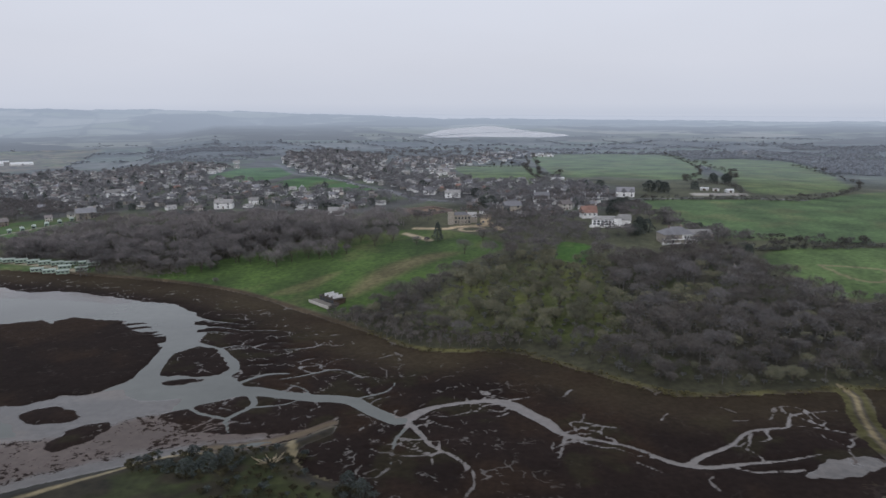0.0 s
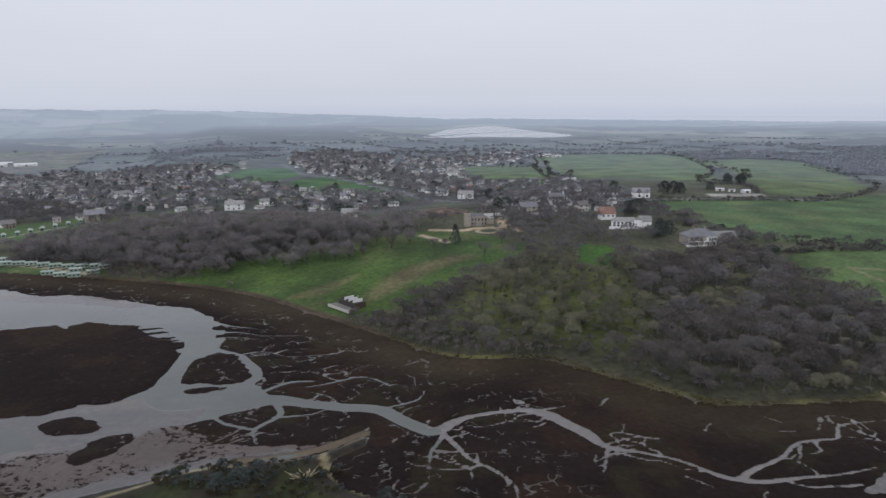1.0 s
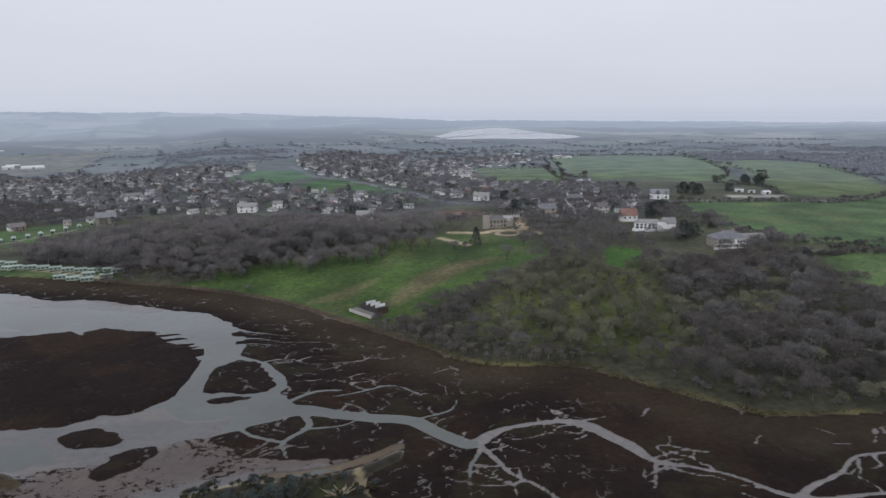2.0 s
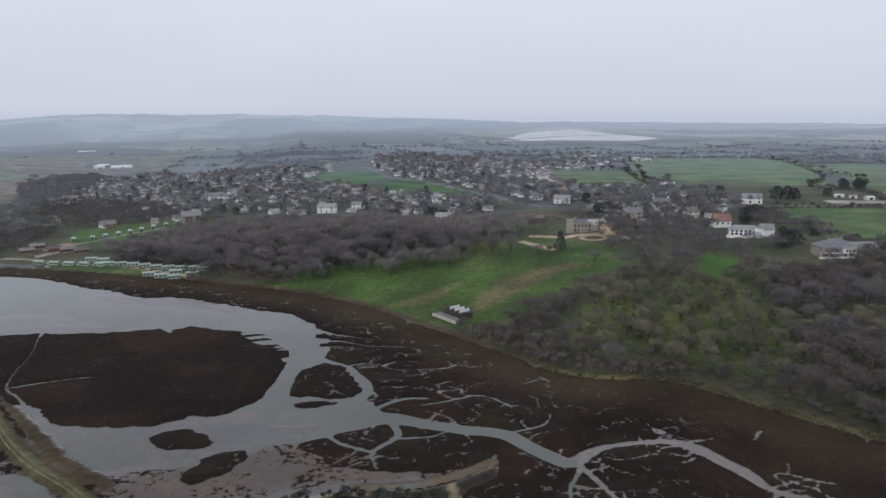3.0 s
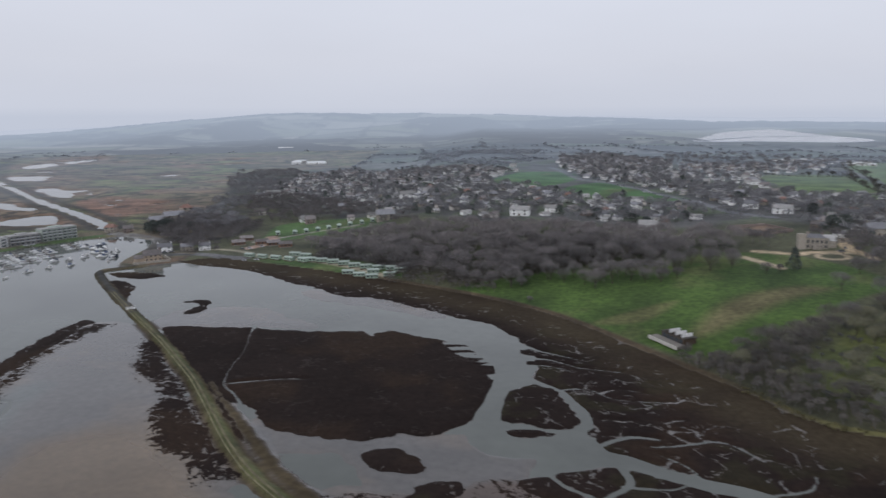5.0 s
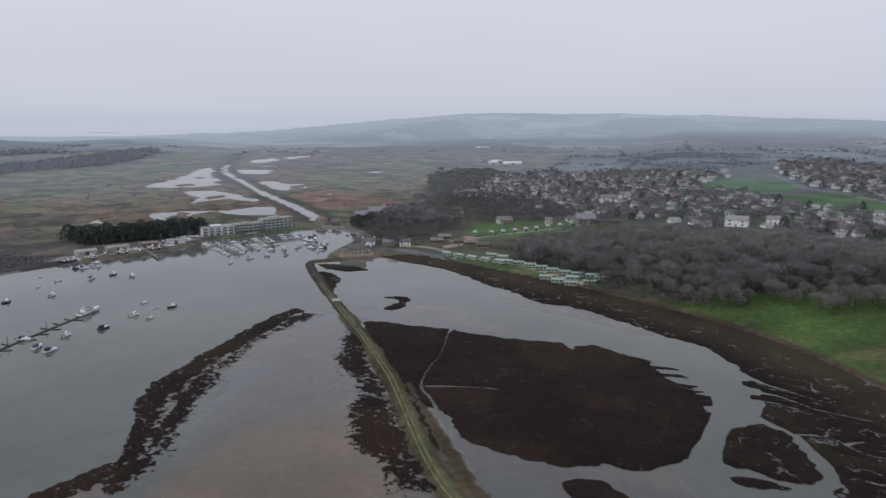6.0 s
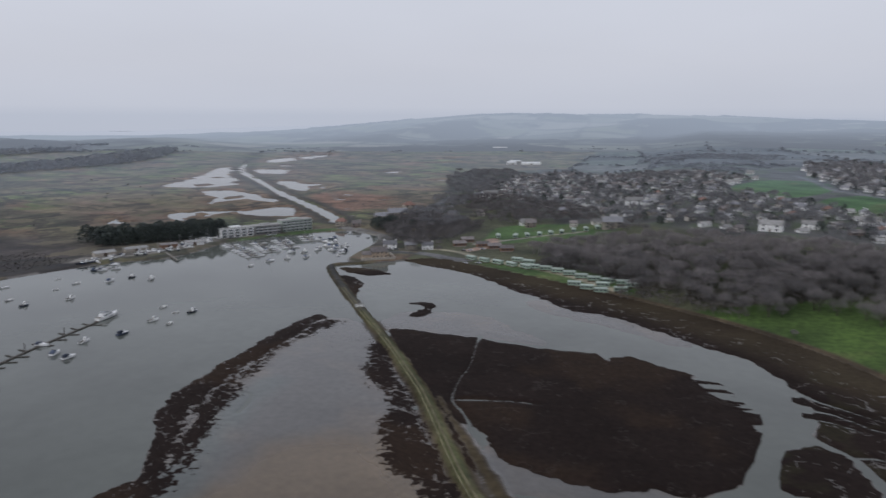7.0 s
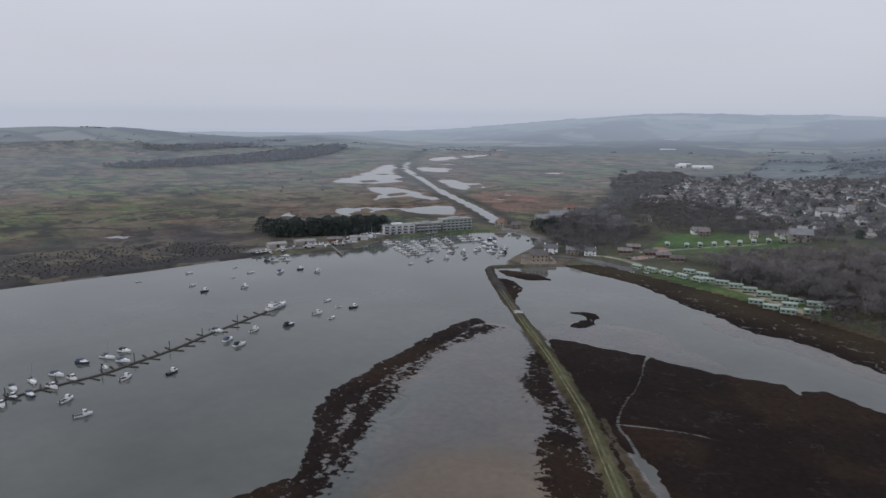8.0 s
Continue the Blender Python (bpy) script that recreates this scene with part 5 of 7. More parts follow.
joined("shore_thicket", np.concatenate([scatter([(-262, 497), (-215, 492), (-190, 482), (-178, 486), (-205, 506), (-258, 512)], 5, rng), scatter([(-70, 396), (-40, 366), (-8, 338), (30, 336), (40, 345), (0, 352), (-30, 378), (-56, 398)], 4.5, rng)]), far_small, M_thicket, "low leafless thicket at the water's edge", "scrub", rng, (0.5, 0.9))
lawn_trees = scatter([(-205, 492), (-150, 496), (-95, 496), (-40, 530), (-10, 548), (-60, 562), (-140, 550), (-200, 520)], 12.0, rng)
for x, y in lawn_trees[:52]:
    place(brown[rng.integers(4)], x, y, rng.uniform(0.7, 1.2), rng)
for x, y, s in ((-165, 522, 0.9), (-118, 505, 0.8), (-130, 530, 0.95), (-88, 534, 0.85), (-20, 520, 0.55), (-12, 524, 0.5), (-155, 470, 0.35), (30, 520, 0.8), (15, 486, 0.75)):
    place(brown[rng.integers(4)], x, y, s, rng)
# evergreens
for x, y, k, s in ((-4, 528, 1, 0.95), (160, 640, 0, 1.0), (152, 632, 0, 0.95), (168, 648, 2, 1.0), (46, 668, 0, 0.95), (38, 672, 2, 1.0), (-121, 685, 0, 0.85), (-112, 680, 2, 0.8), (34, 742, 0, 0.85), (180, 812, 0, 0.9), (226, 775, 0, 1.1), (235, 772, 0, 1.1), (243, 776, 2, 1.1),
                   (283, 795, 2, 0.9), (345, 905, 0, 0.9), (356, 892, 2, 1.0), (336, 880, 2, 1.0), (350, 872, 0, 0.9), (362, 905, 2, 1.0), (148, 528, 0, 0.9), (155, 533, 2, 1.0), (143, 522, 2, 0.8), (146, 612, 1, 0.9), (-100, 655, 2, 0.8), (160, 570, 2, 0.6), (-581, 621, 2, 0.9), (-572, 626, 0, 0.8), (-561, 632, 2, 0.9), (-545, 640, 0, 0.7),
                   (-729, 396, 0, 1.3), (-725, 402, 2, 1.35), (-564, 609, 0, 1.1), (-560, 616, 2, 1.2), (-562, 626, 0, 1.1), (-566, 634, 2, 1.1), (-460, 905, 2, 0.8), (-180, 700, 0, 0.7), (198, 540, 2, 0.6), (-305, 690, 2, 0.7), (205, 466, 2, 0.6)):
    place(dark[k], x, y, s, rng)
for k in range(22):
    u = k / 21
    for side in (-2.5, 2.5):
        if k != 6:
            place(dark[(k + (side > 0)) % 2 * 2], -701 + 39 * u + side * 1.1, 396 + 94 * u - side * 0.5, 1.35 + 0.14 * math.sin(k * 2.1), rng)
# hedges and field trees
HEDGES = [[(129, 1130), (126, 1000), (130, 900)], [(185, 1470), (150, 1120), (138, 1010), (165, 1000)], [(470, 1520), (430, 1250), (372, 1025), (312, 915), (340, 850), (322, 760)], [(180, 702), (240, 712), (295, 710), (355, 700), (435, 765), (517, 890), (578, 1182)],
          [(190, 478), (220, 474), (244, 478), (310, 484), (500, 498)], [(205, 512), (255, 500), (300, 492)], [(450, 1320), (410, 1000), (385, 960)], [(20, 1160), (135, 1172), (200, 1520), (480, 1530), (620, 1320)], [(178, 560), (190, 600), (184, 650), (180, 700)]]
spots = []
for h in HEDGES:
    c = curve(h, n=42)
    spots.append(c + rng.normal(0, 1.4, c.shape))
spots = np.concatenate(spots)
joined("hedgerows", spots, hedge_bits + far_small[:1], M_hedge, "dark winter hedgerows between green fields", "hedge", rng, (0.5, 0.9))
row = np.concatenate([curve(h, n=9)[1:] for h in HEDGES])
joined("hedgerow_trees", row[rng.uniform(size=len(row)) < 0.35], far_mid[1:2] + far_small, M_thicket, "leafless trees standing along the field hedges", "trees", rng, (0.5, 0.9))


# ---- houses of the village ----
def house(w, d, eaves, ridge, wall, roof, label, group="houses of the village", chimneys=1, hip=0.0, wing=False, name="house"):
    h = thing(name, label, "house", group, AWAY)
    part("wall", Solid().gable(w, d, -1.5, eaves, ridge) if not hip else Solid().box(-w / 2, w / 2, -d / 2, d / 2, -1.5, eaves), wall, h)
    part("roof", Solid().pitched(w, d, eaves, ridge, hip=hip), roof, h)
    for k in range(chimneys):
        x = (w / 2 - 0.7) * (1 if k == 0 else -1) * (0.55 if hip else 1)
        part("chimney", Solid().box(x - 0.45, x + 0.45, -0.4, 0.4, ridge - 1.0, ridge + 1.3).box(x - 0.55, x + 0.55, -0.5, 0.5, ridge + 1.1, ridge + 1.3), M_brick if roof is not M_slate else wall, h)
    rows = (0.9,) if eaves < 4 else (0.9, 3.5)
    for side in (-1, 1):
        for z in rows:
            for x in (-w * 0.28, w * 0.28):
                y = side * d / 2
                part("window", Solid().box(x - 0.75, x + 0.75, y - 0.06, y + 0.06, z, z + 1.25), M_glass, h)
    part("door", Solid().box(-0.55, 0.55, -d / 2 - 0.08, -d / 2 + 0.05, 0, 2.1), M_wood, h)
    if wing:
        part("porch", Solid().box(-w * 0.1, w * 0.25, -d / 2 - 2.4, -d / 2 - 0.003, -1.5, eaves * 0.55), wall, h)
        part("porch_roof", Solid().box(-w * 0.1 - 0.3, w * 0.25 + 0.3, -d / 2 - 2.7, -d / 2 - 0.003, eaves * 0.55, eaves * 0.55 + 0.25), roof, h)
    return h


HOUSES = [
    house(10, 8, 5.0, 8.0, M_brick, M_tile, "red-brick house with a brown tiled roof among gardens"),
    house(12, 8, 5.0, 7.8, M_white, M_slate, "white-painted house with a grey slate roof", chimneys=2),
    house(9, 7.5, 5.0, 8.0, M_render, M_tile, "cream rendered house with a brown tiled roof"),
    house(13, 8, 2.7, 5.6, M_brick, M_tile, "low brick bungalow with a brown tiled roof", wing=True),
    house(11, 8.5, 2.7, 5.4, M_white, M_lichen, "low white bungalow with a weathered grey roof", wing=True),
    house(14, 8, 5.2, 8.4, M_stone, M_slate, "long stone house with a grey slate roof and two chimneys", chimneys=2),
    house(9, 8, 5.0, 7.8, M_brick, M_slate, "narrow brick house with a grey slate roof"),
    house(10, 9, 5.2, 8.2, M_stone, M_redtile, "stone house with a red tiled roof", hip=3.0),
    house(16, 8, 5.0, 7.9, M_white, M_lichen, "long white terrace with a weathered grey roof", chimneys=2),
    house(9, 7, 2.6, 5.0, M_render, M_lichen, "small cream bungalow with a pale grey roof", wing=True),
]
rng = np.random.default_rng(33)
V1 = np.array([(-610, 930), (-530, 880), (-450, 812), (-400, 760), (-352, 712), (-322, 704), (-248, 666), (-200, 690), (-161, 676), (-111, 652), (-60, 664), (-50, 720), (-75, 788), (-100, 792), (-145, 806), (-195, 842), (-245, 903), (-300, 922), (-338, 1000), (-322, 1130), (-420, 1180), (-560, 1300), (-740, 1380), (-780, 1250), (-720, 1020)], float)
V2 = np.array([(-205, 1015), (-150, 982), (-92, 885), (-45, 800), (-10, 765), (60, 722), (110, 700), (150, 722), (172, 800), (165, 870), (100, 900), (10, 900), (-60, 960), (-100, 1180), (-115, 1450), (-280, 1750), (-330, 1500), (-285, 1260), (-225, 1065)], float)
SPECIAL = [(-344, 676, 18), (-376, 809, 14), (-360, 834, 13), (-433, 896, 12), (-214, 688, 16), (-188, 708, 14), (-98, 647, 16), (96, 704, 14), (113, 652, 9), (152, 716, 9), (63, 645, 14), (-8, 650, 30), (193, 745, 16), (10, 745, 10), (40, 668, 12), (34, 742, 9)]


def free(X, Y):
    ok = np.ones(X.shape, bool)
    for x, y, r in SPECIAL:
        ok &= np.hypot(X - x, Y - y) > r
    road = curve([(-298, 1251), (-220, 1040), (-163, 970), (-103, 871), (-55, 788), (-32, 744), (1, 722)])
    return ok & (line_dist(X, Y, road) > 11)


V3 = np.array([(25, 640), (75, 614), (108, 625), (165, 690), (172, 722), (60, 722), (20, 690)], float)
V4 = np.array([(-85, 1010), (15, 920), (20, 1140), (120, 1300), (150, 1440), (60, 1420), (-90, 1380)], float)
lots = np.concatenate([scatter(V1, 19.5, rng, free), scatter(V2, 18, rng, free), scatter(V3, 17, rng, free), scatter(V4, 25, rng, free)])
lots = lots[np.argsort(lots[:, 1] + 0.3 * np.abs(lots[:, 0] + 200))]
built = []


def street(x, y):
    """The way a house turns, by the streets about it."""
    return 18 + 35 * math.sin(x * 0.011 + y * 0.006) + rng.choice((0, 0, 0, 90)) + rng.uniform(-6, 6)


for x, y in lots:
    if any((x - a) ** 2 + (y - b) ** 2 < 150 for a, b in built[-90:]):
        continue
    built.append((x, y))
far_lots = built[262:]
for x, y in built[:262]:
    k = rng.choice(10, p=(0.05, 0.27, 0.12, 0.04, 0.19, 0.05, 0.04, 0.04, 0.14, 0.06))
    copy_thing(HOUSES[k], pose(x, y, float(ground_z(x, y)), 0, 0, street(x, y)) @ Matrix.Scale(rng.uniform(0.62, 0.86), 4) @ Matrix.Diagonal((1, 1, 0.86, 1)))
# the farther houses, past counting, joined by material
masses = {}
for x, y in far_lots:
    w, d, e = rng.uniform(6.5, 10), rng.uniform(5.2, 6.5), rng.choice((2.4, 4.0))
    wall, roof = (M_white, M_white, M_render, M_white, M_white)[rng.integers(5)], (M_slate, M_tile, M_lichen)[rng.integers(3)]
    m = pose(x, y, float(ground_z(x, y)), 0, 0, street(x, y))
    for mat, so in ((wall, Solid().gable(w, d, -1.5, e, e + 2.3)), (roof, Solid().pitched(w, d, e, e + 2.3)), (M_brick, Solid().box(w / 2 - 1.2, w / 2 - 0.4, -0.4, 0.4, e + 1.4, e + 3.3)),
                    (M_glass, Solid().box(-w * 0.3 - 0.6, -w * 0.3 + 0.6, -d / 2 - 0.05, d / 2 + 0.05, 0.9, 2.1).box(w * 0.3 - 0.6, w * 0.3 + 0.6, -d / 2 - 0.05, d / 2 + 0.05, 0.9, 2.1))):
        masses.setdefault(mat.name, (mat, Solid()))[1].add([m @ Vector(v) for v in so.v], so.f)
far_village = tagged(new("distant_houses"), "crowded small houses on the far side of the village", "houses", kind="stuff")
for mat, so in masses.values():
    part("houses_" + mat.name, so, mat, far_village)
for x, y, k, turn, s in ((-344, 676, 5, 30, 1.25), (-352, 690, 1, 30, 0.9), (-442, 702, 0, 40, 1.0), (-433, 896, 4, 30, 1.2), (-376, 809, 8, 30, 1.1), (-360, 834, 4, 30, 1.2), (-214, 688, 8, 3, 1.1), (-188, 708, 8, 8, 0.85), (-98, 647, 4, 4, 1.3), (98, 704, 1, 2, 1.25), (113, 652, 2, 20, 1.1), (152, 716, 1, 0, 0.9), (63, 645, 5, 15, 1.15), (40, 690, 3, 10, 1.1), (10, 745, 8, 4, 1.0), (-15, 770, 1, 12, 1.0), (150, 780, 4, 5, 1.0), (174, 768, 3, 8, 0.9), (-487, 536, 1, 40, 0.95), (-473, 547, 5, 42, 0.75), (-461, 555, 1, 40, 0.8), (-606, 686, 5, 55, 1.3), (-466, 560, 2, 40, 0.85), (-632, 925, 8, 48, 1.2), (-615, 945, 4, 48, 1.0), (-640, 905, 1, 48, 1.0),
                         (-456, 718, 4, 45, 1.2), (-371, 703, 9, 40, 1.0), (-391, 695, 2, 30, 0.75), (-604, 659, 5, 60, 1.1), (-612, 700, 5, 60, 1.1), (-640, 750, 7, 60, 1.2), (-598, 612, 0, 40, 0.9), (-614, 606, 7, 20, 1.0), (640, 1516, 1, 20, 1.0), (178, 424, 9, 60, 0.8), (-360, 1240, 4, 15, 1.0), (-690, 980, 2, 30, 1.0), (-560, 730, 6, 50, 0.9), (-540, 760, 2, 30, 0.9), (-505, 780, 0, 40, 0.9), (-450, 790, 6, 35, 1.0)):
    copy_thing(HOUSES[k], pose(x, y, float(ground_z(x, y)), 0, 0, turn) @ Matrix.Scale(s, 4))
for h in HOUSES:
    drop(h)
gt = np.concatenate([scatter(V1, 8.4, rng, free), scatter(V2, 9, rng, free), scatter(V3, 8, rng, free)])
gt = gt[rng.permutation(len(gt))]
b = np.array(built)
gt = np.array([p for p in gt if ((b - p) ** 2).sum(1).min() > 30])
joined("garden_trees", gt[:2100], far_small + far_small + [coarse(415, 260, 5.2, 9.5, 1.4, 0.34)], M_gardentwig, "leafless garden trees between the houses", "trees", rng, (0.7, 1.3))
joined("garden_shrubs", gt[2100:2900], hedge_bits + bush_bits, M_hedge, "dark garden hedges and shrubs between houses", "shrubs", rng, (0.7, 1.4))
joined("tall_garden_trees", gt[300:760], far_mid, M_gardentwig, "tall leafless trees among the village gardens", "trees", rng, (0.5, 0.85))
spire = [(v, np.arange(len(v)).reshape(-1, 3)) for v in (leafy(np.random.default_rng(460 + k), 260, r, 0.4, h, 0.5, tp) for k, (r, h, tp) in enumerate(((4.2, 8.5, 0.1), (3.4, 11, 0.6), (3.8, 7, 0.05))))]
joined("garden_evergreens", gt[760:940], spire, M_needle, "dark evergreen trees among the village gardens", "trees", rng, (0.6, 1.1))
lane = np.concatenate([scatter([(-60, 720), (0, 705), (60, 700), (170, 735), (175, 870), (100, 905), (10, 905), (-50, 955), (-70, 850)], 12, rng, free), scatter([(-210, 1030), (-120, 900), (-60, 960), (-100, 1200), (-120, 1450), (-270, 1700), (-320, 1480)], 17, rng, free), scatter(V4, 17, rng, free), scatter([(150, 1440), (60, 1420), (-90, 1380), (-110, 1720), (190, 1720)], 24, rng)])
lane = np.array([p for p in lane if ((b - p) ** 2).sum(1).min() > 36])
joined("lane_trees", lane, far_small + far_mid[1:2], M_gardentwig, "leafless trees along the lanes of the upper village", "trees", rng, (0.7, 1.1))
belt = np.concatenate([scatter([(-590, 835), (-530, 800), (-430, 735), (-395, 690), (-350, 665), (-330, 690), (-300, 640), (-380, 600), (-440, 650), (-480, 700), (-560, 760)], 12, rng, clear_of), scatter([(-640, 860), (-560, 800), (-460, 740), (-400, 712), (-360, 700), (-400, 765), (-450, 815), (-530, 885), (-620, 940)], 11, rng, clear_of), scatter([(-28, 600), (-20, 625), (60, 622), (110, 590), (118, 520), (100, 472), (40, 490), (20, 530), (40, 560)], 10, rng, clear_of), scatter([(-480, 545), (-440, 550), (-430, 590), (-500, 640), (-560, 700), (-600, 650), (-540, 590)], 13, rng, clear_of), scatter([(170, 470), (215, 490), (205, 520), (180, 540), (150, 470)], 9, rng, clear_of), scatter([(120, 520), (150, 515), (150, 560), (185, 545), (195, 590), (180, 640), (140, 640), (150, 590), (110, 590)], 10, rng, clear_of), scatter([(60, 600), (110, 600), (110, 640), (170, 700), (165, 740), (60, 735)], 14, rng, free)])
joined("slope_trees", belt, far_mid, M_twig, "leafless trees on the slope below the houses", "trees", rng, (0.55, 0.95))
joined("slope_thicket", np.concatenate([scatter(pts, 8.5, rng) for pts in THICKETS]), far_mid, M_twig, "tangled leafless trees above the shore cottages", "trees", rng, (0.5, 0.85))
# woods and hedges of the far country
EDGE_WOODS = [[(-1696, 522), (-1800, 700), (-1900, 930), (-2054, 1316), (-1960, 1300), (-1713, 1049), (-1602, 753), (-1581, 565)], [(-2150, 760), (-2200, 950), (-2260, 1200), (-2180, 1210), (-2080, 950), (-2060, 780)]]
Rr = rng.uniform(1150, 2600, 60000)
Aa = np.radians(rng.uniform(-32, 96, 60000))
fxy = np.stack([-Rr * np.sin(Aa), Rr * np.cos(Aa)], 1)
wn = wobble(fxy[:, 0] * 0.55, fxy[:, 1] * 1.25, 330, 81, 3)
lu, lv = fxy[:, 0] * 0.93 + fxy[:, 1] * 0.37 + 60 * wobble(fxy[:, 0], fxy[:, 1], 260, 43), (fxy[:, 1] * 0.93 - fxy[:, 0] * 0.37) * 0.62 + 60 * wobble(fxy[:, 0], fxy[:, 1], 240, 44)
eg = np.minimum(np.abs(lu / cell - np.round(lu / cell)), np.abs(lv / cell - np.round(lv / cell))) * cell
ok = ((wn > 0.02) | (eg < 5)) & (np.abs(fxy[:, 0] - 170) + 0.6 * np.abs(fxy[:, 1] - 2850) > 420)
for pts, rgb in LAWNS[2:9]:
    ok &= inside(fxy[:, 0], fxy[:, 1], curve(pts, True)) < -5
ok &= ~((fxy[:, 0] < -480 - (fxy[:, 1] - 600) * 0.35) & (Rr < 2330))
ok &= inside(fxy[:, 0], fxy[:, 1], VILLAGE) < 0
fw = fxy[ok][:15000]
broad = [coarse(440 + k, 42, r, h, 2.8, 1.3) for k, (r, h) in enumerate(((7, 8), (6, 7)))]
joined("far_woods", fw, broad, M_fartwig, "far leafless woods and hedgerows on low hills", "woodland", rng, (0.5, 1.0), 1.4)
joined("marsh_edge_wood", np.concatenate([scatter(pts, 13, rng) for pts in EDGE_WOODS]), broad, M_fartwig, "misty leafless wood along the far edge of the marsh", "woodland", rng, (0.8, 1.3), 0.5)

# ---- manor, big houses and the pavilion ----
def stand(t, x, y, turn, dz=0.0):
    t.matrix_basis = pose(x, y, float(ground_z(x, y)) + dz, 0, 0, turn)
    return t


m = thing("manor_house", "grey stone manor with battlements and tall windows on a terrace", "house")
part("wall", Solid().box(-11, 11, -6, 6, -2, 8.5).box(-11.2, 11.2, -6.2, -5.7, 8.5, 9.1).box(-11.2, 11.2, 5.7, 6.2, 8.5, 9.1), M_stone, m)
part("tower", Solid().box(-12.5, -6.5, -7.5, -1.5, -2, 11.5).box(-12.8, -6.2, -7.8, -1.2, 11.5, 12.0), M_stone, m, "square stone corner tower")
part("wing", Solid().gable(9, 14, -2, 6.5, 10.5), M_stone, m).location = (13.5, 5, 0)
part("roof", Solid().pitched(9, 14, 6.5, 10.5), M_lichen, m).location = (13.5, 5, 0)
part("main_roof", Solid().pitched(20, 11, 8.7, 11.6, over=-0.3, hip=4), M_slate, m)
for x in (-12.2, -10.4, -8.6, -6.8):
    part("merlon", Solid().box(x - 0.5, x + 0.5, -7.8, -7.3, 12.0, 12.9), M_stone, m)
for x in (-4.6, -1.2, 2.2, 5.6, 9):
    for z in (1.0, 4.9):
        part("window", Solid().box(x - 0.7, x + 0.7, -6.08, -5.98, z, z + 2.3), M_glass, m)
for x in (-4, 7):
    part("chimney", Solid().box(x - 0.7, x + 0.7, -0.6, 0.6, 9, 13.2), M_brick, m)
part("porch", Solid().box(-1.5, 5, -9.5, -6.0, -2, 3.6), M_stone, m)
stand(m, 14, 592, 6)
m.matrix_basis = m.matrix_basis @ Matrix.Scale(0.82, 4)
g = thing("garden_wall", "old brick wall round a square kitchen garden", "wall")
for x0, x1, y0, y1 in ((-17, 17, -15.3, -14.7), (-17, 17, 14.7, 15.3), (-17.3, -16.7, -14.7, 14.7), (16.7, 17.3, -14.7, 14.7)):
    part("wall_side", Solid().box(x0, x1, y0, y1, -3, 2.6), M_brick, g)
stand(g, -14, 652, 38)

t = thing("villa", "large villa with white lower walls, wide grey hipped roofs and verandas", "house")
part("wall", Solid().box(-11, 11, -7, 7, -3, 6.2), M_stone, t)
part("veranda", Solid().box(-12.5, 12.5, -9, -7.003, -3, 0.3).box(-12.5, 12.5, -9, -7.003, 2.6, 2.9), M_white, t, "white-railed veranda")
for x in (-12.3, -8.2, -4.1, 0, 4.1, 8.2, 12.3):
    part("post", Solid().box(x - 0.14, x + 0.14, -8.9, -8.6, 0.3, 2.6), M_white, t)
part("roof", Solid().pitched(22, 14, 6.2, 10.6, hip=7.5), M_slate, t)
part("bay", Solid().box(2, 9, -9.2, -7.004, 2.95, 6.0), M_white, t)
part("bay_roof", Solid().box(1.6, 9.4, -9.6, -7.004, 6.0, 6.3), M_lichen, t)
for x in (-8.5, -5, -1.5, 3.5, 5.5, 7.5):
    y = -7.0 if x < 2 else -9.2
    part("window", Solid().box(x - 0.6, x + 0.6, y - 0.07, y + 0.04, 3.6, 5.3), M_glass, t)
for x in (-8, -4.5, 4.5, 8):
    part("french_window", Solid().box(x - 0.8, x + 0.8, -7.07, -6.96, 0.35, 2.5), M_glass, t)
for x in (-5, 4):
    part("chimney", Solid().box(x - 0.6, x + 0.6, -0.5, 0.5, 8.5, 12), M_brick, t)
part("annexe", Solid().gable(18, 9, -3, 4.6, 7.4), M_stone, t).location = (20.5, 6, 0)
part("annexe_roof", Solid().pitched(18, 9, 4.6, 7.4), M_lichen, t).location = (20.5, 6, 0)
stand(t, 166, 499, 6)

t = thing("white_house", "long white modern house with curved terraces and grey roofs", "house")
part("wall", Solid().box(-13, 8, -4.5, 4.5, -3, 5.6), M_white, t)
part("terrace", Solid().box(-15, 9, -8.5, -4.503, -3, 0.9).box(-15, 9, -8.5, -8.2, 0.9, 1.9), M_white, t)
part("side_wing", Solid().gable(9, 12, -3, 6.0, 9.4), M_white, t).location = (12.6, 1, 0)
part("side_roof", Solid().pitched(9, 12, 6.0, 9.4), M_lichen, t).location = (12.6, 1, 0)
part("roof", Solid().pitched(21, 9, 5.6, 8.0, hip=4), M_lichen, t).location = (-2.5, 0, 0)
for x in (-11, -8, -5, -2, 1, 4):
    part("window", Solid().box(x - 0.9, x + 0.9, -4.58, -4.46, 3.4, 4.9), M_glass, t)
    part("patio_door", Solid().box(x - 1.0, x + 1.0, -4.58, -4.46, 1.0, 2.9), M_glass, t)
part("turret", Solid().tube((7, -4.5, -3), (7, -4.5, 7.2), 3.2, 3.2, 14), M_white, t)
part("turret_roof", Solid().tube((7, -4.5, 7.2), (7, -4.5, 9.6), 3.6, 0.1, 14), M_lichen, t)
stand(t, 133, 563, -10)
t = thing("red_roofed_house", "white house with a large red tiled roof", "house")
part("wall", Solid().gable(13, 10, -3, 5, 10), M_white, t)
part("roof", Solid().pitched(13, 10, 5, 10), M_redtile, t)
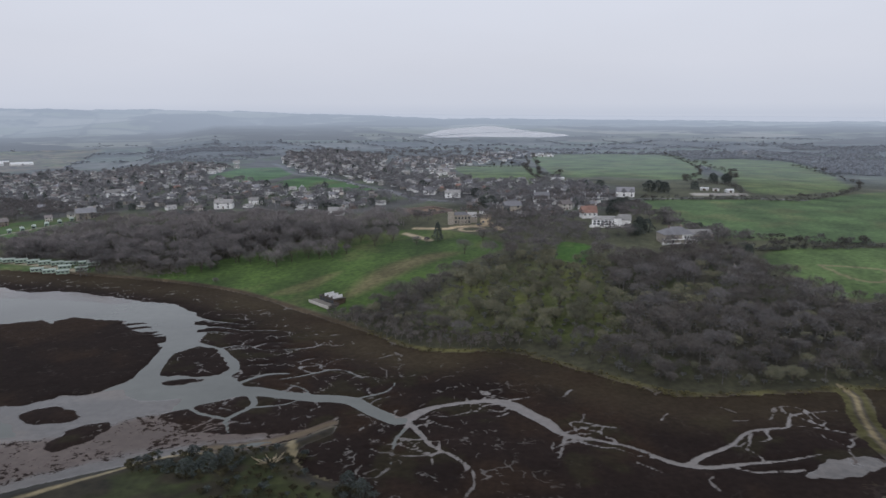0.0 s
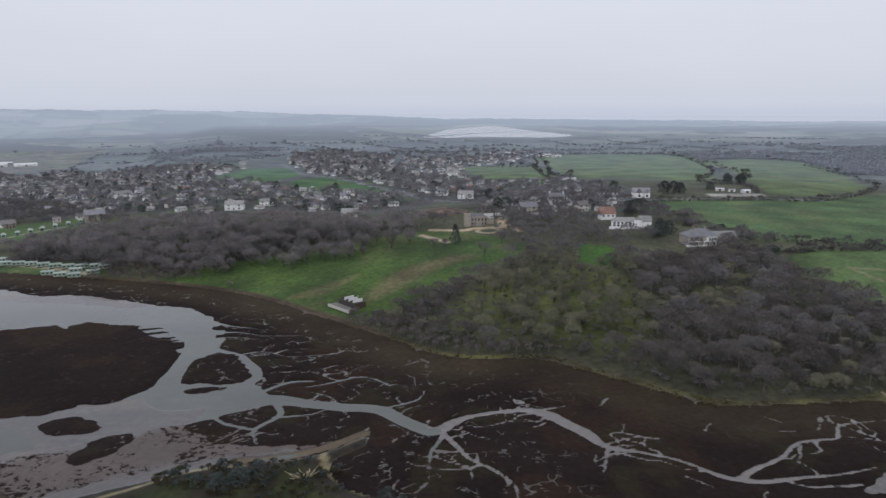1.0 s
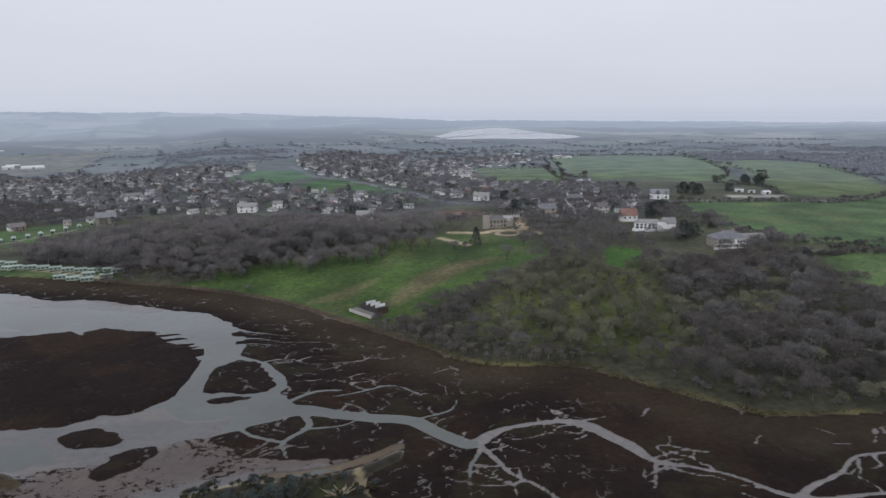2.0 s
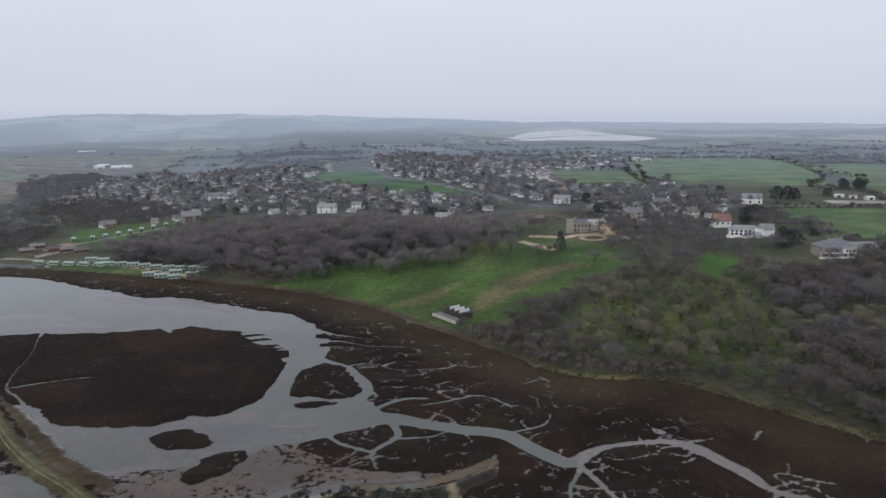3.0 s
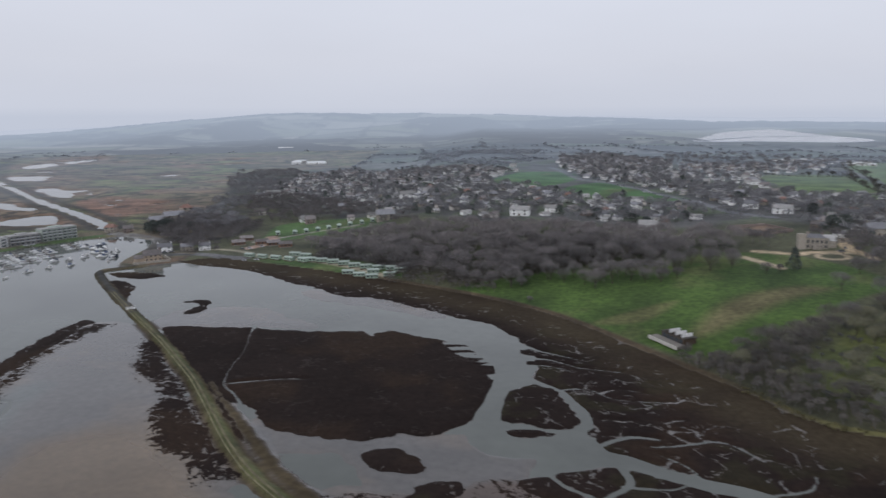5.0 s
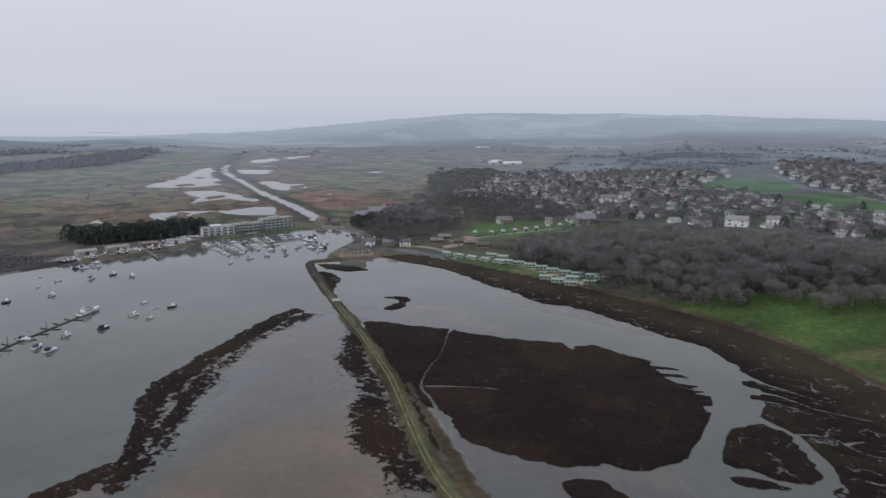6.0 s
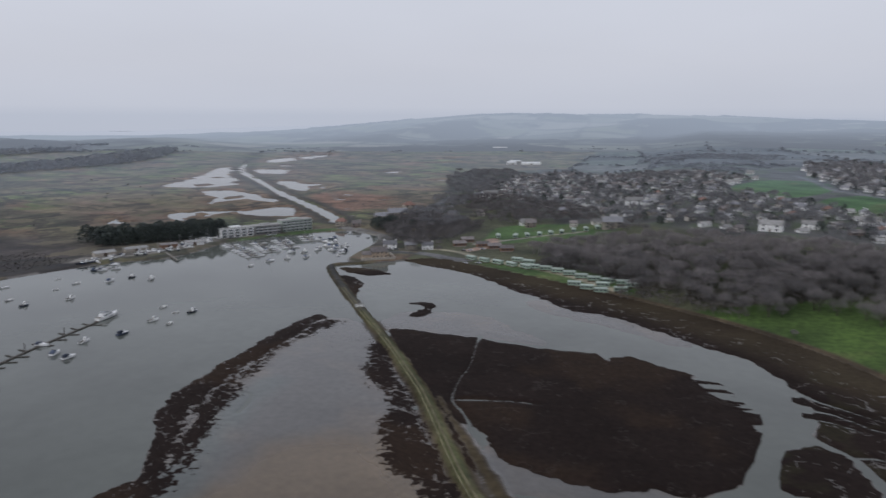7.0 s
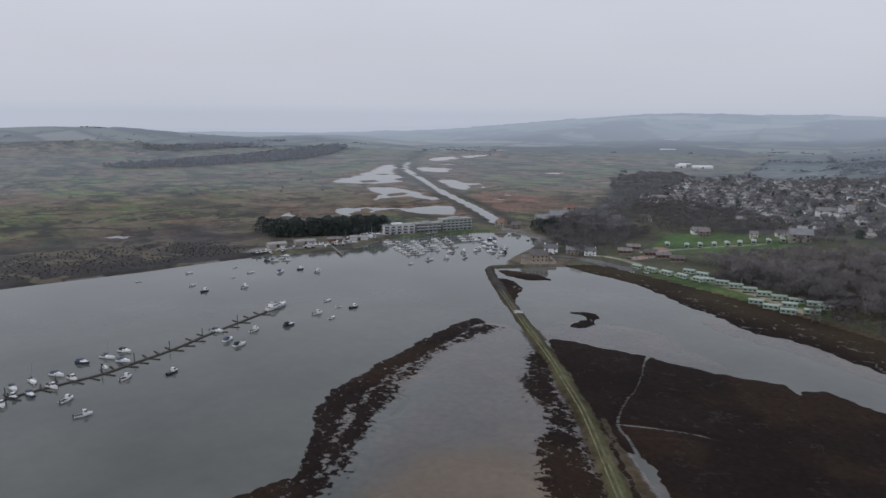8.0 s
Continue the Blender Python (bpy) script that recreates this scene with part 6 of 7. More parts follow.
for x in (-4, 0, 4):
    part("window", Solid().box(x - 0.7, x + 0.7, -5.08, -4.95, 2.5, 4.0), M_glass, t)
part("chimney", Solid().box(4.5, 5.7, -0.5, 0.5, 8.5, 11.5), M_brick, t)
stand(t, 125, 604, 4)
t = thing("twin_gabled_house", "white house with two front gables above a field", "house")
part("wall", Solid().box(-9, 9, -4, 5, -1, 5.4), M_white, t)
part("roof", Solid().pitched(18, 9, 5.4, 9.6).v and Solid().pitched(18, 9, 5.4, 9.6), M_slate, t).location = (0, 0.5, 0)
for x in (-2.5, 5.5):
    gw = part("gable_front", Solid().gable(5, 5.6, -1, 5.4, 9.2), M_white, t)
    gw.matrix_basis = pose(x, -4.2, 0, 0, 0, 90)
    part("gable_roof", Solid().pitched(5, 5.6, 5.4, 9.2, over=0.25), M_slate, t).matrix_basis = pose(x, -4.2, 0, 0, 0, 90)
    part("arched_window", Solid().box(x - 1.0, x + 1.0, -6.8, -6.68, 0.8, 3.2), M_glass, t)
    part("upper_window", Solid().box(x - 0.7, x + 0.7, -6.8, -6.68, 4.4, 6.2), M_glass, t)
stand(t, 193, 748, -4)

t = thing("park_pavilion", "dark timber pavilion with three white sawtooth rooflights and a paved terrace", "pavilion")
part("wall", Solid().box(-9.5, 9.5, -4.5, 4.5, -1.5, 3.4), M_wood, t)
part("roof", Solid().box(-10, 10, -5, 5, 3.4, 3.7), M_pontoon, t)
for x in (-8.0, -2.9, 2.2):
    part("rooflight_back", Solid().add([(x + 4.6, 4, 3.7), (x + 4.6, -4, 3.7), (x + 4.6, -4, 5.9), (x + 4.6, 4, 5.9), (x, 4, 3.7), (x, -4, 3.7)], [(3, 4, 5, 2), (0, 4, 3), (1, 2, 5), (0, 1, 5, 4)]), M_pontoon, t)
    part("rooflight_face", Solid().box(x + 4.604, x + 4.72, -4, 4, 3.72, 5.9), M_white, t, "white glazed rooflight face")
part("terrace", Solid().box(-13, 11, -10.5, -4.503, -1.5, 0.35), M_deck, t, "pale paved terrace")
part("terrace_edge", Solid().box(-13.4, 11.4, -10.9, -10.503, -1.5, 0.5), M_render, t)
for x in (-7, -3.5, 0, 3.5, 7):
    part("glazed_door", Solid().box(x - 1.4, x + 1.4, -4.58, -4.46, 0.4, 2.9), M_glass, t)
stand(t, -67, 415, -48, 0.4)
t.matrix_basis = t.matrix_basis @ Matrix.Scale(0.86, 4)

# ---- the mill, cottages, cabins and marina flats ----
t = thing("tide_mill", "old stone tide mill with a brown roof by the water", "mill")
part("wall", Solid().gable(13, 8, -2, 5.4, 8.8), M_warmstone, t)
part("roof", Solid().pitched(13, 8, 5.4, 8.8), M_tile, t)
part("lean_to", Solid().gable(7, 6, -2, 3.4, 5.4), M_warmstone, t).location = (-10, 0, 0)
part("lean_to_roof", Solid().pitched(7, 6, 3.4, 5.4), M_tile, t).location = (-10, 0, 0)
for x in (-5, -1.7, 1.7, 5):
    for z in (1.0, 3.7):
        part("window", Solid().box(x - 0.5, x + 0.5, -4.08, -3.96, z, z + 1.3), M_glass, t)
part("chimney", Solid().box(4.9, 6.1, -0.5, 0.5, 7.8, 10.4), M_brick, t)
stand(t, -469, 501, 52, 0.3)
t = thing("mill_quay", "low stone quay wall round the mill", "wall")
part("wall_side", Solid().box(-16, 12, -8.5, -7.7, -1.5, 1.9), M_stone, t)
part("wall_side", Solid().box(11.2, 12, -7.7, 12, -1.5, 1.9), M_stone, t)
stand(t, -469, 501, 52, 0.0)


def cabin(x, y, turn, w=11, d=7):
    t = thing("timber_cabin", "red-brown timber cabin with a low tiled roof", "cabin", "cabins by the yard", AWAY)
    part("wall", Solid().gable(w, d, -1, 2.8, 4.6), M_redwood, t)
    part("roof", Solid().pitched(w, d, 2.8, 4.6), M_tile, t)
    part("deck", Solid().box(-w / 2, w / 2, -d / 2 - 2.5, -d / 2 - 0.003, -1, 0.3), M_deck, t)
    for q in (-w * 0.3, 0, w * 0.3):
        part("window", Solid().box(q - 0.8, q + 0.8, -d / 2 - 0.07, -d / 2 + 0.04, 0.9, 2.1), M_glass, t)
    stand(t, x, y, turn)


for x, y, turn in ((-454, 606, 45), (-428, 592, 45), (-414, 589, 42), (-398, 583, 40), (-448, 585, 45)):
    cabin(x, y, turn)


def flats(x, y, turn, w, storeys, wall, bays, label):
    """A flat-roofed block: recessed window bays between piers, balconies on the upper floors."""
    t = thing("apartment_block", label, "apartment block", "flats on the marina quay", AWAY)
    hgt = 2.7 * storeys
    part("wall", Solid().box(-w / 2, w / 2, -5.6, 6, -1.5, hgt + 0.3), wall, t)
    part("roof", Solid().box(-w / 2 - 0.3, w / 2 + 0.3, -6.2, 6.3, hgt + 0.304, hgt + 0.6), M_lichen, t)
    part("roof_housing", Solid().box(-w * 0.2, w * 0.15, -1, 4, hgt + 0.604, hgt + 1.7), wall, t)
    for k in range(bays + 1):
        q = -w / 2 + k * w / bays
        part("pier", Solid().box(max(q - 0.45, -w / 2), min(q + 0.45, w / 2), -6.1, -5.603, -1.5, hgt + 0.3), wall, t)
    for k in range(bays):
        q, half = -w / 2 + (k + 0.5) * w / bays, w / bays / 2 - 0.46
        for s in range(storeys):
            part("window", Solid().box(q - half * 0.72, q + half * 0.72, -5.68, -5.55, 2.7 * s + 0.5, 2.7 * s + 1.85), M_glass, t)
            if s:
                b = part("balcony", Solid().box(q - half, q + half, -7.0, -5.69, 2.7 * s - 0.1, 2.7 * s + 0.1), M_deck, t)
                part("railing", Solid().box(q - half, q + half, -7.02, -6.95, 2.7 * s + 0.104, 2.7 * s + 0.95), M_sheet, b)
    stand(t, x, y, turn)


flats(-648, 498, 70, 31, 3, M_white, 5, "white three-storey flats with dark window bays and balconies")
flats(-639, 527, 71, 26, 3, M_lichen, 6, "grey three-storey flats with balconies")
flats(-631, 557, 74, 32, 4, M_greenrender, 7, "pale grey-green four-storey flats with rows of windows")

# ---- static caravans and lodges ----
def caravan(length, label, group, mat):
    t = thing("static_caravan", label, "caravan", group, AWAY)
    part("body", Solid().box(-length / 2, length / 2, -1.9, 1.9, 0.55, 3.0), mat, t)
    part("roof", Solid().pitched(length, 3.8, 3.0, 3.6, over=0.15, thick=0.12), M_vanR, t)
    part("skirt", Solid().box(-length / 2 + 0.2, length / 2 - 0.2, -1.75, 1.75, -0.6, 0.546), M_wood, t)
    for side in (-1, 1):
        for x in (-length * 0.32, 0, length * 0.32):
            part("window", Solid().box(x - 0.8, x + 0.8, side * 1.9 - 0.05, side * 1.9 + 0.05, 1.4, 2.4), M_glass, t)
    part("end_window", Solid().box(-length / 2 - 0.05, -length / 2 + 0.04, -1.3, 1.3, 1.1, 2.5), M_glass, t)
    part("step", Solid().box(1.2, 2.6, -2.9, -1.903, -0.3, 0.5), M_deck, t)
    return t


van = caravan(8.6, "pale green static caravan with a grey-white roof on grass", "static caravans by the shore", M_vanG)
for k in range(8):
    u = k / 7
    x, y = -346 + 76 * u, 536 - 15 * u + 1.5 * math.sin(k)
    copy_thing(van, pose(x, y, float(ground_z(x, y)), 0, 0, 30 + rng.uniform(-4, 4)))
for x, y in ((-300, 511), (-289, 507), (-278, 505), (-266, 509), (-262, 519), (-281, 514)):
    copy_thing(van, pose(x, y, float(ground_z(x, y)), 0, 0, 26 + rng.uniform(-5, 5)))
for k in range(5):
    x, y = -404 + 13.2 * k, 539.0 - 1.2 * k
    copy_thing(van, pose(x, y, float(ground_z(x, y)), 0, 0, -7 + rng.uniform(-5, 5)))
for x, y in ((-368, 550), (-356, 547)):
    copy_thing(van, pose(x, y, float(ground_z(x, y)), 0, 0, 12))
drop(van)
lodge = caravan(9, "pale grey-green holiday lodge on a terraced lawn", "lodges on the terraced lawn", M_vanG)
for x, y in ((-440, 637), (-423, 640), (-414, 646), (-404, 651), (-395, 656), (-386, 660), (-377, 666), (-366, 669), (-357, 674)):
    copy_thing(lodge, pose(x, y, float(ground_z(x, y)), 0, 0, 120 + rng.uniform(-8, 8)))
drop(lodge)


# ---- boats, pontoons and the harbour ----
def hull_shape(length, beam, free, draft=0.35):
    """A planked shell: stations from transom to stem, with flare and sheer."""
    s = Solid()
    st = [(-0.5, 0.82, 0.0), (-0.3, 0.95, 0.0), (0.0, 1.0, 0.03), (0.25, 0.82, 0.1), (0.4, 0.5, 0.18), (0.5, 0.04, 0.28)]
    for u, b, sheer in st:
        w = beam / 2 * b
        x = u * length
        z = free * (1 + sheer)
        s.v += [(x - 0.06 * length * (u > 0.45), -w * 0.45, -draft), (x, -w * 0.9, free * 0.25), (x, -w, z), (x, w, z), (x, w * 0.9, free * 0.25), (x - 0.06 * length * (u > 0.45), w * 0.45, -draft)]
    for k in range(len(st) - 1):
        a, b = 6 * k, 6 * k + 6
        for j in range(6):
            if j != 2:
                s.f.append((a + j, b + j, b + (j + 1) % 6, a + (j + 1) % 6))
    s.f.append((5, 4, 3, 2, 1, 0))
    return s


def deck_shape(length, beam, free, drop=0.08):
    s = Solid()
    for u, b, sheer in [(-0.49, 0.8, 0.0), (-0.3, 0.92, 0.0), (0.0, 0.96, 0.03), (0.25, 0.78, 0.1), (0.4, 0.46, 0.18), (0.48, 0.06, 0.27)]:
        z = free * (1 + sheer) - drop
        s.v += [(u * length, -beam / 2 * b, z), (u * length, beam / 2 * b, z)]
    s.f += [(2 * k, 2 * k + 2, 2 * k + 3, 2 * k + 1) for k in range(5)]
    return s


def wedge(x0, x1, w0, w1, z0, z1, front, back=0.0):
    """A cabin whose front and back lean in."""
    v = [(x0, -w0, z0), (x1, -w1, z0), (x1, w1, z0), (x0, w0, z0), (x0 + back, -w0 * 0.85, z1), (x1 - front, -w1 * 0.8, z1), (x1 - front, w1 * 0.8, z1), (x0 + back, w0 * 0.85, z1)]
    return Solid().add(v, [(3, 2, 1, 0), (4, 5, 6, 7), (0, 1, 5, 4), (1, 2, 6, 5), (2, 3, 7, 6), (3, 0, 4, 7)])


def boat(kind, label, hull_mat=None, name=""):
    hull_mat = hull_mat or M_gel
    L, B, F = {"cruiser": (7.2, 2.6, 1.0), "open": (5.6, 2.1, 0.7), "fisher": (6.8, 2.4, 0.9), "sail": (8.2, 2.6, 0.95), "dinghy": (4.2, 1.7, 0.5), "yacht": (17, 4.5, 1.75)}[kind]
    t = thing(name or {"cruiser": "motor_cruiser", "open": "open_motorboat", "fisher": "fishing_boat", "sail": "sailing_boat", "dinghy": "dinghy", "yacht": "motor_yacht"}[kind], label, "boat", "boats in the harbour", AWAY)
    part("hull", hull_shape(L, B, F), hull_mat, t)
    part("deck", deck_shape(L, B, F, 0.08 if kind not in ("open", "dinghy") else 0.3), M_gel if kind not in ("open", "dinghy") else M_deck, t)
    if kind in ("fisher", "cruiser", "sail"):
        part("cockpit", Solid().box(-0.46 * L, -0.1 * L if kind != "fisher" else -0.02 * L, -0.36 * B, 0.36 * B, F - 0.1, F + 0.02), M_pit, t)
    part("waterline", Solid().add([(x * (1.003 if z else 1.003), y * 1.01, z) for x, y, z in [(-0.5 * L, -0.37 * B, 0.0), (0.25 * L, -0.35 * B, 0.0), (0.485 * L, 0, 0.0), (0.25 * L, 0.35 * B, 0.0), (-0.5 * L, 0.37 * B, 0.0), (-0.5 * L, -0.4 * B, 0.16), (0.25 * L, -0.38 * B, 0.16), (0.487 * L, 0, 0.16), (0.25 * L, 0.38 * B, 0.16), (-0.5 * L, 0.4 * B, 0.16)]], [(0, 1, 6, 5), (1, 2, 7, 6), (2, 3, 8, 7), (3, 4, 9, 8), (4, 0, 5, 9)]), M_navy, t)
    if kind == "cruiser":
        part("cabin", wedge(-0.1 * L, 0.3 * L, 0.42 * B, 0.25 * B, F - 0.05, F + 0.75, 1.1), M_gel, t)
        part("windscreen", wedge(-0.12 * L, 0.06 * L, 0.41 * B, 0.36 * B, F + 0.7, F + 1.35, 0.7), M_glass, t)
        part("cockpit_canopy", wedge(-0.4 * L, -0.121 * L, 0.4 * B, 0.41 * B, F - 0.05, F + 1.2, 0.1, 0.5), M_tarp, t)
    elif kind == "fisher":
        c = part("wheelhouse", wedge(0.0, 0.22 * L, 0.36 * B, 0.3 * B, F - 0.05, F + 1.6, 0.35), M_gel, t)
        part("windscreen", wedge(0.05 * L, 0.222 * L, 0.37 * B, 0.31 * B, F + 0.8, F + 1.4, 0.25), M_glass, c)
        part("foredeck", wedge(0.221 * L, 0.42 * L, 0.3 * B, 0.14 * B, F - 0.03, F + 0.35, 0.4), M_gel, t)
        part("outboard", Solid().box(-0.54 * L, -0.49 * L, -0.2, 0.2, 0.1, F + 0.45), M_tyre, t)
    elif kind == "open":
        part("console", wedge(-0.05 * L, 0.08 * L, 0.2 * B, 0.16 * B, F - 0.3, F + 0.5, 0.2), M_gel, t)
        part("outboard", Solid().box(-0.55 * L, -0.49 * L, -0.18, 0.18, 0.0, F + 0.45), M_tyre, t)
        part("bow_locker", wedge(0.2 * L, 0.4 * L, 0.3 * B, 0.15 * B, F - 0.28, F + 0.12, 0.2), M_gel, t)
    elif kind == "dinghy":
        for x in (-0.25, 0.05):
            part("thwart", Solid().box(x * L - 0.15, x * L + 0.15, -0.42 * B, 0.42 * B, F - 0.2, F - 0.12), M_wood, t)
    elif kind == "sail":
        part("cabin", wedge(-0.15 * L, 0.25 * L, 0.32 * B, 0.18 * B, F - 0.05, F + 0.45, 0.6), M_gel, t)
        part("mast", Solid().tube((0.08 * L, 0, F), (0.08 * L, 0, F + 9.5), 0.08, 0.06, 6), M_alu, t)
        part("boom", Solid().tube((0.07 * L, 0, F + 1.2), (-0.32 * L, 0, F + 1.15), 0.06, 0.06, 6), M_alu, t)
        part("furled_sail", Solid().tube((0.04 * L, 0, F + 1.38), (-0.3 * L, 0, F + 1.33), 0.17, 0.12, 6), M_tarp, t)
        part("sprayhood", wedge(-0.2 * L, -0.08 * L, 0.3 * B, 0.28 * B, F + 0.1, F + 0.9, 0.4), M_tarp, t)
    elif kind == "yacht":
        c = part("cabin", wedge(-0.32 * L, 0.28 * L, 0.42 * B, 0.16 * B, F - 0.05, F + 1.1, 3.4, 0.2), M_gel, t)
        part("window_band", wedge(-0.27 * L, 0.2 * L, 0.425 * B, 0.24 * B, F + 0.42, F + 0.88, 1.5, 0.2), M_glass, c)
        part("hull_window", Solid().box(-0.1 * L, 0.16 * L, -0.502 * B, -0.49 * B, F * 0.62, F * 0.76).box(-0.1 * L, 0.16 * L, 0.49 * B, 0.502 * B, F * 0.62, F * 0.76), M_glass, t)
        fly = part("flybridge", wedge(-0.32 * L, 0.04 * L, 0.36 * B, 0.27 * B, F + 1.11, F + 1.62, 0.9, 0.2), M_gel, t)
        part("flybridge_screen", wedge(-0.1 * L, 0.03 * L, 0.3 * B, 0.24 * B, F + 1.63, F + 2.0, 1.1, 0.5), M_glass, fly)
        part("dark_canopy", wedge(-0.27 * L, -0.1 * L, 0.34 * B, 0.32 * B, F + 2.3, F + 2.55, 0.3, 0.2), M_navy, t)
        part("radar_arch", Solid().box(-0.25 * L, -0.22 * L, -0.34 * B, 0.34 * B, F + 2.56, F + 2.7).box(-0.25 * L, -0.22 * L, -0.34 * B, -0.3 * B, F + 1.3, F + 2.56).box(-0.25 * L, -0.22 * L, 0.3 * B, 0.34 * B, F + 1.3, F + 2.56), M_gel, t)
        part("aft_deck", Solid().box(-0.48 * L, -0.33 * L, -0.36 * B, 0.36 * B, F - 0.06, F + 0.03), M_deck, t)
        part("bow_rail", Solid().tube((0.2 * L, -0.38 * B, F + 0.85), (0.47 * L, -0.05 * B, F + 1.0), 0.04, 0.04, 5).tube((0.2 * L, 0.38 * B, F + 0.85), (0.47 * L, 0.05 * B, F + 1.0), 0.04, 0.04, 5), M_alu, t)
        part("swim_platform", Solid().box(-0.56 * L, -0.501 * L, -0.38 * B, 0.38 * B, 0.25, 0.4), M_deck, t)
    return t


FLEET = {
    "c": boat("cruiser", "white motor cruiser with a blue canvas cockpit cover afloat"), "k": boat("cruiser", "dark blue motor cruiser with a white deck afloat", M_navy),
    "f": boat("fisher", "white fishing boat with a small wheelhouse afloat"), "g": boat("fisher", "dark-hulled fishing boat with a white wheelhouse", M_navy),
    "o": boat("open", "open white motorboat with an outboard engine"), "s": boat("sail", "white sailing boat with a tall bare mast"), "d": boat("dinghy", "small open dinghy on the harbour water"),
}
MOORED = [(-605, 276, "o"), (-567, 263, "o"), (-547, 263, "g"), (-572, 294, "d"), (-603, 310, "d"), (-579, 311, "o"), (-541, 288, "f"), (-568, 329, "c"), (-567, 345, "g"), (-551, 350, "f"), (-601, 239, "d"), (-476, 312, "o"), (-455, 292, "f"), (-459, 309, "d"), (-442, 294, "o"), (-453, 316, "g"), (-445, 268, "k"), (-448, 249, "f"), (-430, 232, "c"), (-441, 231, "c"), (-413, 192, "g"), (-419, 174, "f"), (-409, 148, "f"), (-389, 149, "f"), (-530, 421, "o"), (-533, 442, "s"), (-529, 457, "f"), (-523, 472, "c")]
for x, y, k in MOORED:
    copy_thing(FLEET[k], pose(x, y, 0.0, 0, 0, 104 + rng.uniform(-18, 18)))
BERTHED = [(-459, 233, "c"), (-456, 185, "c"), (-452, 176, "s"), (-442, 180, "c"), (-439, 171, "o"), (-452, 165, "k"), (-442, 152, "c"), (-433, 156, "f"), (-440, 142, "s"), (-428, 147, "f"), (-436, 134, "c"), (-424, 138, "k"), (-426, 132, "g"), (-420, 127, "f"), (-431, 124, "c"), (-415, 120, "o")]
for x, y, k in BERTHED:
    copy_thing(FLEET[k], pose(x, y, 0.0, 0, 0, (35 if x < -440 else 15) + rng.uniform(-12, 12)))
yacht = boat("yacht", "large white motor yacht with flybridge at the end of the pontoon")
yacht.matrix_basis = pose(-482, 280, 0.0, 0, 0, 112)

POST_LABEL = "tarred timber pontoon with finger berths and tall piles"
pl = curve([(-412, 104), (-418, 115), (-426, 130), (-429, 149), (-431, 168), (-437, 184), (-444, 203), (-455, 224), (-467, 249), (-477, 271)], n=3)
p = thing("pontoon", POST_LABEL, "pontoon")
for a, b in zip(pl[:-1], pl[1:]):
    d = b - a
    part("walkway", Solid().box(0, float(np.hypot(*d)) - 0.15, -0.75, 0.75, -0.15, 0.42, math.atan2(d[1], d[0]), a), M_pontoon, p)
for k in range(1, len(pl) - 1):
    d = pl[k + 1] - pl[k - 1]
    a = math.atan2(d[1], d[0])
    for side in (-1, 1):
        if (k + side) % 4 == 0:
            continue
        part("finger_berth", Solid().box(0.76, 6.5, -0.35, 0.35, -0.15, 0.38, a + side * 1.25, pl[k]), M_pontoon, p)
    if k % 3 == 0:
        q = pl[k] + np.array((math.cos(a + 1.57), math.sin(a + 1.57))) * 1.0
        part("pile", Solid().tube((q[0], q[1], -2), (q[0], q[1], 4.6), 0.2, 0.2, 7), M_pontoon, p)


def jetty(a, b, w, fingers, label):
    p = thing("marina_pontoon", label, "pontoon", "marina pontoons")
    a, b = np.array(a, float), np.array(b, float)
    d = b - a
    t, n = math.atan2(d[1], d[0]), float(np.hypot(*d))
    part("walkway", Solid().box(0, n, -w, w, -0.15, 0.5, t, a), M_deck, p)
    for k in range(fingers):
        at = a + d * (k + 0.6) / fingers
        for side in (-1, 1):
            part("finger_berth", Solid().box(w + 0.01, w + 5, -0.3, 0.3, -0.15, 0.4, t + side * 1.57, at), M_deck, p)
            if rng.uniform() < 0.8:
                q = at + np.array((math.cos(t + side * 1.57), math.sin(t + side * 1.57))) * 4.6 + d / n * 1.9
                copy_thing(FLEET["ffosfoco"[rng.integers(8)]], pose(q[0], q[1], 0, 0, 0, math.degrees(t) + 90 * side + rng.uniform(-5, 5)) @ Matrix.Scale(rng.uniform(0.9, 1.15), 4))
    part("pile", Solid().tube((b[0], b[1], -2), (b[0], b[1], 3.4), 0.2, 0.2, 7), M_pontoon, p)


for a, b, n in (((-622, 470), (-556, 446), 8), ((-610, 492), (-561, 468), 6), ((-606, 514), (-562, 491), 5), ((-606, 545), (-575, 527), 3)):
    jetty(a, b, 0.7, n, "narrow decked marina pontoon with finger berths")
for x, y, k in ((-577, 537, "c"), (-569, 548, "k"), (-545, 517, "c"), (-536, 519, "c"), (-522, 516, "f"), (-538, 499, "f"), (-527, 506, "c"), (-516, 508, "k"), (-558, 541, "c"), (-551, 530, "s"), (-562, 532, "c"), (-532, 527, "f"), (-545, 508, "o"), (-512, 502, "o"), (-506, 492, "d"), (-548, 478, "c"), (-540, 486, "f")):
    copy_thing(FLEET[k], pose(x, y, max(0.0, float(ground_z(x, y))) + (0.3 if ground_z(x, y) > 0.2 else 0), 0, 0, rng.uniform(0, 360)) @ Matrix.Scale(1.2, 4))
# boats laid up in the yard
for k in range(64):
    u = rng.uniform()
    x, y = np.interp(u, [0, 0.3, 0.6, 1], [-643, -638, -636, -654]) + rng.uniform(-11, 11), np.interp(u, [0, 0.3, 0.6, 1], [346, 390, 430, 476]) + rng.uniform(-5, 5)
    z = float(ground_z(x, y))
    if z > 0.6:
        copy_thing(FLEET["sfosfgdo"[rng.integers(8)]], pose(x, y, z + 0.36, 0, 0, rng.uniform(0, 360)))
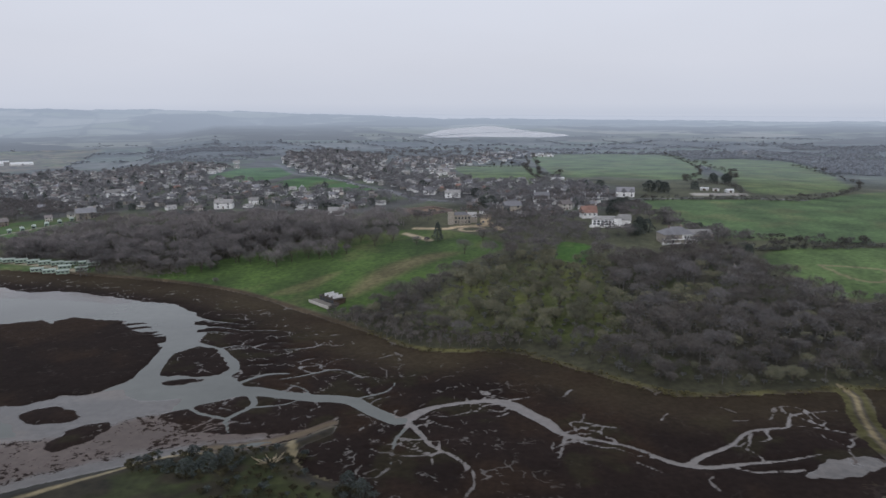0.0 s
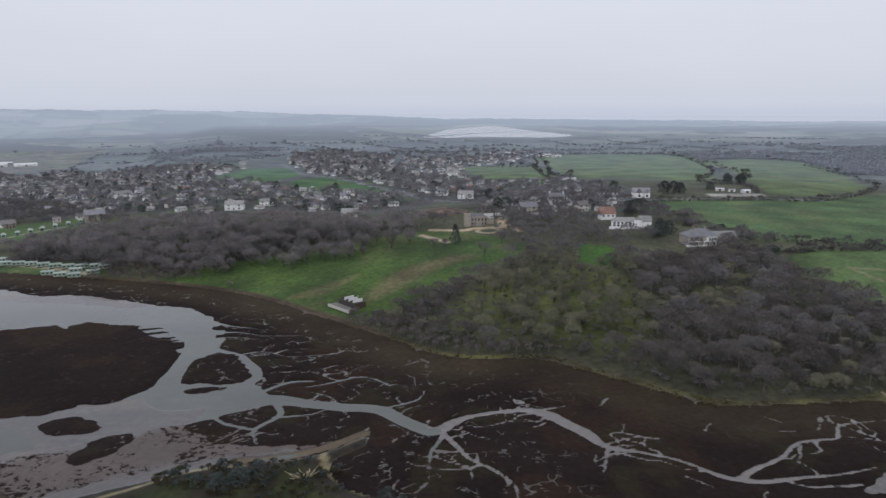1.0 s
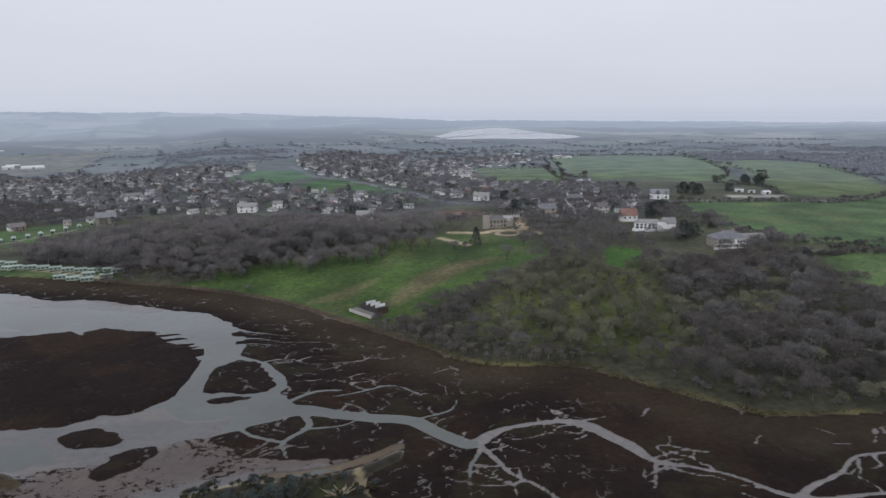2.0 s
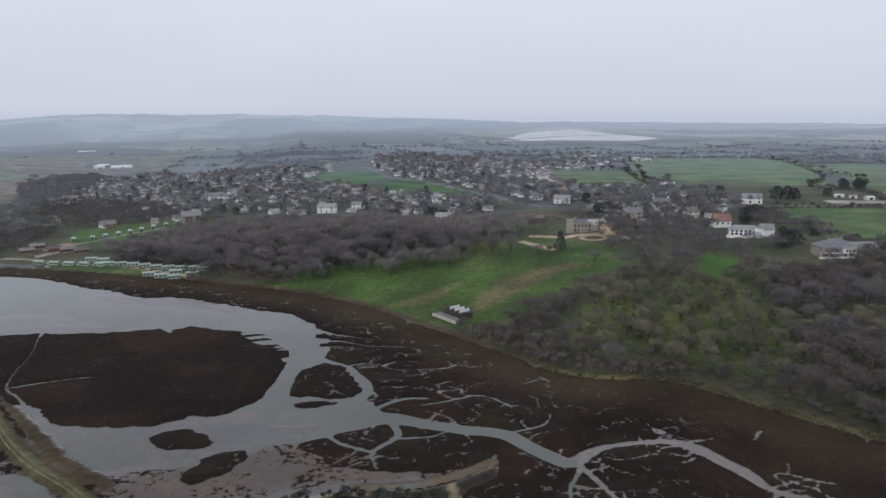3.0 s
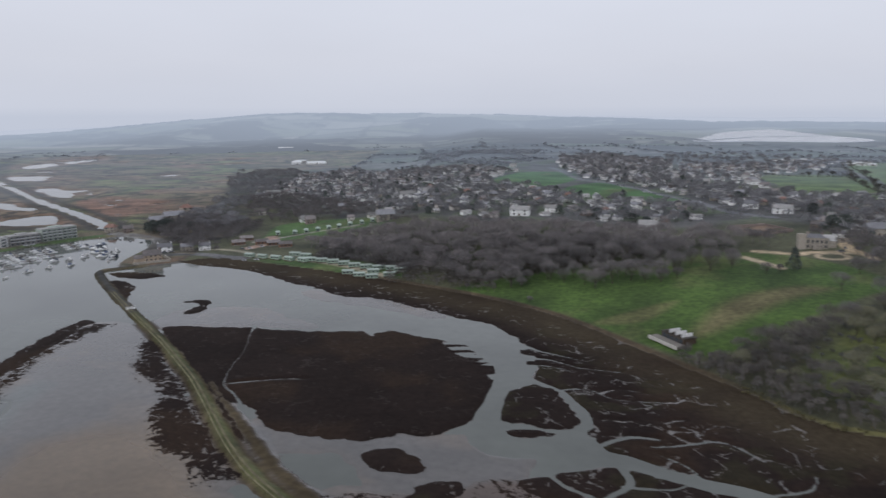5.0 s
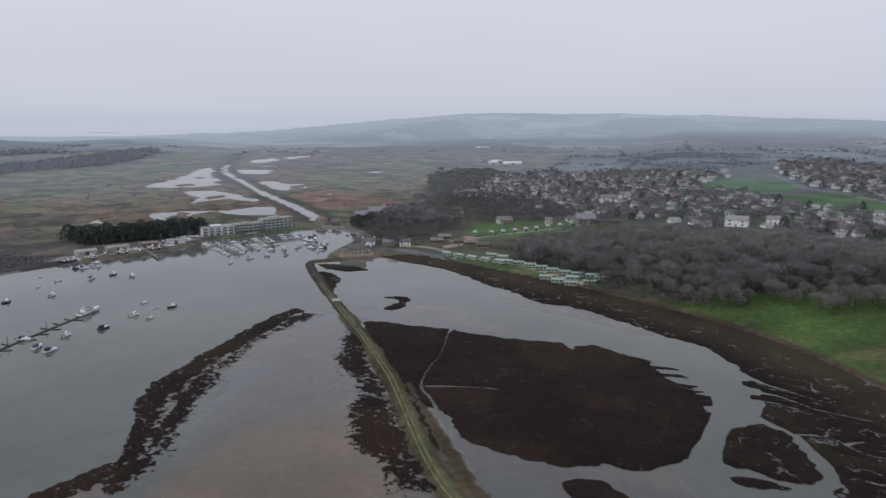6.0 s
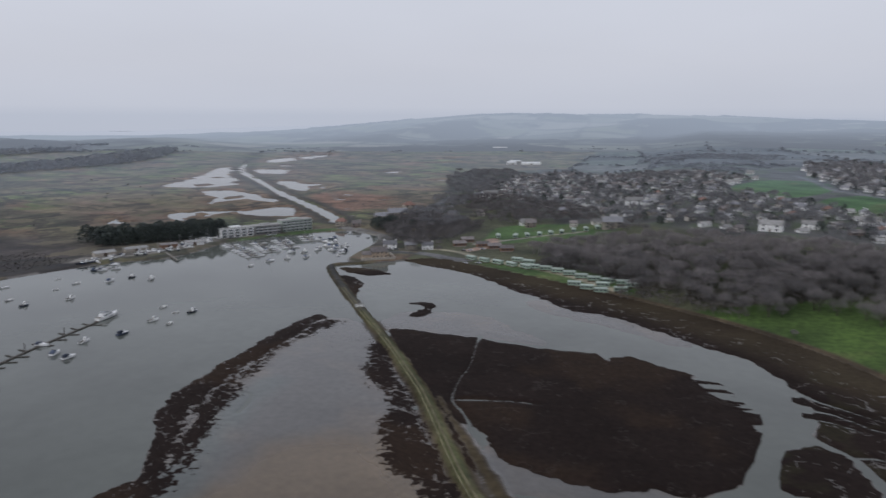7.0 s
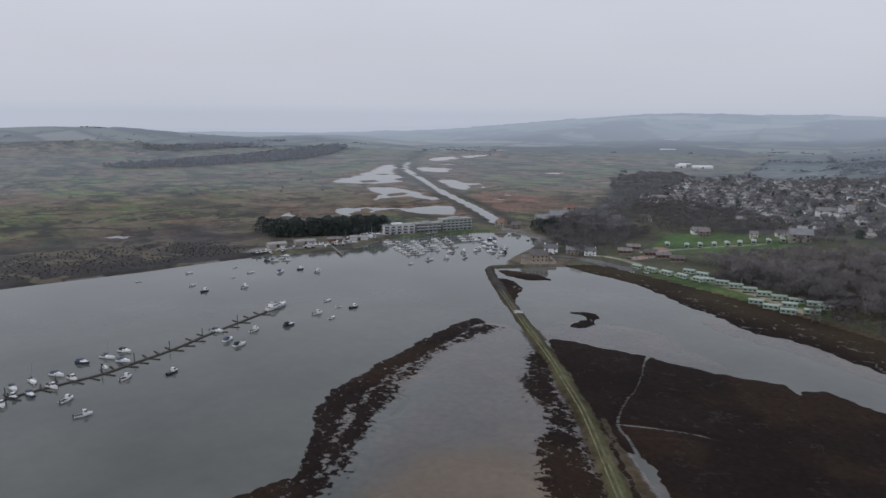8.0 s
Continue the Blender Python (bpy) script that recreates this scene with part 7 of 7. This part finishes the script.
for x, y, k, a in ((-606, 344, "c", 60), (-602, 352, "f", 60), (-612, 352, "o", 70), (-610, 341, "k", 60), (-618, 360, "c", 40)):
    copy_thing(FLEET[k], pose(x, y, max(0, float(ground_z(x, y))) + 0.1, 0, 0, a))
for b in FLEET.values():
    drop(b)
jet = thing("landing_stage", "pale timber landing stage from the boatyard", "jetty")
part("walkway", Solid().box(0, 46, -0.9, 0.9, 1.1, 1.35, math.atan2(-16, 44), (-634, 413)), M_deck, jet)
for k in range(6):
    x, y = -634 + 44 * (k + 0.5) / 6, 413 - 16 * (k + 0.5) / 6
    part("pile", Solid().tube((x, y, -2), (x, y, 1.09), 0.18, 0.18, 6), M_wood, jet)


def shed(x, y, turn, w, d, h, wall, roof, label, name="shed"):
    t = thing(name, label, "shed")
    part("wall", Solid().gable(w, d, -1, h, h + d * 0.18), wall, t)
    part("roof", Solid().pitched(w, d, h, h + d * 0.18, over=0.25, thick=0.15), roof, t)
    part("door", Solid().box(-1.4, 1.4, -d / 2 - 0.08, -d / 2 + 0.04, 0, min(h - 0.3, 2.8)), M_wood, t)
    stand(t, x, y, turn)


for a in ((-655, 372, 80, 16, 8, 3.0, M_stone, M_lichen, "low grey boatyard shed among boats"), (-652, 398, 76, 18, 8, 3.0, M_stone, M_lichen, "low boatyard workshop with a pale sheet roof"), (-646, 425, 70, 14, 7, 3.0, M_redwood, M_tile, "brown timber boat shed"), (-640, 447, 60, 16, 7, 3, M_sheet, M_lichen, "long low boatyard store"),
          (-930, 1570, 42, 44, 18, 3, M_white, M_sheet, "long white farm building in the valley", "farm_building"), (-968, 1545, 42, 22, 14, 5, M_sheet, M_sheet, "pale grey farm shed", "farm_building"), (-985, 1590, 42, 26, 12, 5, M_lichen, M_sheet, "low farm shed with a pale roof", "farm_building"), (-1320, 2060, 40, 46, 20, 6, M_white, M_sheet, "white packing shed on the marsh edge", "farm_building"),
          (292, 790, -20, 9, 5, 2.2, M_sheet, M_sheet, "white farmyard shed with pale roof", "farm_building"), (302, 782, -20, 7, 4, 2.2, M_white, M_lichen, "small white farmyard shed", "farm_building"), (312, 770, 10, 8, 6, 2.6, M_sheet, M_sheet, "pale farmyard store beside the hedge", "farm_building"), (151, 938, 4, 18, 6, 2.2, M_sheet, M_sheet, "long pale barn beside a field", "farm_building")):
    shed(*a)
for k in range(34):
    u, v = k % 9, k // 9
    x, y = 82 + 17 * u + 6 * math.sin(v * 2), 1420 + 58 * v + 4 * u
    shed(x, y, 8 + 4 * math.sin(k), 13, 7, 2.8, M_sheet if k % 3 else M_lichen, M_lichen if k % 2 else M_sheet, "pale low holiday chalet in rows beyond the fields", "chalet")
# cars
c0 = thing("parked_car", "parked car on gravel near the houses", "car", "parked cars", AWAY)
part("body", wedge(-2.1, 2.1, 0.88, 0.85, 0.3, 0.95, 0.15, 0.1), M_paintcar, c0)
part("cabin", wedge(-1.5, 1.0, 0.8, 0.78, 0.95, 1.5, 0.7, 0.35), M_glass, c0)
part("cabin_roof", Solid().box(-1.1, 0.25, -0.62, 0.62, 1.503, 1.55), M_paintcar, c0)
for x in (-1.35, 1.35):
    for s in (-1, 1):
        part("wheel", Solid().tube((x, s * 0.7, 0.32), (x, s * 0.9, 0.32), 0.32, 0.32, 10), M_tyre, c0)
for x, y, a in ((-488, 528, 40), (-484, 532, 40), (-480, 536, 40), (-640, 486, 60), (-638, 492, 60), (-627, 520, 66), (-626, 526, 66), (-430, 566, 20), (-426, 570, 25), (-420, 580, 30), (30, 580, 10), (34, 590, 80), (-600, 590, 30), (-585, 585, 20), (-575, 578, 30), (-560, 574, 40), (-545, 572, 30), (150, 535, 10), (-402, 528, 5), (-392, 531, 5), (-500, 545, 40)):
    copy_thing(c0, pose(x, y, float(ground_z(x, y)), 0, 0, a + rng.uniform(-8, 8)))
for k in range(26):
    x, y = np.interp(k / 25, [0, 0.5, 1], [-205, -110, -40]), np.interp(k / 25, [0, 0.5, 1], [1030, 878, 760])
    x, y = x + rng.choice((-4.5, 4.5)), y + rng.uniform(-4, 4)
    copy_thing(c0, pose(x, y, float(ground_z(x, y)), 0, 0, 120 + rng.uniform(-6, 6)))
drop(c0)
# solar farm on the far rise
V, Fq = [], []
solar = curve([(-73, 2400), (-60, 2620), (38, 3069), (220, 3250), (317, 2861), (451, 2600), (223, 2450)], True)
gapline = curve([(-40, 2480), (120, 2700), (330, 2790)])
for y in np.arange(2400, 3260, 11.0):
    xs = np.arange(-80, 460, 14.0)
    ys = np.full(xs.shape, y)
    ok = (inside(xs, ys, solar) > 0) & (line_dist(xs, ys, gapline) > 16)
    for x, zz in zip(xs[ok], ground_z(xs[ok], ys[ok])):
        k = len(V)
        V += [(x, y, zz + 5.2), (x + 13.6, y, zz + 5.2), (x + 13.6, y + 8.4, zz + 6.4), (x, y + 8.4, zz + 6.4), (x, y, zz + 5.05), (x + 13.6, y, zz + 5.05), (x + 13.6, y + 8.4, zz + 6.25), (x, y + 8.4, zz + 6.25)]
        V += [(x + 6.7, y + 4, zz - 1), (x + 6.9, y + 4, zz - 1), (x + 6.9, y + 4, zz + 5.7), (x + 6.7, y + 4, zz + 5.7)]
        Fq += [(k, k + 1, k + 2, k + 3), (k + 7, k + 6, k + 5, k + 4), (k, k + 4, k + 5, k + 1), (k + 2, k + 6, k + 7, k + 3), (k + 8, k + 9, k + 10, k + 11)]
tagged(new("solar_farm", raw_mesh("solar_farm", np.array(V), np.array(Fq), M_panel)), "rows of pale shining solar panels on a far hillside", "solar panels", kind="stuff")

# a clump of trees on the crest of the down
A0 = np.radians(rng.uniform(72.2, 74.6, 40))
R0 = rng.uniform(2660, 2720, 40)
joined("hilltop_clump", np.stack([-R0 * np.sin(A0), R0 * np.cos(A0)], 1), broad, M_thicket, "low dark clump on the crest of the down", "trees", rng, (0.6, 0.8), -0.8)

# the causeway's walked path and its low kerb
cw = thing("causeway_path", "worn grassy path beside a low stone kerb on the causeway", "path")
cv = CAUSEWAY[19:]
tan = np.gradient(cv, axis=0)
tan /= np.linalg.norm(tan, axis=1)[:, None]
nor = np.stack([-tan[:, 1], tan[:, 0]], 1)


def strip(off0, off1, up):
    so = Solid()
    for c, n in zip(cv, nor):
        a, b = c + n * off0, c + n * off1
        za, zb = float(ground_z(*a)), float(ground_z(*b))
        so.v += [(a[0], a[1], za - 0.3), (a[0], a[1], max(za, zb) + up), (b[0], b[1], max(za, zb) + up), (b[0], b[1], zb - 0.3)]
    for k in range(len(cv) - 1):
        so.f += [(4 * k + j, 4 * k + j + 1, 4 * k + j + 5, 4 * k + j + 4) for j in range(3)]
    return so


part("path", strip(-0.45, 0.45, 0.1), M_gravelly, cw)
part("kerb", strip(-1.9, -1.45, 0.2), M_kerb, cw)

# ---- the near shore: sluice, thorn bushes, the bleached dead tree ----
s = thing("sluice_gate", "pale concrete sluice in the causeway", "sluice")
part("abutment", Solid().box(-4, 4, -2.6, -2.0, -1.5, 2.9), M_white, s)
part("abutment", Solid().box(-4, 4, 2.0, 2.6, -1.5, 2.9), M_white, s)
part("walkway", Solid().box(-4, 4, -1.99, 1.99, 2.45, 2.65), M_deck, s)
part("railing", Solid().box(-4, 4, -2.5, -2.42, 3.8, 3.9).box(-4, -3.9, -2.5, -2.42, 2.9, 3.8).box(3.9, 4, -2.5, -2.42, 2.9, 3.8), M_alu, s)
s.matrix_basis = pose(-380, 382, 0.4, 0, 0, 55) @ Matrix.Scale(0.6, 4)
copy_thing(s, pose(-160, 214, 0.4, 0, 0, 55) @ Matrix.Scale(0.7, 4))
t = thing("dead_tree", "bleached fallen dead tree with bare pale branches", "dead tree")
q = np.random.default_rng(5)
for k in range(9):
    a = k * 0.7
    part("branch", Solid().tube((0, 0, 0.3), (2.6 * math.cos(a), 1.6 * math.sin(a), 1.2 + q.uniform(0, 2)), 0.32, 0.2, 6).tube((2.6 * math.cos(a), 1.6 * math.sin(a), 1.2), (5.5 * math.cos(a + 0.3), 3.2 * math.sin(a + 0.2), 1.4 + q.uniform(0.4, 2.6)), 0.2, 0.06, 5), M_dead, t)
stand(t, -58, 218, 20)
for x, y, k, sc in ((-85, 224, 2, 0.42), (-77, 215, 2, 0.6), (-72, 219, 0, 0.5), (-83, 212, 2, 0.55), (-90, 214, 2, 0.4), (-30, 206, 2, 0.5), (-25, 200, 0, 0.5), (-100, 221, 2, 0.3)):
    place(dark[k], x, y, sc, rng)
near_scrub = np.concatenate([scatter([(-105, 222), (-92, 228), (-60, 230), (-46, 222), (-50, 205), (-75, 205), (-100, 212)], 4.2, rng), scatter([(-60, 205), (-30, 205), (-20, 190), (-50, 180), (-80, 195)], 4.5, rng)])
joined("shore_scrub", near_scrub, bush_bits, M_gorse, "olive gorse and bramble scrub on the sandy shore", "scrub", rng, (0.5, 1.1))
joined("dark_scrub", near_scrub[::3] + 1.5, bush_bits, M_needle, "dark thorn bushes on the sandy shore", "scrub", rng, (0.6, 1.2))
reeds = np.concatenate([curve(NORTH_SHORE[3:10], n=34) + rng.normal(0, 1.2, (205, 2)) + (0, 2.0)])
joined("shore_reeds", reeds, [coarse(450, 60, 1.6, 1.3, 0.9, 0.22), coarse(451, 60, 1.3, 1.0, 0.8, 0.22)], M_reed, "dry yellow reeds and rough grass on the bank", "reeds", rng, (0.4, 0.8))
ms = scatter([(-1100, 380), (-760, 300), (-680, 340), (-690, 390), (-800, 520), (-1000, 700), (-1300, 900), (-1500, 800)], 130, rng)
joined("marsh_bushes", ms, bush_bits, M_thicket, "scattered brown bushes on the reed marsh", "bushes", rng, (0.5, 1.2))
joined("levee_scrub", scatter([(-690, 160), (-645, 180), (-645, 300), (-648, 340), (-670, 345), (-720, 330), (-740, 200)], 5.0, rng), bush_bits, M_thicket, "brown bramble scrub along the harbour bank", "scrub", rng, (0.25, 0.6))
for pat in brown + rusty + olive + dark:
    drop(pat)
